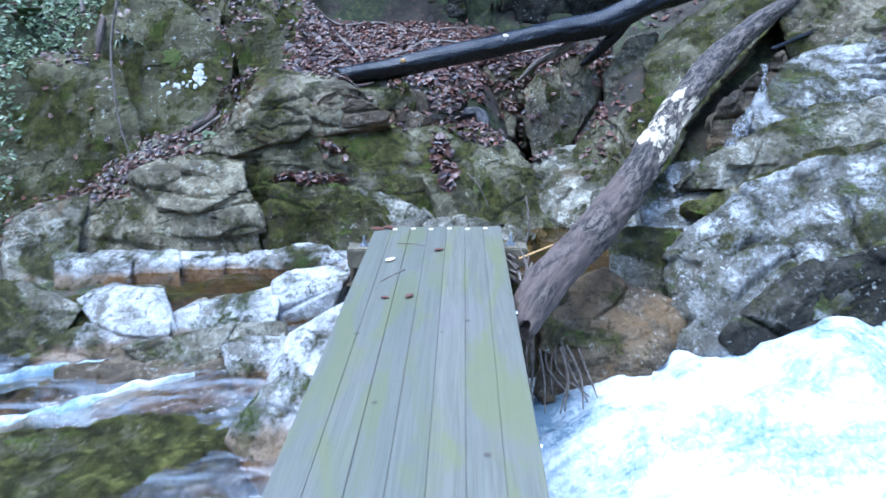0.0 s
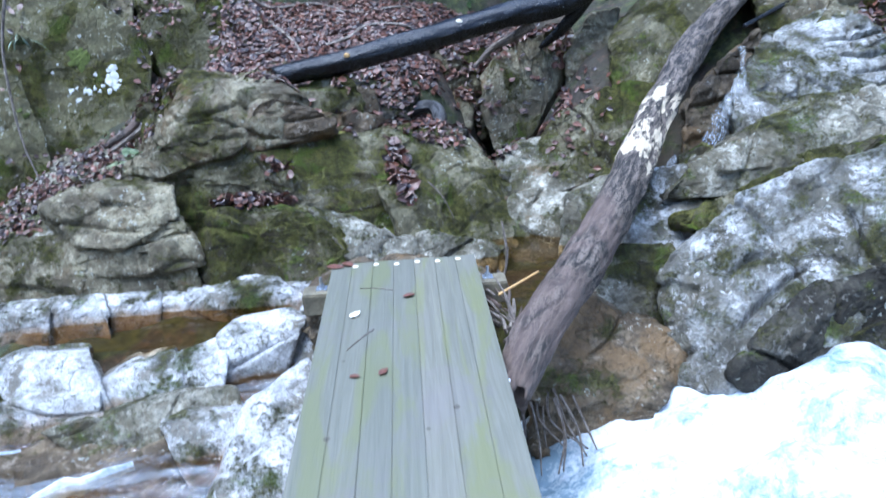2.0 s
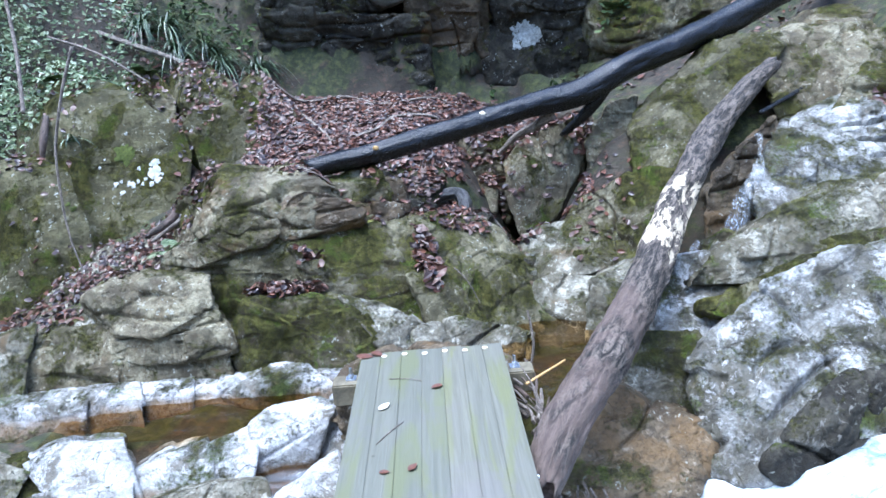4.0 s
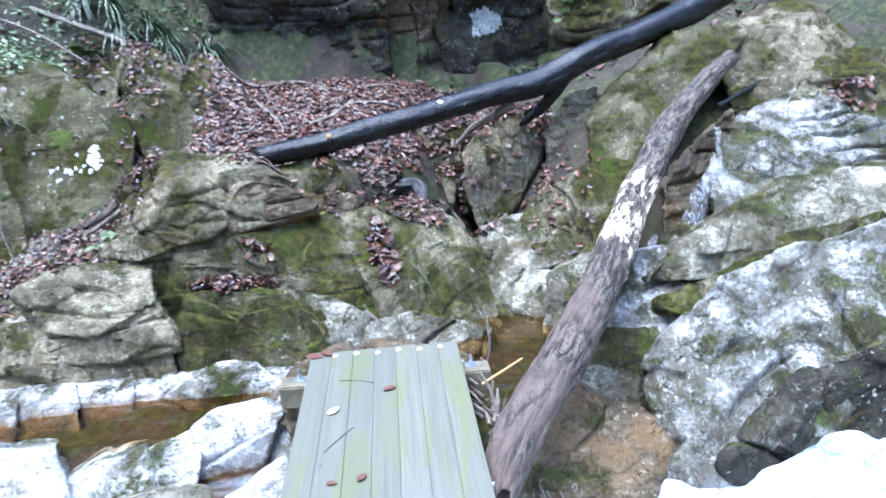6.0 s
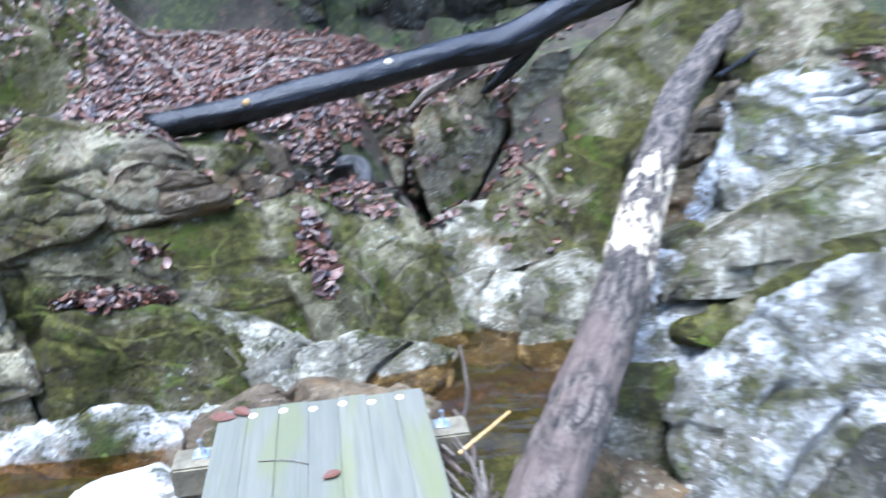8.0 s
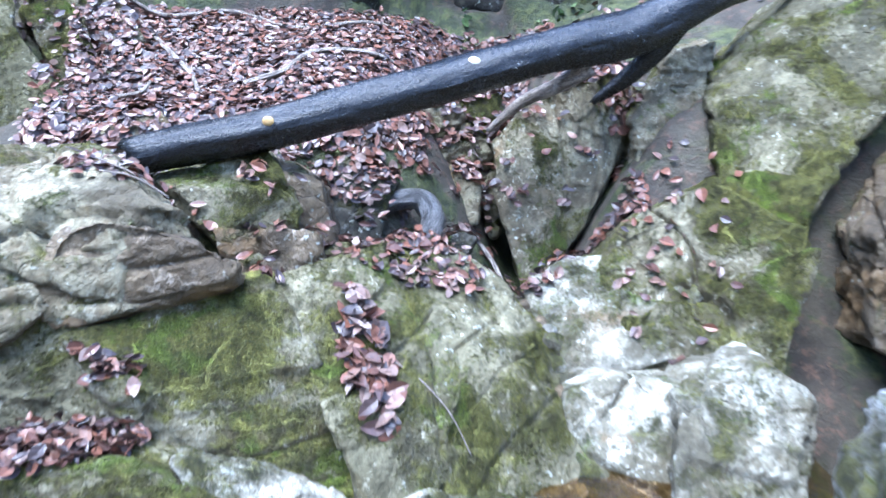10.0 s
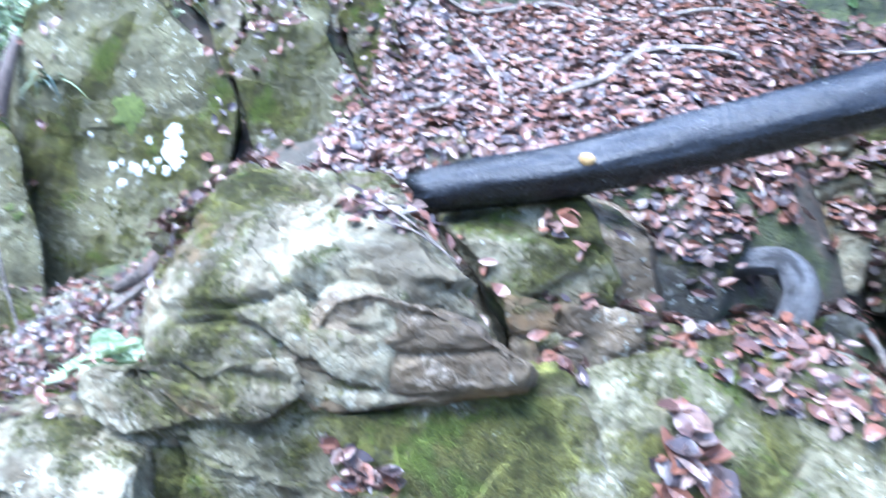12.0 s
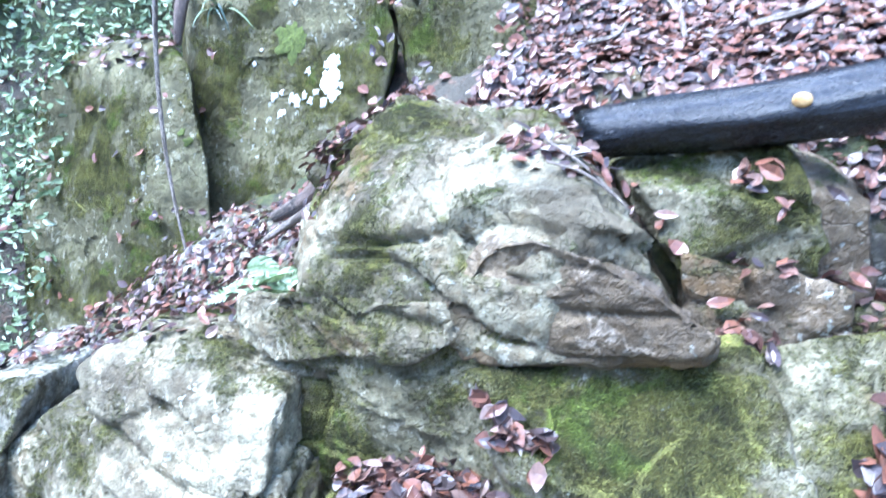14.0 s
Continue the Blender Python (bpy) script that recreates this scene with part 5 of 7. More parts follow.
block("rapids_rock", "dark wet lower part of the rapids rock", (2.350, 4.364, -0.281), (0.67, 0.41, 0.37),
      ((-0.55, 0.67, 0.50, 0.187), (-0.19, 0.59, 0.79, 0.189), (-0.07, 0.53, 0.85, 0.216), (0.75, -0.65, 0.13, 0.536), (-0.06, -0.57, -0.82, 0.442), (-0.68, -0.09, -0.73, 0.562), (-0.65, 0.66, 0.38, 0.215), (-0.26, -0.63, 0.73, 0.235), (0.26, 0.63, -0.73, 0.265), (0.00, -0.95, 0.30, 0.183)), DARKROCK, 81, 67, bed=(8, -28, 0), rough=0.9, crack=0.8)
block("rapids_rock", "grey mottled mossy rock behind the leaning log", (1.431, 4.949, -0.331), (0.28, 0.29, 0.32),
      ((-0.72, 0.48, 0.50, 0.254), (0.01, 0.43, 0.90, 0.246), (0.89, -0.17, 0.42, 0.275), (0.90, -0.44, -0.07, 0.247), (0.43, -0.61, -0.67, 0.466), (-0.60, -0.26, -0.76, 0.407), (-0.97, 0.23, -0.13, 0.220), (0.00, -0.76, 0.65, 0.191), (-0.00, 0.76, -0.65, 0.209), (0.00, -0.95, 0.30, 0.189)), PALE, 38, 68, rough=0.8, cell=0.3)
block("rapids_rock", "wet brown rock at the foot of the log", (1.133, 4.547, -0.636), (0.55, 0.43, 0.42),
      ((-0.45, 0.54, 0.71, 0.377), (0.52, 0.30, 0.80, 0.352), (0.48, 0.32, 0.82, 0.347), (0.76, -0.58, -0.30, 0.376), (0.87, -0.49, -0.12, 0.383), (-0.09, -0.64, -0.76, 0.607), (-0.99, 0.15, -0.06, 0.438), (-0.89, 0.37, 0.27, 0.371), (0.10, -0.65, 0.75, 0.281), (-0.10, 0.65, -0.75, 0.319), (0.00, -1.00, 0.10, 0.363)), BROWN, 67, 69, rough=0.9)
# tall slabs below the green slope
block("tall_slab", "tall leaning moss-green rock slab with lichen", (-2.972, 7.698, 0.820), (0.68, 0.66, 1.13),
      ((-0.61, -0.66, 0.44, 0.534), (-0.48, -0.51, 0.71, 0.668), (0.21, 0.17, 0.96, 0.840), (0.57, 0.50, 0.65, 0.653), (0.65, 0.56, 0.52, 0.603), (0.74, 0.60, 0.29, 0.567), (0.81, 0.54, -0.24, 0.526), (0.75, 0.40, -0.52, 0.546), (0.43, -0.11, -0.90, 0.984), (0.54, 0.06, -0.84, 0.835), (-0.64, -0.75, 0.18, 0.519), (-0.64, -0.75, 0.18, 0.520), (0.10, -0.90, 0.42, 0.216), (-0.10, 0.90, -0.42, 0.284), (0.10, -0.40, 0.91, 0.592)), SLABM, 104, 70, rough=0.42, crack=0.12, facets=0.25)
block("tall_slab", "mossy rock slab beyond a narrow cleft", (-3.739, 6.971, 0.193), (0.7, 0.62, 1.04),
      ((-0.49, -0.79, 0.36, 0.459), (-0.50, -0.77, 0.40, 0.455), (-0.41, -0.47, 0.78, 0.633), (-0.06, 0.16, 0.98, 0.824), (0.56, 0.80, 0.21, 0.592), (0.63, 0.77, -0.10, 0.423), (0.64, 0.72, -0.26, 0.381), (0.63, 0.41, -0.66, 0.624), (0.56, 0.09, -0.82, 0.804), (0.09, -0.75, -0.66, 1.186), (0.05, -0.91, 0.42, 0.191), (-0.05, 0.91, -0.42, 0.309), (0.00, -0.41, 0.91, 0.594)), SLABM, 104, 71, rough=0.42, crack=0.12, facets=0.25)
block("pillar_rock", "upright grey rock with pale crust", (-1.948, 7.941, 0.927), (0.44, 0.31, 0.42),
      ((-0.68, -0.38, 0.63, 0.415), (-0.02, 0.08, 1.00, 0.407), (0.82, 0.46, 0.34, 0.245), (0.82, 0.46, 0.34, 0.245), (0.85, 0.25, -0.47, 0.391), (0.02, -0.31, -0.95, 0.556), (-0.81, -0.58, -0.08, 0.313), (-0.82, -0.57, -0.06, 0.313), (0.10, -0.88, 0.47, 0.209), (-0.10, 0.88, -0.47, 0.241)), SLABM, 53, 72, rough=0.4, crack=0.3, facets=0.5)
block("pillar_rock", "mossy upper part of the upright rock", (-2.215, 8.396, 1.445), (0.3, 0.28, 0.33),
      ((-0.44, -0.29, 0.85, 0.261), (0.23, 0.09, 0.97, 0.284), (0.86, 0.45, 0.25, 0.175), (0.84, 0.40, -0.38, 0.208), (-0.07, -0.14, -0.99, 0.384), (-0.78, -0.53, -0.32, 0.266), (-0.78, -0.49, 0.40, 0.231), (0.10, -0.80, 0.60, 0.192), (-0.10, 0.80, -0.60, 0.258)), SLABM, 40, 73, rough=0.4, crack=0.3, facets=0.5)
# small rocks on the slope
block("slope_rock", "small mossy rock on the leafy slope", (-2.658, 8.425, 1.366), (0.19, 0.21, 0.22),
      ((-0.45, -0.30, 0.84, 0.154), (0.68, 0.48, 0.55, 0.106), (0.80, 0.51, -0.30, 0.060), (-0.17, -0.21, -0.96, 0.290), (-0.80, -0.59, -0.13, 0.124), (0.00, -0.76, 0.65, 0.118), (-0.00, 0.76, -0.65, 0.182)), MOSSY, 26, 74, group="small slope rocks", rough=0.4, crack=0.3)
block("slope_rock", "small mossy rock on the leafy slope", (-1.835, 8.635, 1.214), (0.23, 0.29, 0.32),
      ((-0.70, -0.29, 0.66, 0.214), (0.70, 0.32, 0.63, 0.162), (0.93, 0.36, -0.01, 0.142), (0.17, -0.07, -0.98, 0.335), (-0.61, -0.37, -0.71, 0.320), (-0.88, -0.44, -0.18, 0.153), (0.00, -0.76, 0.65, 0.127), (-0.00, 0.76, -0.65, 0.173)), MOSSY, 38, 75, group="small slope rocks", rough=0.4, crack=0.3)
block("slope_rock", "small mossy rock on the leafy slope", (-1.776, 9.037, 1.444), (0.28, 0.23, 0.24),
      ((-0.56, -0.23, 0.80, 0.203), (0.42, 0.16, 0.89, 0.139), (0.81, 0.30, 0.51, 0.114), (0.18, -0.00, -0.98, 0.331), (-0.75, -0.33, -0.58, 0.303), (0.00, -0.76, 0.65, 0.125), (-0.00, 0.76, -0.65, 0.175)), GREY, 34, 76, group="small slope rocks", rough=0.4, crack=0.3)
block("slope_rock", "small mossy rock on the leafy slope", (-1.436, 8.636, 0.982), (0.24, 0.19, 0.2),
      ((-0.36, -0.01, 0.93, 0.160), (0.69, 0.30, 0.66, 0.117), (0.79, 0.12, -0.61, 0.324), (-0.09, -0.21, -0.97, 0.245), (-0.80, -0.37, -0.47, 0.147), (0.00, -0.76, 0.65, 0.132), (-0.00, 0.76, -0.65, 0.168)), MOSSY, 29, 77, group="small slope rocks", rough=0.4, crack=0.3)
block("slope_rock", "small mossy rock on the leafy slope", (-3.162, 8.117, 1.270), (0.24, 0.19, 0.2),
      ((-0.41, -0.33, 0.85, 0.151), (0.49, 0.48, 0.73, 0.111), (0.73, 0.60, -0.32, 0.098), (-0.11, -0.22, -0.97, 0.255), (-0.68, -0.69, -0.25, 0.155), (0.00, -0.76, 0.65, 0.114), (-0.00, 0.76, -0.65, 0.186)), MOSSY, 29, 78, group="small slope rocks", rough=0.4, crack=0.3)
block("slope_rock", "small mossy rock on the leafy slope", (-2.202, 9.033, 1.471), (0.21, 0.18, 0.19),
      ((-0.07, -0.04, 1.00, 0.154), (0.70, 0.33, 0.64, 0.112), (0.67, 0.28, -0.69, 0.268), (-0.20, -0.15, -0.97, 0.271), (-0.88, -0.45, -0.15, 0.132), (0.00, -0.76, 0.65, 0.122), (-0.00, 0.76, -0.65, 0.178)), GREY, 26, 79, group="small slope rocks", rough=0.4, crack=0.3)
block("slope_rock", "small mossy rock on the leafy slope", (-2.947, 8.925, 1.585), (0.22, 0.18, 0.19),
      ((-0.35, -0.26, 0.90, 0.123), (0.78, 0.50, 0.38, 0.088), (0.49, 0.31, -0.81, 0.222), (-0.57, -0.41, -0.72, 0.274), (0.00, -0.76, 0.65, 0.116), (-0.00, 0.76, -0.65, 0.184)), MOSSY, 26, 80, group="small slope rocks", rough=0.4, crack=0.3)
block("slope_rock", "small mossy rock on the leafy slope", (-2.659, 8.021, 1.079), (0.16, 0.16, 0.16),
      ((-0.50, -0.29, 0.81, 0.125), (0.44, 0.44, 0.78, 0.087), (0.79, 0.54, -0.29, 0.057), (-0.12, -0.27, -0.95, 0.246), (-0.76, -0.64, -0.13, 0.114), (0.00, -0.76, 0.65, 0.120), (-0.00, 0.76, -0.65, 0.180)), GREY, 20, 81, group="small slope rocks", rough=0.4, crack=0.3)
block("slope_rock", "small mossy rock on the leafy slope", (-1.137, 7.633, 0.787), (0.2, 0.15, 0.15),
      ((-0.74, -0.11, 0.66, 0.142), (-0.05, 0.23, 0.97, 0.098), (0.90, 0.34, 0.28, 0.125), (0.53, -0.09, -0.84, 0.251), (-0.29, -0.38, -0.88, 0.265), (0.00, -0.76, 0.65, 0.137), (-0.00, 0.76, -0.65, 0.163)), GREY, 23, 82, group="small slope rocks", rough=0.4, crack=0.3)
block("slope_rock", "small mossy rock on the leafy slope", (-0.936, 7.835, 0.759), (0.16, 0.14, 0.14),
      ((-0.65, 0.02, 0.76, 0.104), (0.19, 0.28, 0.94, 0.096), (0.95, 0.25, 0.20, 0.117), (0.17, -0.24, -0.95, 0.228), (-0.75, -0.38, -0.54, 0.120), (0.00, -0.76, 0.65, 0.138), (-0.00, 0.76, -0.65, 0.162)), GREY, 20, 83, group="small slope rocks", rough=0.4, crack=0.3)
block("slope_rock", "small mossy rock on the leafy slope", (-3.397, 8.317, 1.609), (0.3, 0.16, 0.17),
      ((-0.01, -0.04, 1.00, 0.123), (0.49, 0.42, 0.76, 0.116), (0.43, 0.38, -0.82, 0.256), (-0.15, -0.16, -0.98, 0.246), (-0.71, -0.70, -0.02, 0.184), (0.00, -0.76, 0.65, 0.109), (-0.00, 0.76, -0.65, 0.191)), MOSSY, 37, 84, group="small slope rocks", rough=0.4, crack=0.3)
# overhang of the back bank; the deep shade under it is put into the rock colour
block("bank_rock", "overhanging rock above the leaf bench, shade in its dark colour", (-0.939, 9.950, 2.580), (0.83, 0.41, 0.53),
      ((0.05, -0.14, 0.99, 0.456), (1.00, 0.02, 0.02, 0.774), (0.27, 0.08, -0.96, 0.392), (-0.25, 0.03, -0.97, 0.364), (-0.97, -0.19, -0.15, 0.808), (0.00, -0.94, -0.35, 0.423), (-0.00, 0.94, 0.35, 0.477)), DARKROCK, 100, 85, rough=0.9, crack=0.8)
block("bank_rock", "mossy rock face under the overhang, recess shade in its dark colour", (-0.868, 10.154, 1.785), (1.03, 0.51, 0.66),
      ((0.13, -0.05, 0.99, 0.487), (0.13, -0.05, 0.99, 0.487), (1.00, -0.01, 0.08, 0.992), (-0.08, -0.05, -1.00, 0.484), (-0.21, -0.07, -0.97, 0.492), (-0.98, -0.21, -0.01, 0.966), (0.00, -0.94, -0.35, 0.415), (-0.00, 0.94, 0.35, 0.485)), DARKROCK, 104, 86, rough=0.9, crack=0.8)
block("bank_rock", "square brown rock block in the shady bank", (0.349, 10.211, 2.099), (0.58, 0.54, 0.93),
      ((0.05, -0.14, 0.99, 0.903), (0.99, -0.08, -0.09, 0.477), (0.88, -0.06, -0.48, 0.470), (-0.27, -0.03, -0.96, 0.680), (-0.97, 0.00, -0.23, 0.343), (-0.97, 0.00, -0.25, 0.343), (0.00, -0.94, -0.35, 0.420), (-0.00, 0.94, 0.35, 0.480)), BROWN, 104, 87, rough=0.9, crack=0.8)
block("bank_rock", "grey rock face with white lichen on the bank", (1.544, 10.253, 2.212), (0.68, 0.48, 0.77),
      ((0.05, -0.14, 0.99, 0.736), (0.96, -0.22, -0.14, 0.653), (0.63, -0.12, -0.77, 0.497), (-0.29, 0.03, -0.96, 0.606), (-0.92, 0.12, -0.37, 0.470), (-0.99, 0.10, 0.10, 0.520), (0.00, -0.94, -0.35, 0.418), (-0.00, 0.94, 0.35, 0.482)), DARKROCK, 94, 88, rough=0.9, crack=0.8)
# rocks of the creek bed
rock("creek_slab", "dark mossy rock slab under running water", (-1.78, 3.3, -0.99), (0.78, 0.36, 0.31), (4, 3, 14), p=8, mat=MOSSY, n=40, seed=16, crack=0.5)
rock("creek_slab", "brown wet rock bed under shallow water", (-1.85, 4.12, -0.97), (1.0, 0.34, 0.28), (0, 0, 10), p=8, mat=BROWN, n=36, seed=17, crack=0.6)
rock("rapids_rock", "low wet rock under the bridge", (-0.05, 5.02, -0.42), (0.52, 0.30, 0.30), (0, 0, 0), p=8, mat=BROWN, n=34, seed=51)
# back bank, its shade put into the dark rock colour
rock("bank_rock", "square brown rock block in the bank", (0.55, 10.25, 1.85), (0.32, 0.35, 0.45), (0, 0, 10), p=20, mat=BROWN, n=34, seed=81)
rock("bank_rock", "big rock face with white lichen, bank shade in its colour", (1.75, 10.45, 1.9), (0.75, 0.5, 0.75), (-10, 6, -4), p=14, mat=DARKROCK, n=44, seed=82, crack=0.3)
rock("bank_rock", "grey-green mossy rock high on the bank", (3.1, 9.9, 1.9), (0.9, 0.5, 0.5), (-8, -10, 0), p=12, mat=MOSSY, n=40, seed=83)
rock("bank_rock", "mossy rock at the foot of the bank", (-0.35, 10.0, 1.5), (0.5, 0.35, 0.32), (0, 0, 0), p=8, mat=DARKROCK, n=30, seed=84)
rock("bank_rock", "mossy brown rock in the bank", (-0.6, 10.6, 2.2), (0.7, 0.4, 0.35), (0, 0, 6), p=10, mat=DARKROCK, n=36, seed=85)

rnd = random.Random(12)
# three in four stones take the dark rock, as painted bank shade
for i in range(26):
    bx = -3.6 + 0.31 * i + rnd.uniform(-0.1, 0.1)
    by = 9.95 + 0.25 * math.sin(bx * 1.1) + rnd.uniform(0.0, 0.75)
    br = rnd.uniform(0.2, 0.42)
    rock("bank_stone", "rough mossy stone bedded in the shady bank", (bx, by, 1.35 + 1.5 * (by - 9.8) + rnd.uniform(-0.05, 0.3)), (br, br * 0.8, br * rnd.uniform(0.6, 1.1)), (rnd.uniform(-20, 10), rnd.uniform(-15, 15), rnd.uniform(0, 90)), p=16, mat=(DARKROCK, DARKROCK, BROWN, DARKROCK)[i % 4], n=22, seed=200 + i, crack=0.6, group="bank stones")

# ---- the plank bridge ----
bridge = tagged(new("plank_bridge"), "narrow weathered greenish plank footbridge over the creek", "bridge")
Y0, Y1, PW = -1.2, 4.913, 0.12
for k in range(7):
    x = -0.42 + PW * (k + 0.5)
    end = Y1 + (0.0, -0.008, 0.004, -0.004, 0.006, -0.003, 0.004)[k]
    part("plank", box_bm((x, (Y0 + end) / 2, -0.02 + 0.0015 * math.sin(k * 2.1)), (PW - 0.0008, end - Y0, 0.04), 0.003), PLANK, bridge)
for k in range(1, 7):
    bm = cyl_bm((-0.42 + PW * k + 0.018, Y1 - 0.055 - 0.012 * (k % 2), 0.002), 0.017, 0.006, 14)
    part("nail_head", bm, SAWN, bridge, "pale round plug over a nail")
for x in (-0.33, 0.33):
    part("beam", box_bm((x, (Y0 + Y1) / 2 - 0.05, -0.115), (0.09, Y1 - Y0 - 0.3, 0.14), 0.006), TIMBER, bridge, "brown timber beam beneath the planks")
part("sleeper", box_bm((0.0, 4.72, -0.135), (1.16, 0.13, 0.13), 0.008), TIMBER, bridge, "brown timber sleeper sticking out on both sides")


def bolt(x, y, z, rot=None):
    m = rot or Matrix()
    b = part("bolt", cyl_bm((0, 0, 0.03), 0.009, 0.075, 10), STEEL, bridge, "galvanised threaded bolt")
    part("washer", box_bm((0, 0, 0.003), (0.06, 0.06, 0.006), 0.001), STEEL, b)
    part("nut", cyl_bm((0, 0, 0.016), 0.017, 0.018, 6), STEEL, b)
    b.matrix_basis = Matrix.Translation((x, y, z)) @ m


bolt(-0.475, 4.735, -0.07)
bolt(0.475, 4.735, -0.07)
for sx, y in ((1, 3.72), (1, 2.62), (-1, 2.62)):
    bolt(sx * 0.376, y, -0.09, Euler((0, sx * math.pi / 2, 0)).to_matrix().to_4x4())

# ---- the two logs ----
log = tagged(new("black_log"), "long wet black fallen log lying across the gully", "log")
tube("trunk", ((-0.941, 6.900, 0.839, 0.085), (-0.379, 6.960, 0.928, 0.092), (0.606, 7.300, 1.098, 0.105), (1.073, 7.450, 1.189, 0.112), (1.568, 7.620, 1.266, 0.125), (2.027, 7.780, 1.453, 0.125), (2.612, 8.000, 1.620, 0.130), (3.297, 8.250, 1.861, 0.140), (3.868, 8.450, 2.104, 0.150), (4.766, 8.750, 2.455, 0.160)), BLACKBARK, 190, 28, 0.26, 5, log, 0.06)
tube("branch_stub", ((1.27, 7.52, 1.09, 0.05), (1.10, 7.57, 0.98, 0.042), (0.933, 7.62, 0.896, 0.034), (0.752, 7.72, 0.71, 0.018)), TWIG, 24, 10, 0.2, 6, log)
tube("branch_stub", ((1.80, 7.66, 1.30, 0.075), (1.70, 7.68, 1.15, 0.065), (1.589, 7.72, 1.025, 0.055), (1.405, 7.8, 0.852, 0.025)), BLACKBARK, 24, 12, 0.25, 7, log, 0.03)
for name, mat, x, y, z, r in (("knot", KNOT, -0.371, 6.905, 0.974, 0.026), ("sawn_stub", SAWN, 0.578, 7.262, 1.156, 0.036)):
    bm = bmesh.new()
    bmesh.ops.create_uvsphere(bm, u_segments=14, v_segments=8, radius=1)
    bmesh.ops.transform(bm, matrix=Matrix.Translation((x, y - 0.035, z)) @ Matrix.Diagonal((r, r * 0.5, r * 0.8, 1)), verts=bm.verts)
    part(name, bm, mat, log, "pale cut branch scar" if name == "sawn_stub" else "orange knot with resin")

log = tagged(new("leaning_log"), "bare grey log with peeling bark leaning from the creek", "log")
tube("trunk", ((0.458, 3.79, -0.21, 0.085), (0.57, 3.97, -0.10, 0.108), (0.757, 4.220, 0.008, 0.115), (1.034, 4.570, 0.155, 0.115), (1.353, 4.970, 0.394, 0.113), (1.563, 5.300, 0.578, 0.110), (1.826, 5.650, 0.772, 0.106), (2.235, 6.200, 1.012, 0.10), (2.621, 6.600, 1.225, 0.088), (3.079, 7.050, 1.411, 0.065)), BARK, 330, 44, 0.34, 11, log, 0.06, 16.0)

# ---- water ----
def sheet(name, label, x0, x1, y0, y1, step, z, mat, amp, scale, seed=0, category="water"):
    xs, ys = np.arange(x0, x1, step), np.arange(y0, y1, step)
    X, Y = np.meshgrid(xs, ys, indexing="ij")
    x, y = X.ravel(), Y.ravel()
    zz = z(x, y)
    P = np.stack([x * 0.7, y * 1.2, zz * 0], 1) * scale
    zz = zz + amp(x, y) * fbm(P + 0.35 * fbm(P * 0.7, 2, seed + 9)[:, None], 4, seed)
    g = np.arange(len(x)).reshape(len(xs), len(ys))
    F = np.stack([g[:-1, :-1], g[1:, :-1], g[1:, 1:], g[:-1, 1:]], -1).reshape(-1, 4)
    return tagged(mesh_object(name, np.stack([x, y, zz], 1), F, mat), label, category, kind="structure")


sheet("rapids_water", "foaming white water rushing under the bridge", 0.05, 7.0, -0.8, 4.75, 0.03,
      lambda x, y: -0.92 + (0.18 + 0.20 * sstep(1.5, 3.8, y)) * sstep(0.4, 1.5, x) + 0.17 * sstep(1.4, 2.4, x),
      FOAM, lambda x, y: 0.09 + 0.10 * sstep(0.6, 1.8, x), 3.4, 31)
def creek_level(x, y):
    return -0.74 + 0.14 * sstep(2.6, 4.2, y) + 0.03 * x * sstep(0, -2, x)


def foam_streak(label, ctrl, n=90, m=9):
    """A low white ridge of broken water along (x, y, z, half width) knots on the creek."""
    P, w, _ = curve_points(ctrl, n)
    T = np.gradient(P, axis=0)
    S = np.stack([-T[:, 1], T[:, 0], 0 * T[:, 0]], 1)
    S /= np.linalg.norm(S, axis=1)[:, None]
    u = np.linspace(-1, 1, m)
    V = (P[:, None] + S[:, None] * (w[:, None] * u)[..., None]).reshape(-1, 3)
    V = V + 0.05 * np.stack([vnoise(V * 7, 81), vnoise(V * 7, 82), 0 * V[:, 0]], 1)
    V[:, 2] = creek_level(V[:, 0], V[:, 1]) + np.tile(0.03 - 0.09 * u ** 2, n) + 0.02 * fbm(V * 14, 3, 83)
    g = np.arange(n * m).reshape(n, m)
    F = np.stack([g[:-1, :-1], g[:-1, 1:], g[1:, 1:], g[1:, :-1]], -1).reshape(-1, 4)
    return tagged(mesh_object("foam_streak_water", V, F, FOAM), label, "water", kind="structure")


foam_streak("white streak of broken water in the creek", ((-4.2, 3.1, 0, 0.10), (-2.9, 3.52, 0, 0.08), (-2.37, 3.67, 0, 0.07), (-1.97, 3.79, 0, 0.055), (-1.74, 3.92, 0, 0.04), (-1.45, 4.02, 0, 0.01)))
foam_streak("short white streak of broken water", ((-3.2, 3.95, 0, 0.06), (-2.75, 4.05, 0, 0.07), (-2.35, 4.18, 0, 0.05), (-2.1, 4.24, 0, 0.01)))
sheet("creek_water", "clear shallow creek water rippling over rock", -9.0, 0.05, -0.8, 5.3, 0.03,
      creek_level,
      WATER, lambda x, y: 0.05 + 0 * x, 2.4, 35)
sheet("ledge_pool_water", "still brown pool between the white ledges", -2.5, -0.75, 4.9, 5.6, 0.05, lambda x, y: -0.47 + 0 * x, POOL, lambda x, y: 0.004 + 0 * x, 3.0, 37)
sheet("pool_water", "still brown pool below the gully", 0.0, 1.9, 4.85, 6.4, 0.04, lambda x, y: -0.37 + 0 * x, POOL, lambda x, y: 0.006 + 0 * x, 3.0, 39)

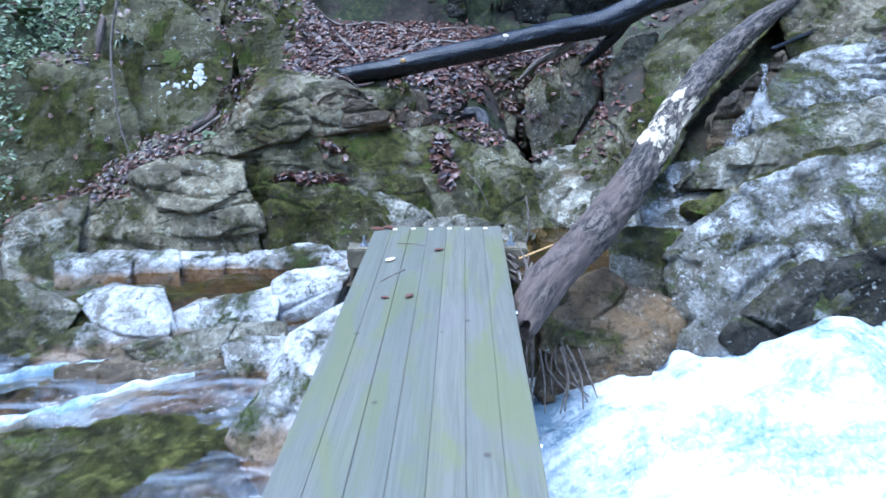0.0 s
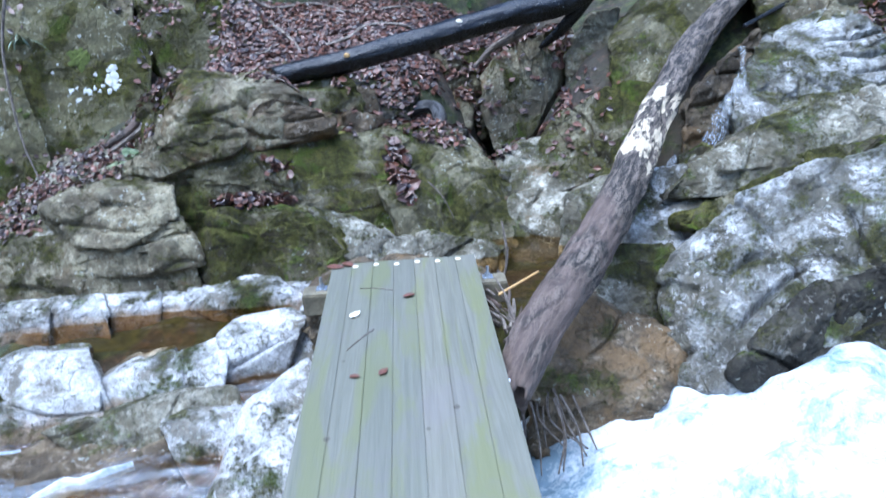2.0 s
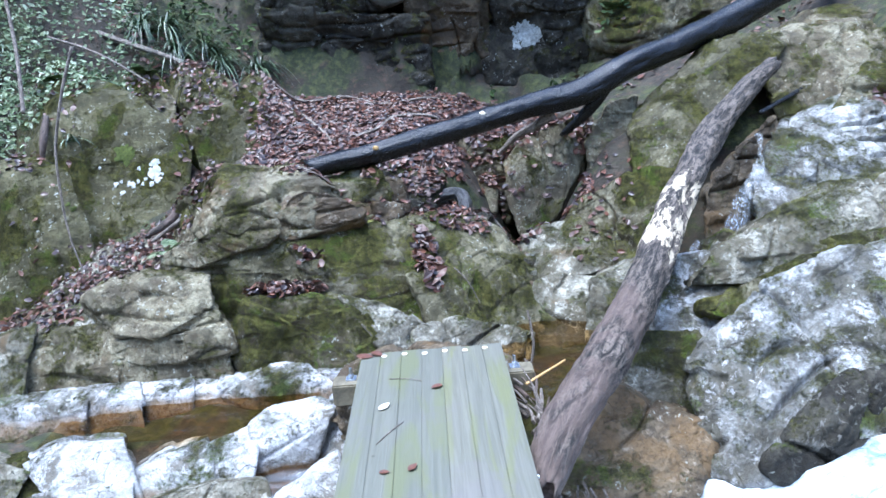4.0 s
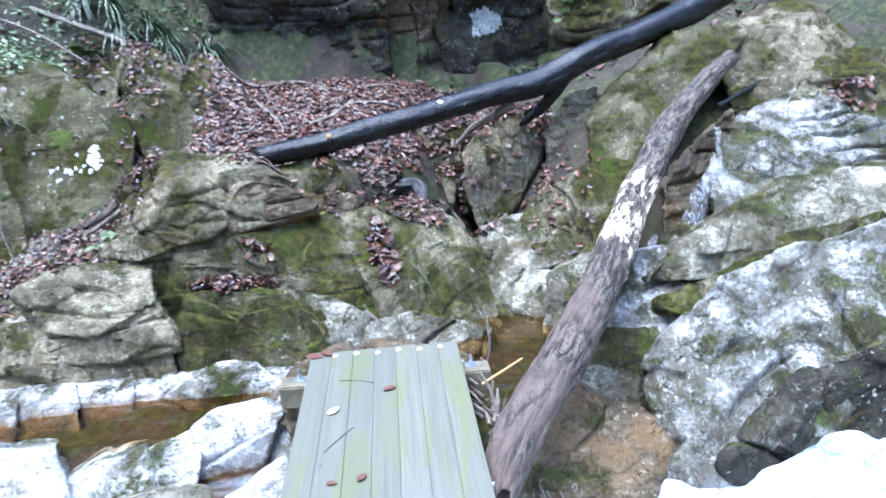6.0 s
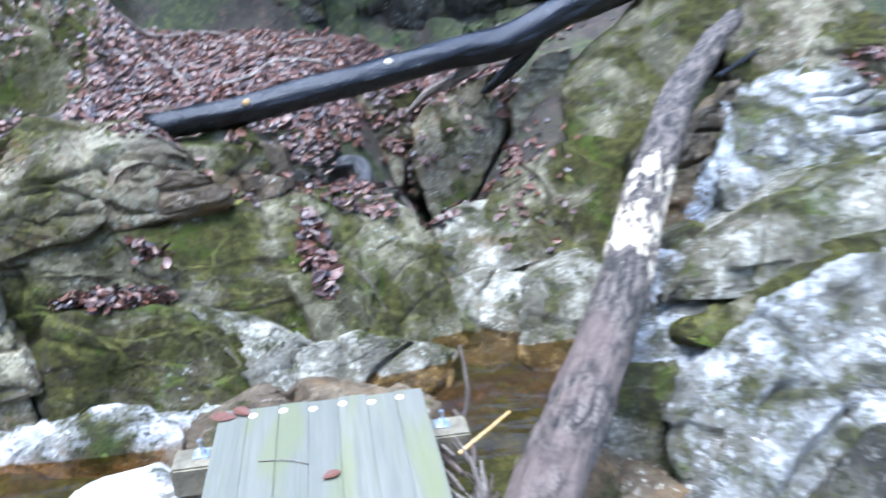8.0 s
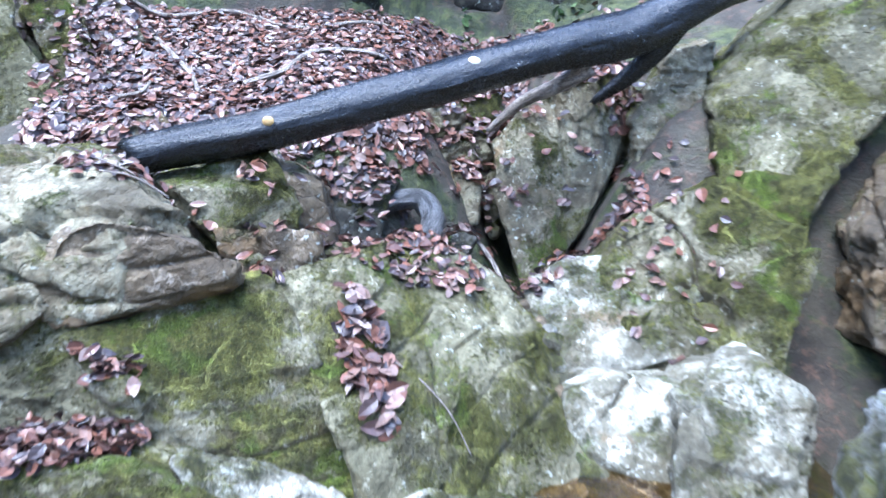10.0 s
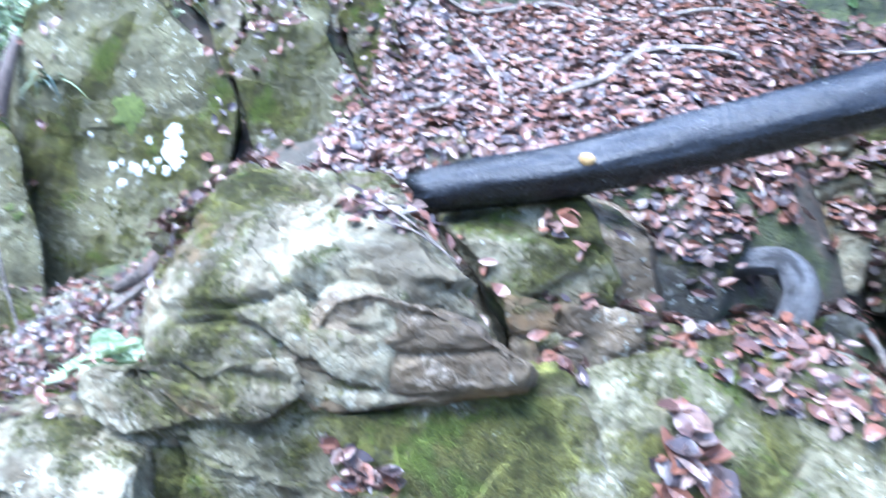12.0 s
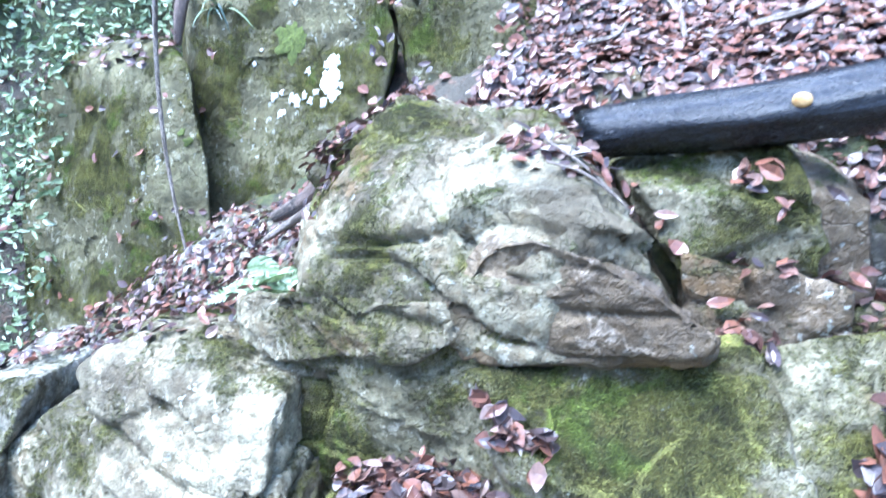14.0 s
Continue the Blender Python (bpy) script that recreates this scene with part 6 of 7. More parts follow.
# ---- leaves, plants and dead wood ----
bpy.context.view_layer.update()
GRAPH = bpy.context.evaluated_depsgraph_get()


def drop(x, y, top=6.0):
    """Where a thing let fall at x, y comes to rest: the place and the slope's normal, or None in the water and on the bridge."""
    hit, place, normal, _, ob, _ = scene.ray_cast(GRAPH, (x, y, top), (0, 0, -1))
    if not hit or "water" in ob.name or ob.parent:
        return None
    return place, normal


def leaf_geometry(rnd, place, normal, length, lift, curl, narrow=1.0):
    """One folded, curled leaf: a midrib and two halves."""
    a = rnd.uniform(0, 2 * math.pi)
    up = (normal + Vector((rnd.gauss(0, lift), rnd.gauss(0, lift), 0))).normalized()
    fwd = Vector((math.cos(a), math.sin(a), 0))
    fwd = (fwd - up * fwd.dot(up)).normalized()
    side = up.cross(fwd)
    pts = [(0.0, 0.0), (0.4, 0.0), (0.75, 0.0), (1.0, 0.0), (0.15, 0.19), (0.42, 0.30), (0.74, 0.20), (0.15, -0.19), (0.42, -0.30), (0.74, -0.20)]
    fold, bend, twist = rnd.uniform(-0.1, 0.7) * curl, rnd.uniform(-0.6, 0.8) * curl, rnd.uniform(-0.5, 0.5) * curl
    out = []
    for u, v in pts:
        v *= narrow
        h = abs(v) * fold + bend * (u - 0.5) ** 2 + twist * v * (u - 0.3)
        out.append(place + (fwd * (u - 0.5) + side * v + up * h) * length)
    return out, [(0, 1, 5, 4), (1, 2, 6, 5), (2, 3, 6, 6), (0, 7, 8, 1), (1, 8, 9, 2), (2, 9, 3, 3)]


LEAF_TRIS = ((0, 1, 5), (0, 5, 4), (1, 2, 6), (1, 6, 5), (2, 3, 6), (0, 7, 8), (0, 8, 1), (1, 8, 9), (1, 9, 2), (2, 9, 3))


def scatter(name, label, count, spot, size, mat, seed, lift=0.25, curl=1.0, pile=0.03, narrow=1.0, kind="stuff", category="leaves", slope=0.55):
    """Leaves strewn by spot(rnd), which gives an x and a y."""
    rnd = random.Random(seed)
    V, F = [], []
    for _ in range(count):
        x, y = spot(rnd)
        hit = drop(x, y)
        if hit is None or hit[1].z < slope:
            continue
        place = hit[0] + hit[1] * (0.006 + pile * rnd.random() ** 2)
        pts, _f = leaf_geometry(rnd, place, hit[1], rnd.uniform(*size), lift, curl, narrow * rnd.uniform(0.6, 1.25))
        k = len(V)
        V += [tuple(p) for p in pts]
        F += [(a + k, b + k, c + k) for a, b, c in LEAF_TRIS]
    if not V:
        return None
    ob = mesh_object(name, V, F, mat, None, False)
    return tagged(ob, label, category, kind=kind)


def oval(cx, cy, rx, ry, turn=0.0):
    c, s = math.cos(radians(turn)), math.sin(radians(turn))

    def spot(rnd):
        a, r = rnd.uniform(0, 2 * math.pi), math.sqrt(rnd.random())
        u, v = rx * r * math.cos(a), ry * r * math.sin(a)
        return cx + u * c - v * s, cy + u * s + v * c
    return spot


def field(x0, x1, y0, y1):
    return lambda rnd: (rnd.uniform(x0, x1), rnd.uniform(y0, y1))


scatter("leaf_litter", "deep wet red-brown leaf litter on the bench", 22000, field(-1.7, 1.6, 7.3, 9.5), (0.035, 0.078), LITTER, 1, 0.2, 0.8, 0.045)
scatter("leaf_litter", "red-brown leaf litter below the tall slabs", 1500, oval(-2.55, 6.68, 1.0, 0.42, 24), (0.03, 0.065), LITTER, 2, 0.35, 1.0, 0.05)
scatter("leaf_litter", "leaves and grit on the rock beside the fern", 380, oval(-2.35, 6.42, 0.75, 0.4, 20), (0.035, 0.075), LITTER, 17, 0.35, 1.0, 0.04)
scatter("leaf_litter", "leaf litter in the cleft between tall rocks", 420, oval(-2.2, 8.0, 0.25, 0.9, 12), (0.04, 0.08), LITTER, 3, 0.35, 1.0, 0.06)
scatter("leaf_litter", "scattered leaves on the upper slope", 1500, field(-4.8, -1.2, 8.2, 9.6), (0.04, 0.085), LITTER, 4, 0.35, 1.0, 0.05)
scatter("leaf_litter", "scattered leaves on the slope down the creek", 1900, field(-6.5, -3.2, 5.7, 8.4), (0.04, 0.085), LITTER, 5, 0.35, 1.0, 0.05)
scatter("leaf_pile", "pile of brown leaves on the mossy boulder", 650, oval(-1.06, 5.96, 0.30, 0.13, 12), (0.04, 0.08), LITTER, 6, 0.5, 1.2, 0.06)
scatter("leaf_pile", "pile of red-brown leaves on the sloping slab", 170, oval(0.0, 6.22, 0.10, 0.26, 12), (0.07, 0.11), LITTER, 7, 0.4, 1.1, 0.05)
scatter("leaf_pile", "thin leaves across the top of the slab", 330, oval(0.10, 6.82, 0.48, 0.20, -16), (0.04, 0.08), LITTER, 8, 0.3, 1.0, 0.03)
scatter("leaf_pile", "leaves lying on the big boulder", 110, oval(-0.88, 6.64, 0.26, 0.13, 8), (0.04, 0.08), LITTER, 9, 0.3, 1.0, 0.03)
scatter("leaf_pile", "leaves wedged beside the big boulder", 80, oval(-0.42, 6.68, 0.08, 0.22, 14), (0.04, 0.08), LITTER, 10, 0.4, 1.0, 0.05)
scatter("leaf_litter", "leaves and debris down the gully", 380, oval(0.75, 7.75, 0.45, 0.75, 10), (0.05, 0.09), LITTER, 11, 0.35, 1.0, 0.05)
scatter("leaf_litter", "wet leaves among dark rocks beside the gully", 620, field(-0.02, 1.0, 7.05, 8.0), (0.045, 0.085), LITTER, 15, 0.35, 1.0, 0.05)
scatter("leaf_litter", "leaf chute between gully rocks", 260, oval(1.62, 7.85, 0.10, 0.6, -14), (0.05, 0.10), LITTER, 16, 0.35, 1.0, 0.05, slope=0.3)
scatter("leaf_litter", "leaves lodged on the mossy ledge", 70, oval(1.62, 7.0, 0.32, 0.55, -20), (0.05, 0.09), LITTER, 12, 0.3, 1.0, 0.03)
scatter("leaf_pile", "leaves on the shelf above the fall", 90, oval(4.0, 6.75, 0.25, 0.14, 0), (0.06, 0.1), LITTER, 13, 0.3, 1.0, 0.03)
scatter("leaf_litter", "leaves on the high bank rocks", 500, field(1.2, 5.0, 8.6, 10.6), (0.06, 0.1), LITTER, 14, 0.35, 1.0, 0.04)
# green cover of the steep bank
scatter("bank_plants", "small green plants covering the shady bank", 2600, field(-3.2, 3.5, 9.5, 10.3), (0.05, 0.12), FERNMAT, 20, 0.8, 1.2, 0.10, 0.7, category="plants", slope=0.05)
# undergrowth whose hazy brightness is put into the leaf colour
scatter("bank_plants", "low green undergrowth on the slope, bright haze in its pale colour", 12000, field(-7.0, -4.0, 5.9, 9.5), (0.035, 0.085), PALEFERN, 21, 0.8, 1.2, 0.22, 0.7, category="plants", slope=0.05)
scatter("bank_plants", "low green undergrowth above the slabs, bright haze in its pale colour", 5200, field(-5.2, -3.1, 7.75, 10.6), (0.035, 0.085), PALEFERN, 22, 0.8, 1.2, 0.16, 0.7, category="plants", slope=0.05)
for i, (lx, ly, ln) in enumerate(((-0.25, 4.25, 0.08), (0.02, 4.42, 0.075), (-0.10, 3.72, 0.06), (-0.22, 3.70, 0.05), (-0.40, 4.86, 0.11), (-0.33, 4.88, 0.10))):
    rnd = random.Random(100 + i)
    pts, _f = leaf_geometry(rnd, Vector((lx, ly, 0.008)), Vector((0, 0, 1)), ln, 0.02, 0.3)
    tagged(mesh_object("fallen_leaf", [tuple(p) for p in pts], LEAF_TRIS, SAWN if i == 0 else LITTER, None, False), "pale dry leaf on the bridge planks" if i == 0 else "brown wet leaf on the bridge planks", "leaf", "leaves on the bridge")


def blade(V, F, root, way, length, width, droop, side):
    """One drooping blade of six quads."""
    k = len(V)
    for i in range(6):
        u = i / 5
        p = root + way * (length * u) + Vector((0, 0, -droop * length * u * u))
        w = side * (width * (1 - u) ** 0.6 + 0.0008)
        V += [tuple(p - w), tuple(p + w)]
    F += [(k + 2 * i, k + 2 * i + 1, k + 2 * i + 3, k + 2 * i + 2) for i in range(5)]


def grass_tuft(x, y, seed, n=34, length=0.34, label="dark drooping grass tuft on the bank"):
    rnd = random.Random(seed)
    hit = drop(x, y)
    if hit is None:
        return
    V, F = [], []
    for _ in range(n):
        a, e = rnd.uniform(0, 2 * math.pi), rnd.uniform(0.5, 1.3)
        way = Vector((math.cos(a) * math.cos(e), math.sin(a) * math.cos(e), math.sin(e)))
        blade(V, F, Vector((rnd.gauss(0, 0.02), rnd.gauss(0, 0.02), 0)), way, length * rnd.uniform(0.6, 1.2), 0.009, rnd.uniform(0.5, 1.2), Vector((-math.sin(a), math.cos(a), 0)))
    ob = mesh_object("grass_tuft", V, F, GRASSMAT, None, False)
    ob.location = hit[0] - Vector((0, 0, 0.01))
    tagged(ob, label, "grass", "grass tufts")


def fern(x, y, seed, n=7, length=0.32, mat=None, label="green fern growing from a rock joint", lean=(0, -0.3), z=None):
    rnd = random.Random(seed)
    hit = drop(x, y)
    if hit is None:
        return
    root = tagged(new("fern"), label, "fern", "ferns")
    root.location = hit[0]
    for i in range(n):
        a, e = 2 * math.pi * (i + rnd.random() * 0.6) / n, rnd.uniform(0.4, 1.1)
        way = (Vector((math.cos(a) * math.cos(e), math.sin(a) * math.cos(e), math.sin(e))) + Vector((lean[0], lean[1], 0))).normalized()
        ln = length * rnd.uniform(0.7, 1.15)
        side = way.cross(Vector((0, 0, 1))).normalized()
        V, F = [], []
        blade(V, F, Vector((0, 0, 0)), way, ln, 0.004, 0.5, side)
        for j in range(2, 15):
            u = j / 15
            p = way * (ln * u) + Vector((0, 0, -0.5 * ln * u * u))
            w = ln * 0.26 * math.sin(math.pi * min(1, u + 0.12)) ** 0.8
            for s in (-1, 1):
                blade(V, F, p, (side * s + way * 0.45).normalized(), w, 0.011 * ln / 0.3, 0.25, way)
        mesh_object("frond", V, F, mat or FERNMAT, root, False)


fern(-2.03, 6.38, 1, 9, 0.26, PALEFERN, label="pale green fern on the leaf strip")
fern(-1.88, 6.36, 2, 7, 0.2, PALEFERN, label="small pale fern beside the big boulder")
for i, (fx, fy, fl) in enumerate(((-3.6, 8.1, 0.34), (-3.9, 8.4, 0.36), (-3.3, 8.45, 0.3), (-4.4, 7.9, 0.34), (-4.8, 7.3, 0.36), (-3.0, 8.9, 0.3), (-0.2, 9.85, 0.3), (0.9, 9.9, 0.3), (2.0, 9.7, 0.34), (1.5, 9.75, 0.3), (-1.0, 9.95, 0.3), (-5.2, 8.2, 0.4), (-0.6, 9.75, 0.28), (0.3, 9.8, 0.3), (1.2, 9.65, 0.26), (0.6, 9.75, 0.3), (-1.4, 9.7, 0.3), (2.4, 9.6, 0.3), (-0.1, 10.1, 0.34), (-1.9, 9.75, 0.34))):
    fern(fx, fy, 10 + i, 7, fl, label="dull green fern on the slope above the creek")
for i, (gx, gy) in enumerate(((-2.7, 9.2), (-2.25, 9.3), (-1.85, 9.4), (-3.1, 9.3), (-2.45, 9.45), (-1.5, 9.55), (-2.9, 9.5), (-2.9, 8.15), (-0.4, 10.3), (0.1, 10.2), (-3.3, 9.6), (-2.2, 10.3), (-1.7, 10.4), (-3.25, 7.55))):
    grass_tuft(gx, gy, 40 + i, 120 if i < 7 else 26, 0.62 if i < 7 else 0.3)


def stick(label, ctrl, mat=TWIG, seed=0, n=40, name="branch", ring=8):
    return tagged(tube(name, ctrl, mat, n, ring, 0.22, seed, detail=14.0), label, "branch", "fallen branches")


def laid(xs, r0, r1, lift=0.015):
    """Knots of a branch that lies along the given x, y places."""
    out = []
    for i, (x, y) in enumerate(xs):
        hit = drop(x, y)
        z = hit[0].z if hit else 0
        out.append((x, y, z + lift, r0 + (r1 - r0) * i / (len(xs) - 1)))
    return tuple(out)


stick("long thin pale branch lying across the leaf litter", laid(((-1.75, 9.0), (-1.35, 9.1), (-0.89, 9.2), (-0.41, 9.0), (0.17, 9.1), (0.8, 9.2), (1.4, 9.3)), 0.017, 0.012, 0.05), seed=1, n=60)
stick("forked grey branch lying in the leaf litter", laid(((-0.66, 8.1), (-0.43, 8.2), (-0.30, 8.4), (0.13, 8.5), (0.6, 8.6)), 0.020, 0.013, 0.05), seed=2)
stick("crooked branch among leaves below the slope", laid(((-1.5, 9.0), (-1.2, 8.6), (-1.0, 8.3), (-0.9, 8.0)), 0.02, 0.012, 0.04), seed=3)
stick("short bleached stick in the leaf litter", laid(((-1.31, 7.9), (-1.22, 8.0), (-1.19, 8.12)), 0.014, 0.008, 0.06), seed=4, n=14)
stick("pale thin dead pole leaning over the slabs", ((-2.876, 7.2, 1.978, 0.014), (-3.002, 7.1, 1.588, 0.013), (-3.108, 7.0, 1.111, 0.012), (-3.091, 6.9, 0.786, 0.010), (-3.041, 6.8, 0.397, 0.008), (-2.935, 6.7, 0.10, 0.006)), seed=5)
stick("long pale dead branch on the upper slope", ((-4.3, 9.3, 2.55, 0.03), (-3.4, 9.1, 2.15, 0.032), (-2.5, 8.9, 1.78, 0.03), (-2.2, 8.85, 1.62, 0.025)), seed=6)
stick("thin pale branch hanging over the slope", ((-4.0, 8.9, 2.2, 0.012), (-3.3, 8.6, 1.95, 0.012), (-2.75, 8.4, 1.62, 0.008)), seed=7)
stick("pale slanting stick in the gully", ((0.607, 7.55, 0.183, 0.012), (0.735, 7.4, 0.017, 0.014), (0.786, 7.2, -0.08, 0.013), (0.823, 7.1, -0.106, 0.010)), seed=8)
stick("dark crooked branch above the small fall", ((2.95, 6.95, 1.02, 0.02), (3.3, 7.15, 1.12, 0.022), (3.65, 7.4, 1.22, 0.02), (4.2, 7.7, 1.55, 0.016)), BLACKBARK, seed=9)
stick("dark weathered driftwood beside the big boulder", ((-1.92, 6.92, 0.77, 0.035), (-2.06, 6.88, 0.60, 0.05), (-2.20, 6.84, 0.48, 0.04), (-2.36, 6.78, 0.40, 0.025)), BARK, seed=10, name="driftwood")
stick("thin grey driftwood stick beside the boulder", ((-1.86, 6.80, 0.74, 0.016), (-2.02, 6.74, 0.55, 0.02), (-2.30, 6.66, 0.36, 0.014)), TWIG, seed=21, name="driftwood")
stick("grey curved root among leaves in the gully", ((0.05, 7.36, 0.36, 0.05), (0.20, 7.36, 0.43, 0.058), (0.325, 7.34, 0.43, 0.064), (0.375, 7.26, 0.36, 0.066), (0.33, 7.17, 0.27, 0.06), (0.25, 7.1, 0.15, 0.04)), ROOTBARK, seed=11, name="root")
stick("upright bent dry twig beside the bridge", ((0.55, 4.78, -0.2, 0.007), (0.60, 4.80, 0.02, 0.008), (0.58, 4.86, 0.22, 0.006)), TWIG, seed=12, n=18, name="twig")
stick("orange dry twig beside the bridge", ((0.52, 4.6, -0.12, 0.008), (0.78, 4.78, -0.08, 0.006)), KNOT, seed=13, n=12, name="twig")
stick("thin dry twig on the big boulder", laid(((-1.0, 6.62), (-0.86, 6.55), (-0.72, 6.50)), 0.005, 0.003, 0.03), seed=14, n=16, name="twig", ring=6)
stick("thin dry twig crossing the leaves on the boulder", laid(((-0.95, 6.5), (-0.85, 6.5), (-0.74, 6.52)), 0.004, 0.003, 0.03), seed=15, n=16, name="twig", ring=6)
stick("long thin pale twig on the sloping slab", laid(((-0.05, 6.28), (0.12, 6.22), (0.3, 6.08), (0.38, 6.0)), 0.005, 0.003, 0.025), seed=16, n=24, name="twig", ring=6)
stick("short dark twig on the bridge planks", ((-0.27, 3.92, 0.003, 0.0025), (-0.20, 4.03, 0.006, 0.0025), (-0.15, 4.10, 0.003, 0.002)), TWIG, seed=17, n=12, name="twig", ring=6)
stick("thin pale straw on the bridge planks", ((-0.24, 4.55, 0.005, 0.002), (-0.12, 4.53, 0.006, 0.002), (-0.06, 4.50, 0.005, 0.002)), TWIG, seed=18, n=12, name="twig", ring=6)
stick("brown dead root hanging beside the tall slab", ((-3.46, 7.62, 1.40, 0.025), (-3.45, 7.48, 1.22, 0.035), (-3.47, 7.40, 1.02, 0.02)), BARK, seed=19, n=24, name="root")
stick("bent dark stem leaning above the slabs", ((-3.9, 8.2, 2.6, 0.016), (-3.75, 7.9, 2.0, 0.018), (-3.62, 7.55, 1.45, 0.02)), TWIG, seed=20, name="branch")
# flood debris lodged between bridge and leaning log
rnd = random.Random(5)
for i in range(26):
    x, y, z = rnd.uniform(0.47, 0.60), rnd.uniform(4.15, 4.72), rnd.uniform(-0.30, -0.10)
    a, e, ln = rnd.uniform(1.0, 2.2), rnd.uniform(-0.4, 0.5), rnd.uniform(0.12, 0.32)
    d = Vector((math.cos(a) * math.cos(e), math.sin(a) * math.cos(e), math.sin(e))) * ln
    r = rnd.uniform(0.004, 0.013)
    stick("dead twig lodged between bridge and log", ((x, y, z, r), (x + d.x * 0.5 + 0.01, y + d.y * 0.5, z + d.z * 0.5 + 0.01, r), (x + d.x, y + d.y, z + d.z, r * 0.6)), TWIG if i % 3 else BARK, 60 + i, 10, "twig", 6)
for i in range(12):
    x, y = rnd.uniform(0.55, 0.85), rnd.uniform(3.95, 4.25)
    stick("thin root fringe at the foot of the log", ((x, y + 0.15, -0.50, 0.009), (x + rnd.uniform(-0.06, 0.1), y, -0.62, 0.007), (x + rnd.uniform(-0.1, 0.2), y - 0.08, -0.78, 0.004)), TWIG, 90 + i, 12, "root", 6)
# pebbles washed down the gully
for i, (x, y, r) in enumerate(((0.895, 7.39, 0.045), (0.84, 7.27, 0.035), (0.90, 7.25, 0.045), (1.0, 7.22, 0.03), (0.80, 7.34, 0.025), (0.95, 7.33, 0.028), (0.86, 7.18, 0.022), (0.855, 6.80, 0.05), (0.87, 6.68, 0.03), (0.86, 6.58, 0.045), (0.85, 6.48, 0.04), (0.845, 6.38, 0.035), (0.88, 6.50, 0.025), (0.83, 7.05, 0.022), (0.92, 7.1, 0.03), (0.80, 6.92, 0.028))):
    hit = drop(x, y)
    if hit:
        rock("pebble", "small pale stone in the gully", (x, y, hit[0].z + r * 0.35), (r, r * 0.75, r * 0.6), (8, 12, i * 37), p=20, mat=(WHITE, PALE, PALE, BROWN)[i % 4], n=9, seed=120 + i, crack=0.1, rough=0.3, cell=0.07, facets=1.5, chips=6, group="gully stones")


def crust(name, label, spots, mat, seed, toward):
    """Patches of crust on a rock: ragged thin sheets laid on it by casting along toward."""
    t = Vector(toward).normalized()
    a1 = t.cross(Vector((0, 0, 1))).normalized()
    a2 = a1.cross(t)
    for j, ((x, y, z), r) in enumerate(spots):
        V, F, n, ok = [], [], 30, True
        for ring in (0.0, 0.4, 0.75, 1.0):
            for i in range(n):
                a = 2 * math.pi * i / n
                w = Vector((math.cos(a), math.sin(a), 0))
                q = ring * r * (1 + 0.9 * noise.noise(w * 1.3 + Vector((0, 0, seed + 3.7 * j))) + 0.5 * noise.noise(w * 4.5 + Vector((0, 0, seed + 1.9 * j))))
                o = Vector((x, y, z)) + a1 * q * math.cos(a) + a2 * q * math.sin(a) - t * 0.8
                hit, place, normal, _, ob, _ = scene.ray_cast(GRAPH, o, t)
                mid = place if not V else mid
                ok = ok and hit and (place - mid).length < 2.5 * r and abs((place - o).length - 0.8) < 0.7
                V.append(tuple(place + normal * (0.005 if ring < 1 else 0.001)) if hit else tuple(o + t))
        for ring in (0, 1, 2):
            F += [(ring * n + i, ring * n + (i + 1) % n, (ring + 1) * n + (i + 1) % n, (ring + 1) * n + i) for i in range(n)]
        if ok:
            tagged(mesh_object(name, V, F, mat), label, "moss" if "moss" in name else "lichen", "crust patches on rock")


def strewn(seed, n, c, spread, size):
    """Spots round c, large in the middle and small outside."""
    rnd = random.Random(seed)
    out = []
    for i in range(n):
        u = (i + 0.5) / n
        out.append(((c[0] + rnd.gauss(0, spread[0]) * u, c[1], c[2] + rnd.gauss(0, spread[1]) * u), size[1] + (size[0] - size[1]) * u))
    return out


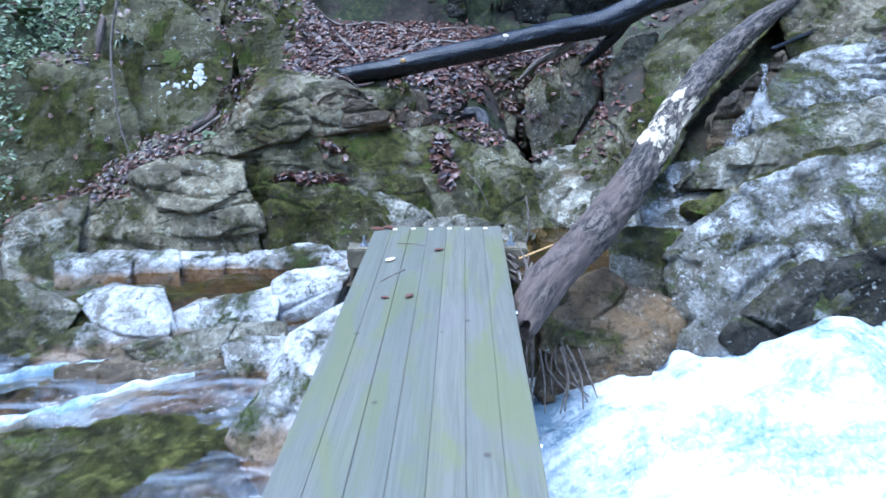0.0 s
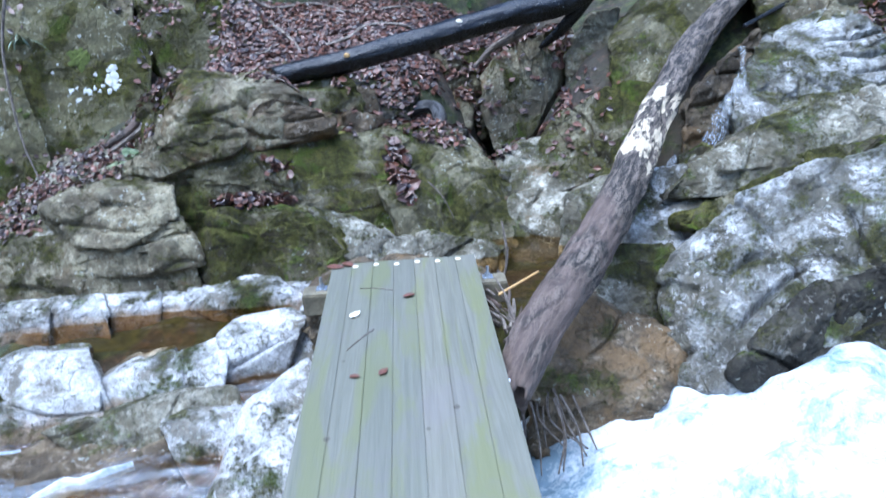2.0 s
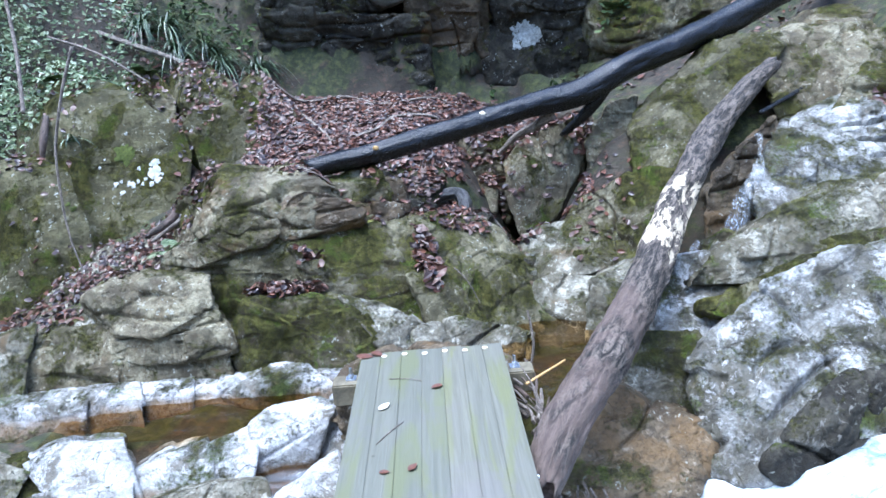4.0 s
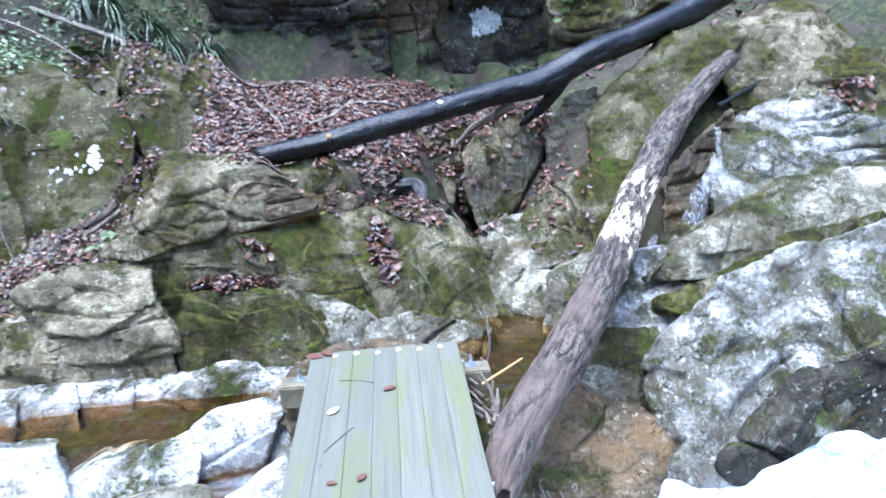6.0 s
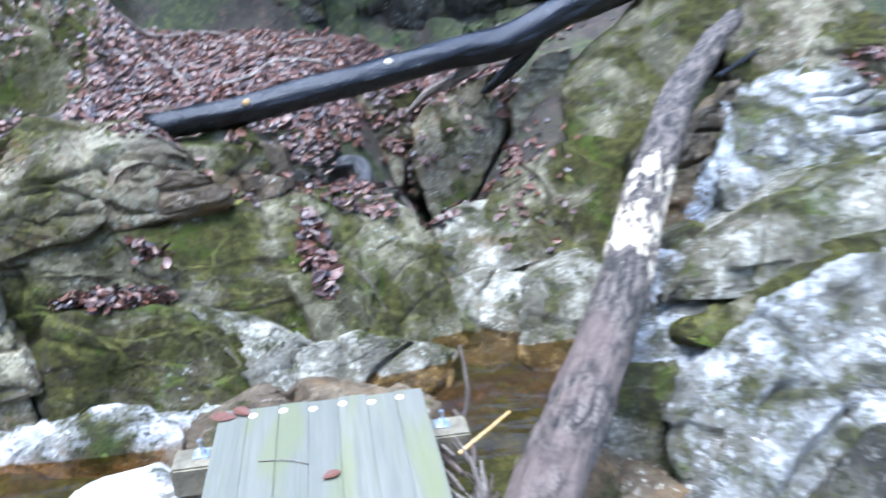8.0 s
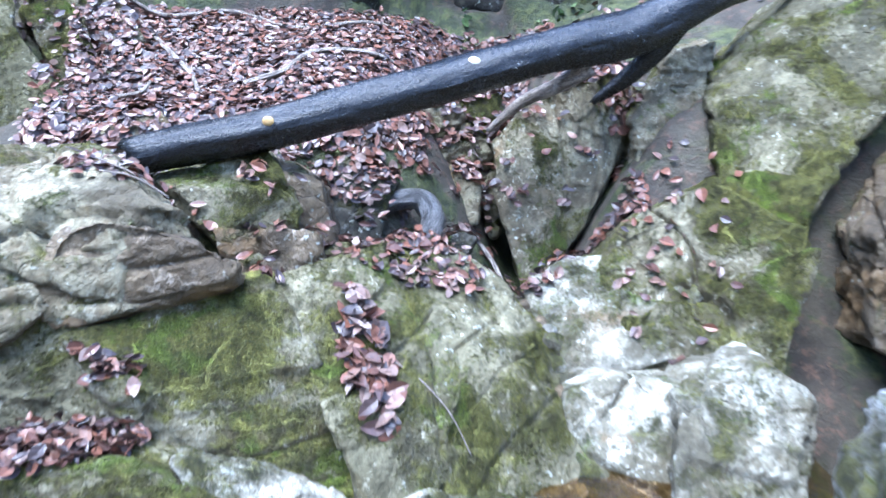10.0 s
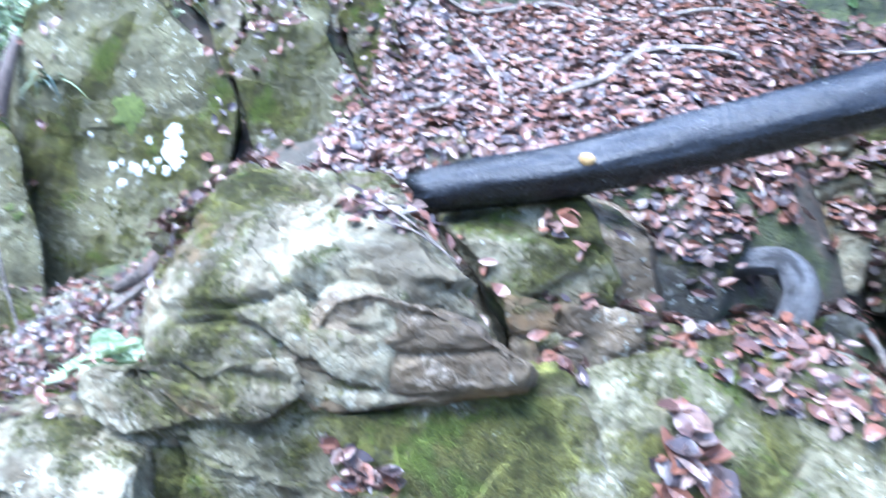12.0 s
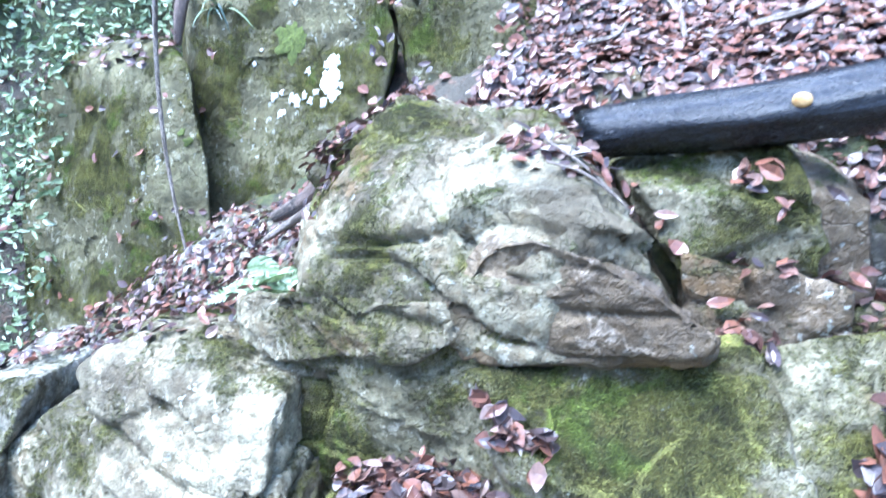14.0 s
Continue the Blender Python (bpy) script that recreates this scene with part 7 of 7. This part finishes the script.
LICHEN = plain_material("white_lichen", (0.30, 0.31, 0.27), (0.66, 0.67, 0.63), 26, 0.9)
crust("lichen_patch", "bright white lichen patch on the tall slab", strewn(4, 15, (-2.52, 7.5, 0.83), (0.065, 0.075), (0.010, 0.055)), LICHEN, 3, (0.1, 1, -0.1))
crust("lichen_patch", "small pale lichen spots on the tall slab", strewn(8, 16, (-2.75, 7.4, 0.72), (0.30, 0.22), (0.009, 0.026)), LICHEN, 9, (0.1, 1, -0.1))
MOSSMAT = plain_material("vivid_moss", (0.05, 0.065, 0.012), (0.11, 0.135, 0.025), 50, 0.95, 0.0, 1.0)
crust("moss_patch", "vivid green moss patch on the tall slab", strewn(5, 9, (-2.78, 7.5, 1.04), (0.05, 0.09), (0.02, 0.075)), MOSSMAT, 7, (0.1, 1, -0.1))
crust("moss_patch", "green moss streak low on the tall slab", strewn(6, 8, (-3.02, 7.4, 0.66), (0.03, 0.09), (0.018, 0.05)), MOSSMAT, 8, (0.1, 1, -0.1))
crust("lichen_patch", "whitish lichen patch on the dark bank rock", strewn(7, 12, (1.44, 9.95, 1.86), (0.13, 0.09), (0.03, 0.13)), LICHEN, 5, (0.1, 1, -0.05))

# ---- the small fall and the trickle under it ----
def ribbon(name, label, ctrl, width, mat, seed, n=70, m=14):
    """A sheet of falling water along a line of (x, y, z, half width) knots."""
    P, w, t = curve_points(ctrl, n)
    T = np.gradient(P, axis=0)
    S = np.cross(T, np.array((0.3, 1.0, 0.2)))
    S /= np.linalg.norm(S, axis=1)[:, None]
    u = np.linspace(-1, 1, m)
    V = P[:, None] + S[:, None] * (w[:, None] * u)[..., None]
    V[..., 1] -= 0.05 * (1 - u ** 2)[None]
    flat = V.reshape(-1, 3)
    flat = flat + 0.022 * np.stack([vnoise(flat * np.array((16, 16, 5)), seed), vnoise(flat * np.array((18, 18, 5)), seed + 1), 0 * flat[:, 0]], 1)
    g = np.arange(n * m).reshape(n, m)
    F = np.stack([g[:-1, :-1], g[:-1, 1:], g[1:, 1:], g[1:, :-1]], -1).reshape(-1, 4)
    return tagged(mesh_object(name, flat, F, mat), label, "water", kind="structure")


ribbon("fall_water", "thin clear fall over the brown rock", ((2.66, 6.40, 0.93, 0.03), (2.60, 6.22, 0.78, 0.02), (2.56, 6.17, 0.62, 0.04), (2.44, 6.12, 0.45, 0.075), (2.36, 6.05, 0.25, 0.09)), 0.1, FALL, 3)
ribbon("trickle_water", "water trickling down pale rock behind the log", ((2.05, 5.85, 0.20, 0.10), (1.85, 5.65, 0.0, 0.10), (1.60, 5.5, -0.20, 0.12), (1.40, 5.4, -0.34, 0.14)), 0.1, FALL, 5)
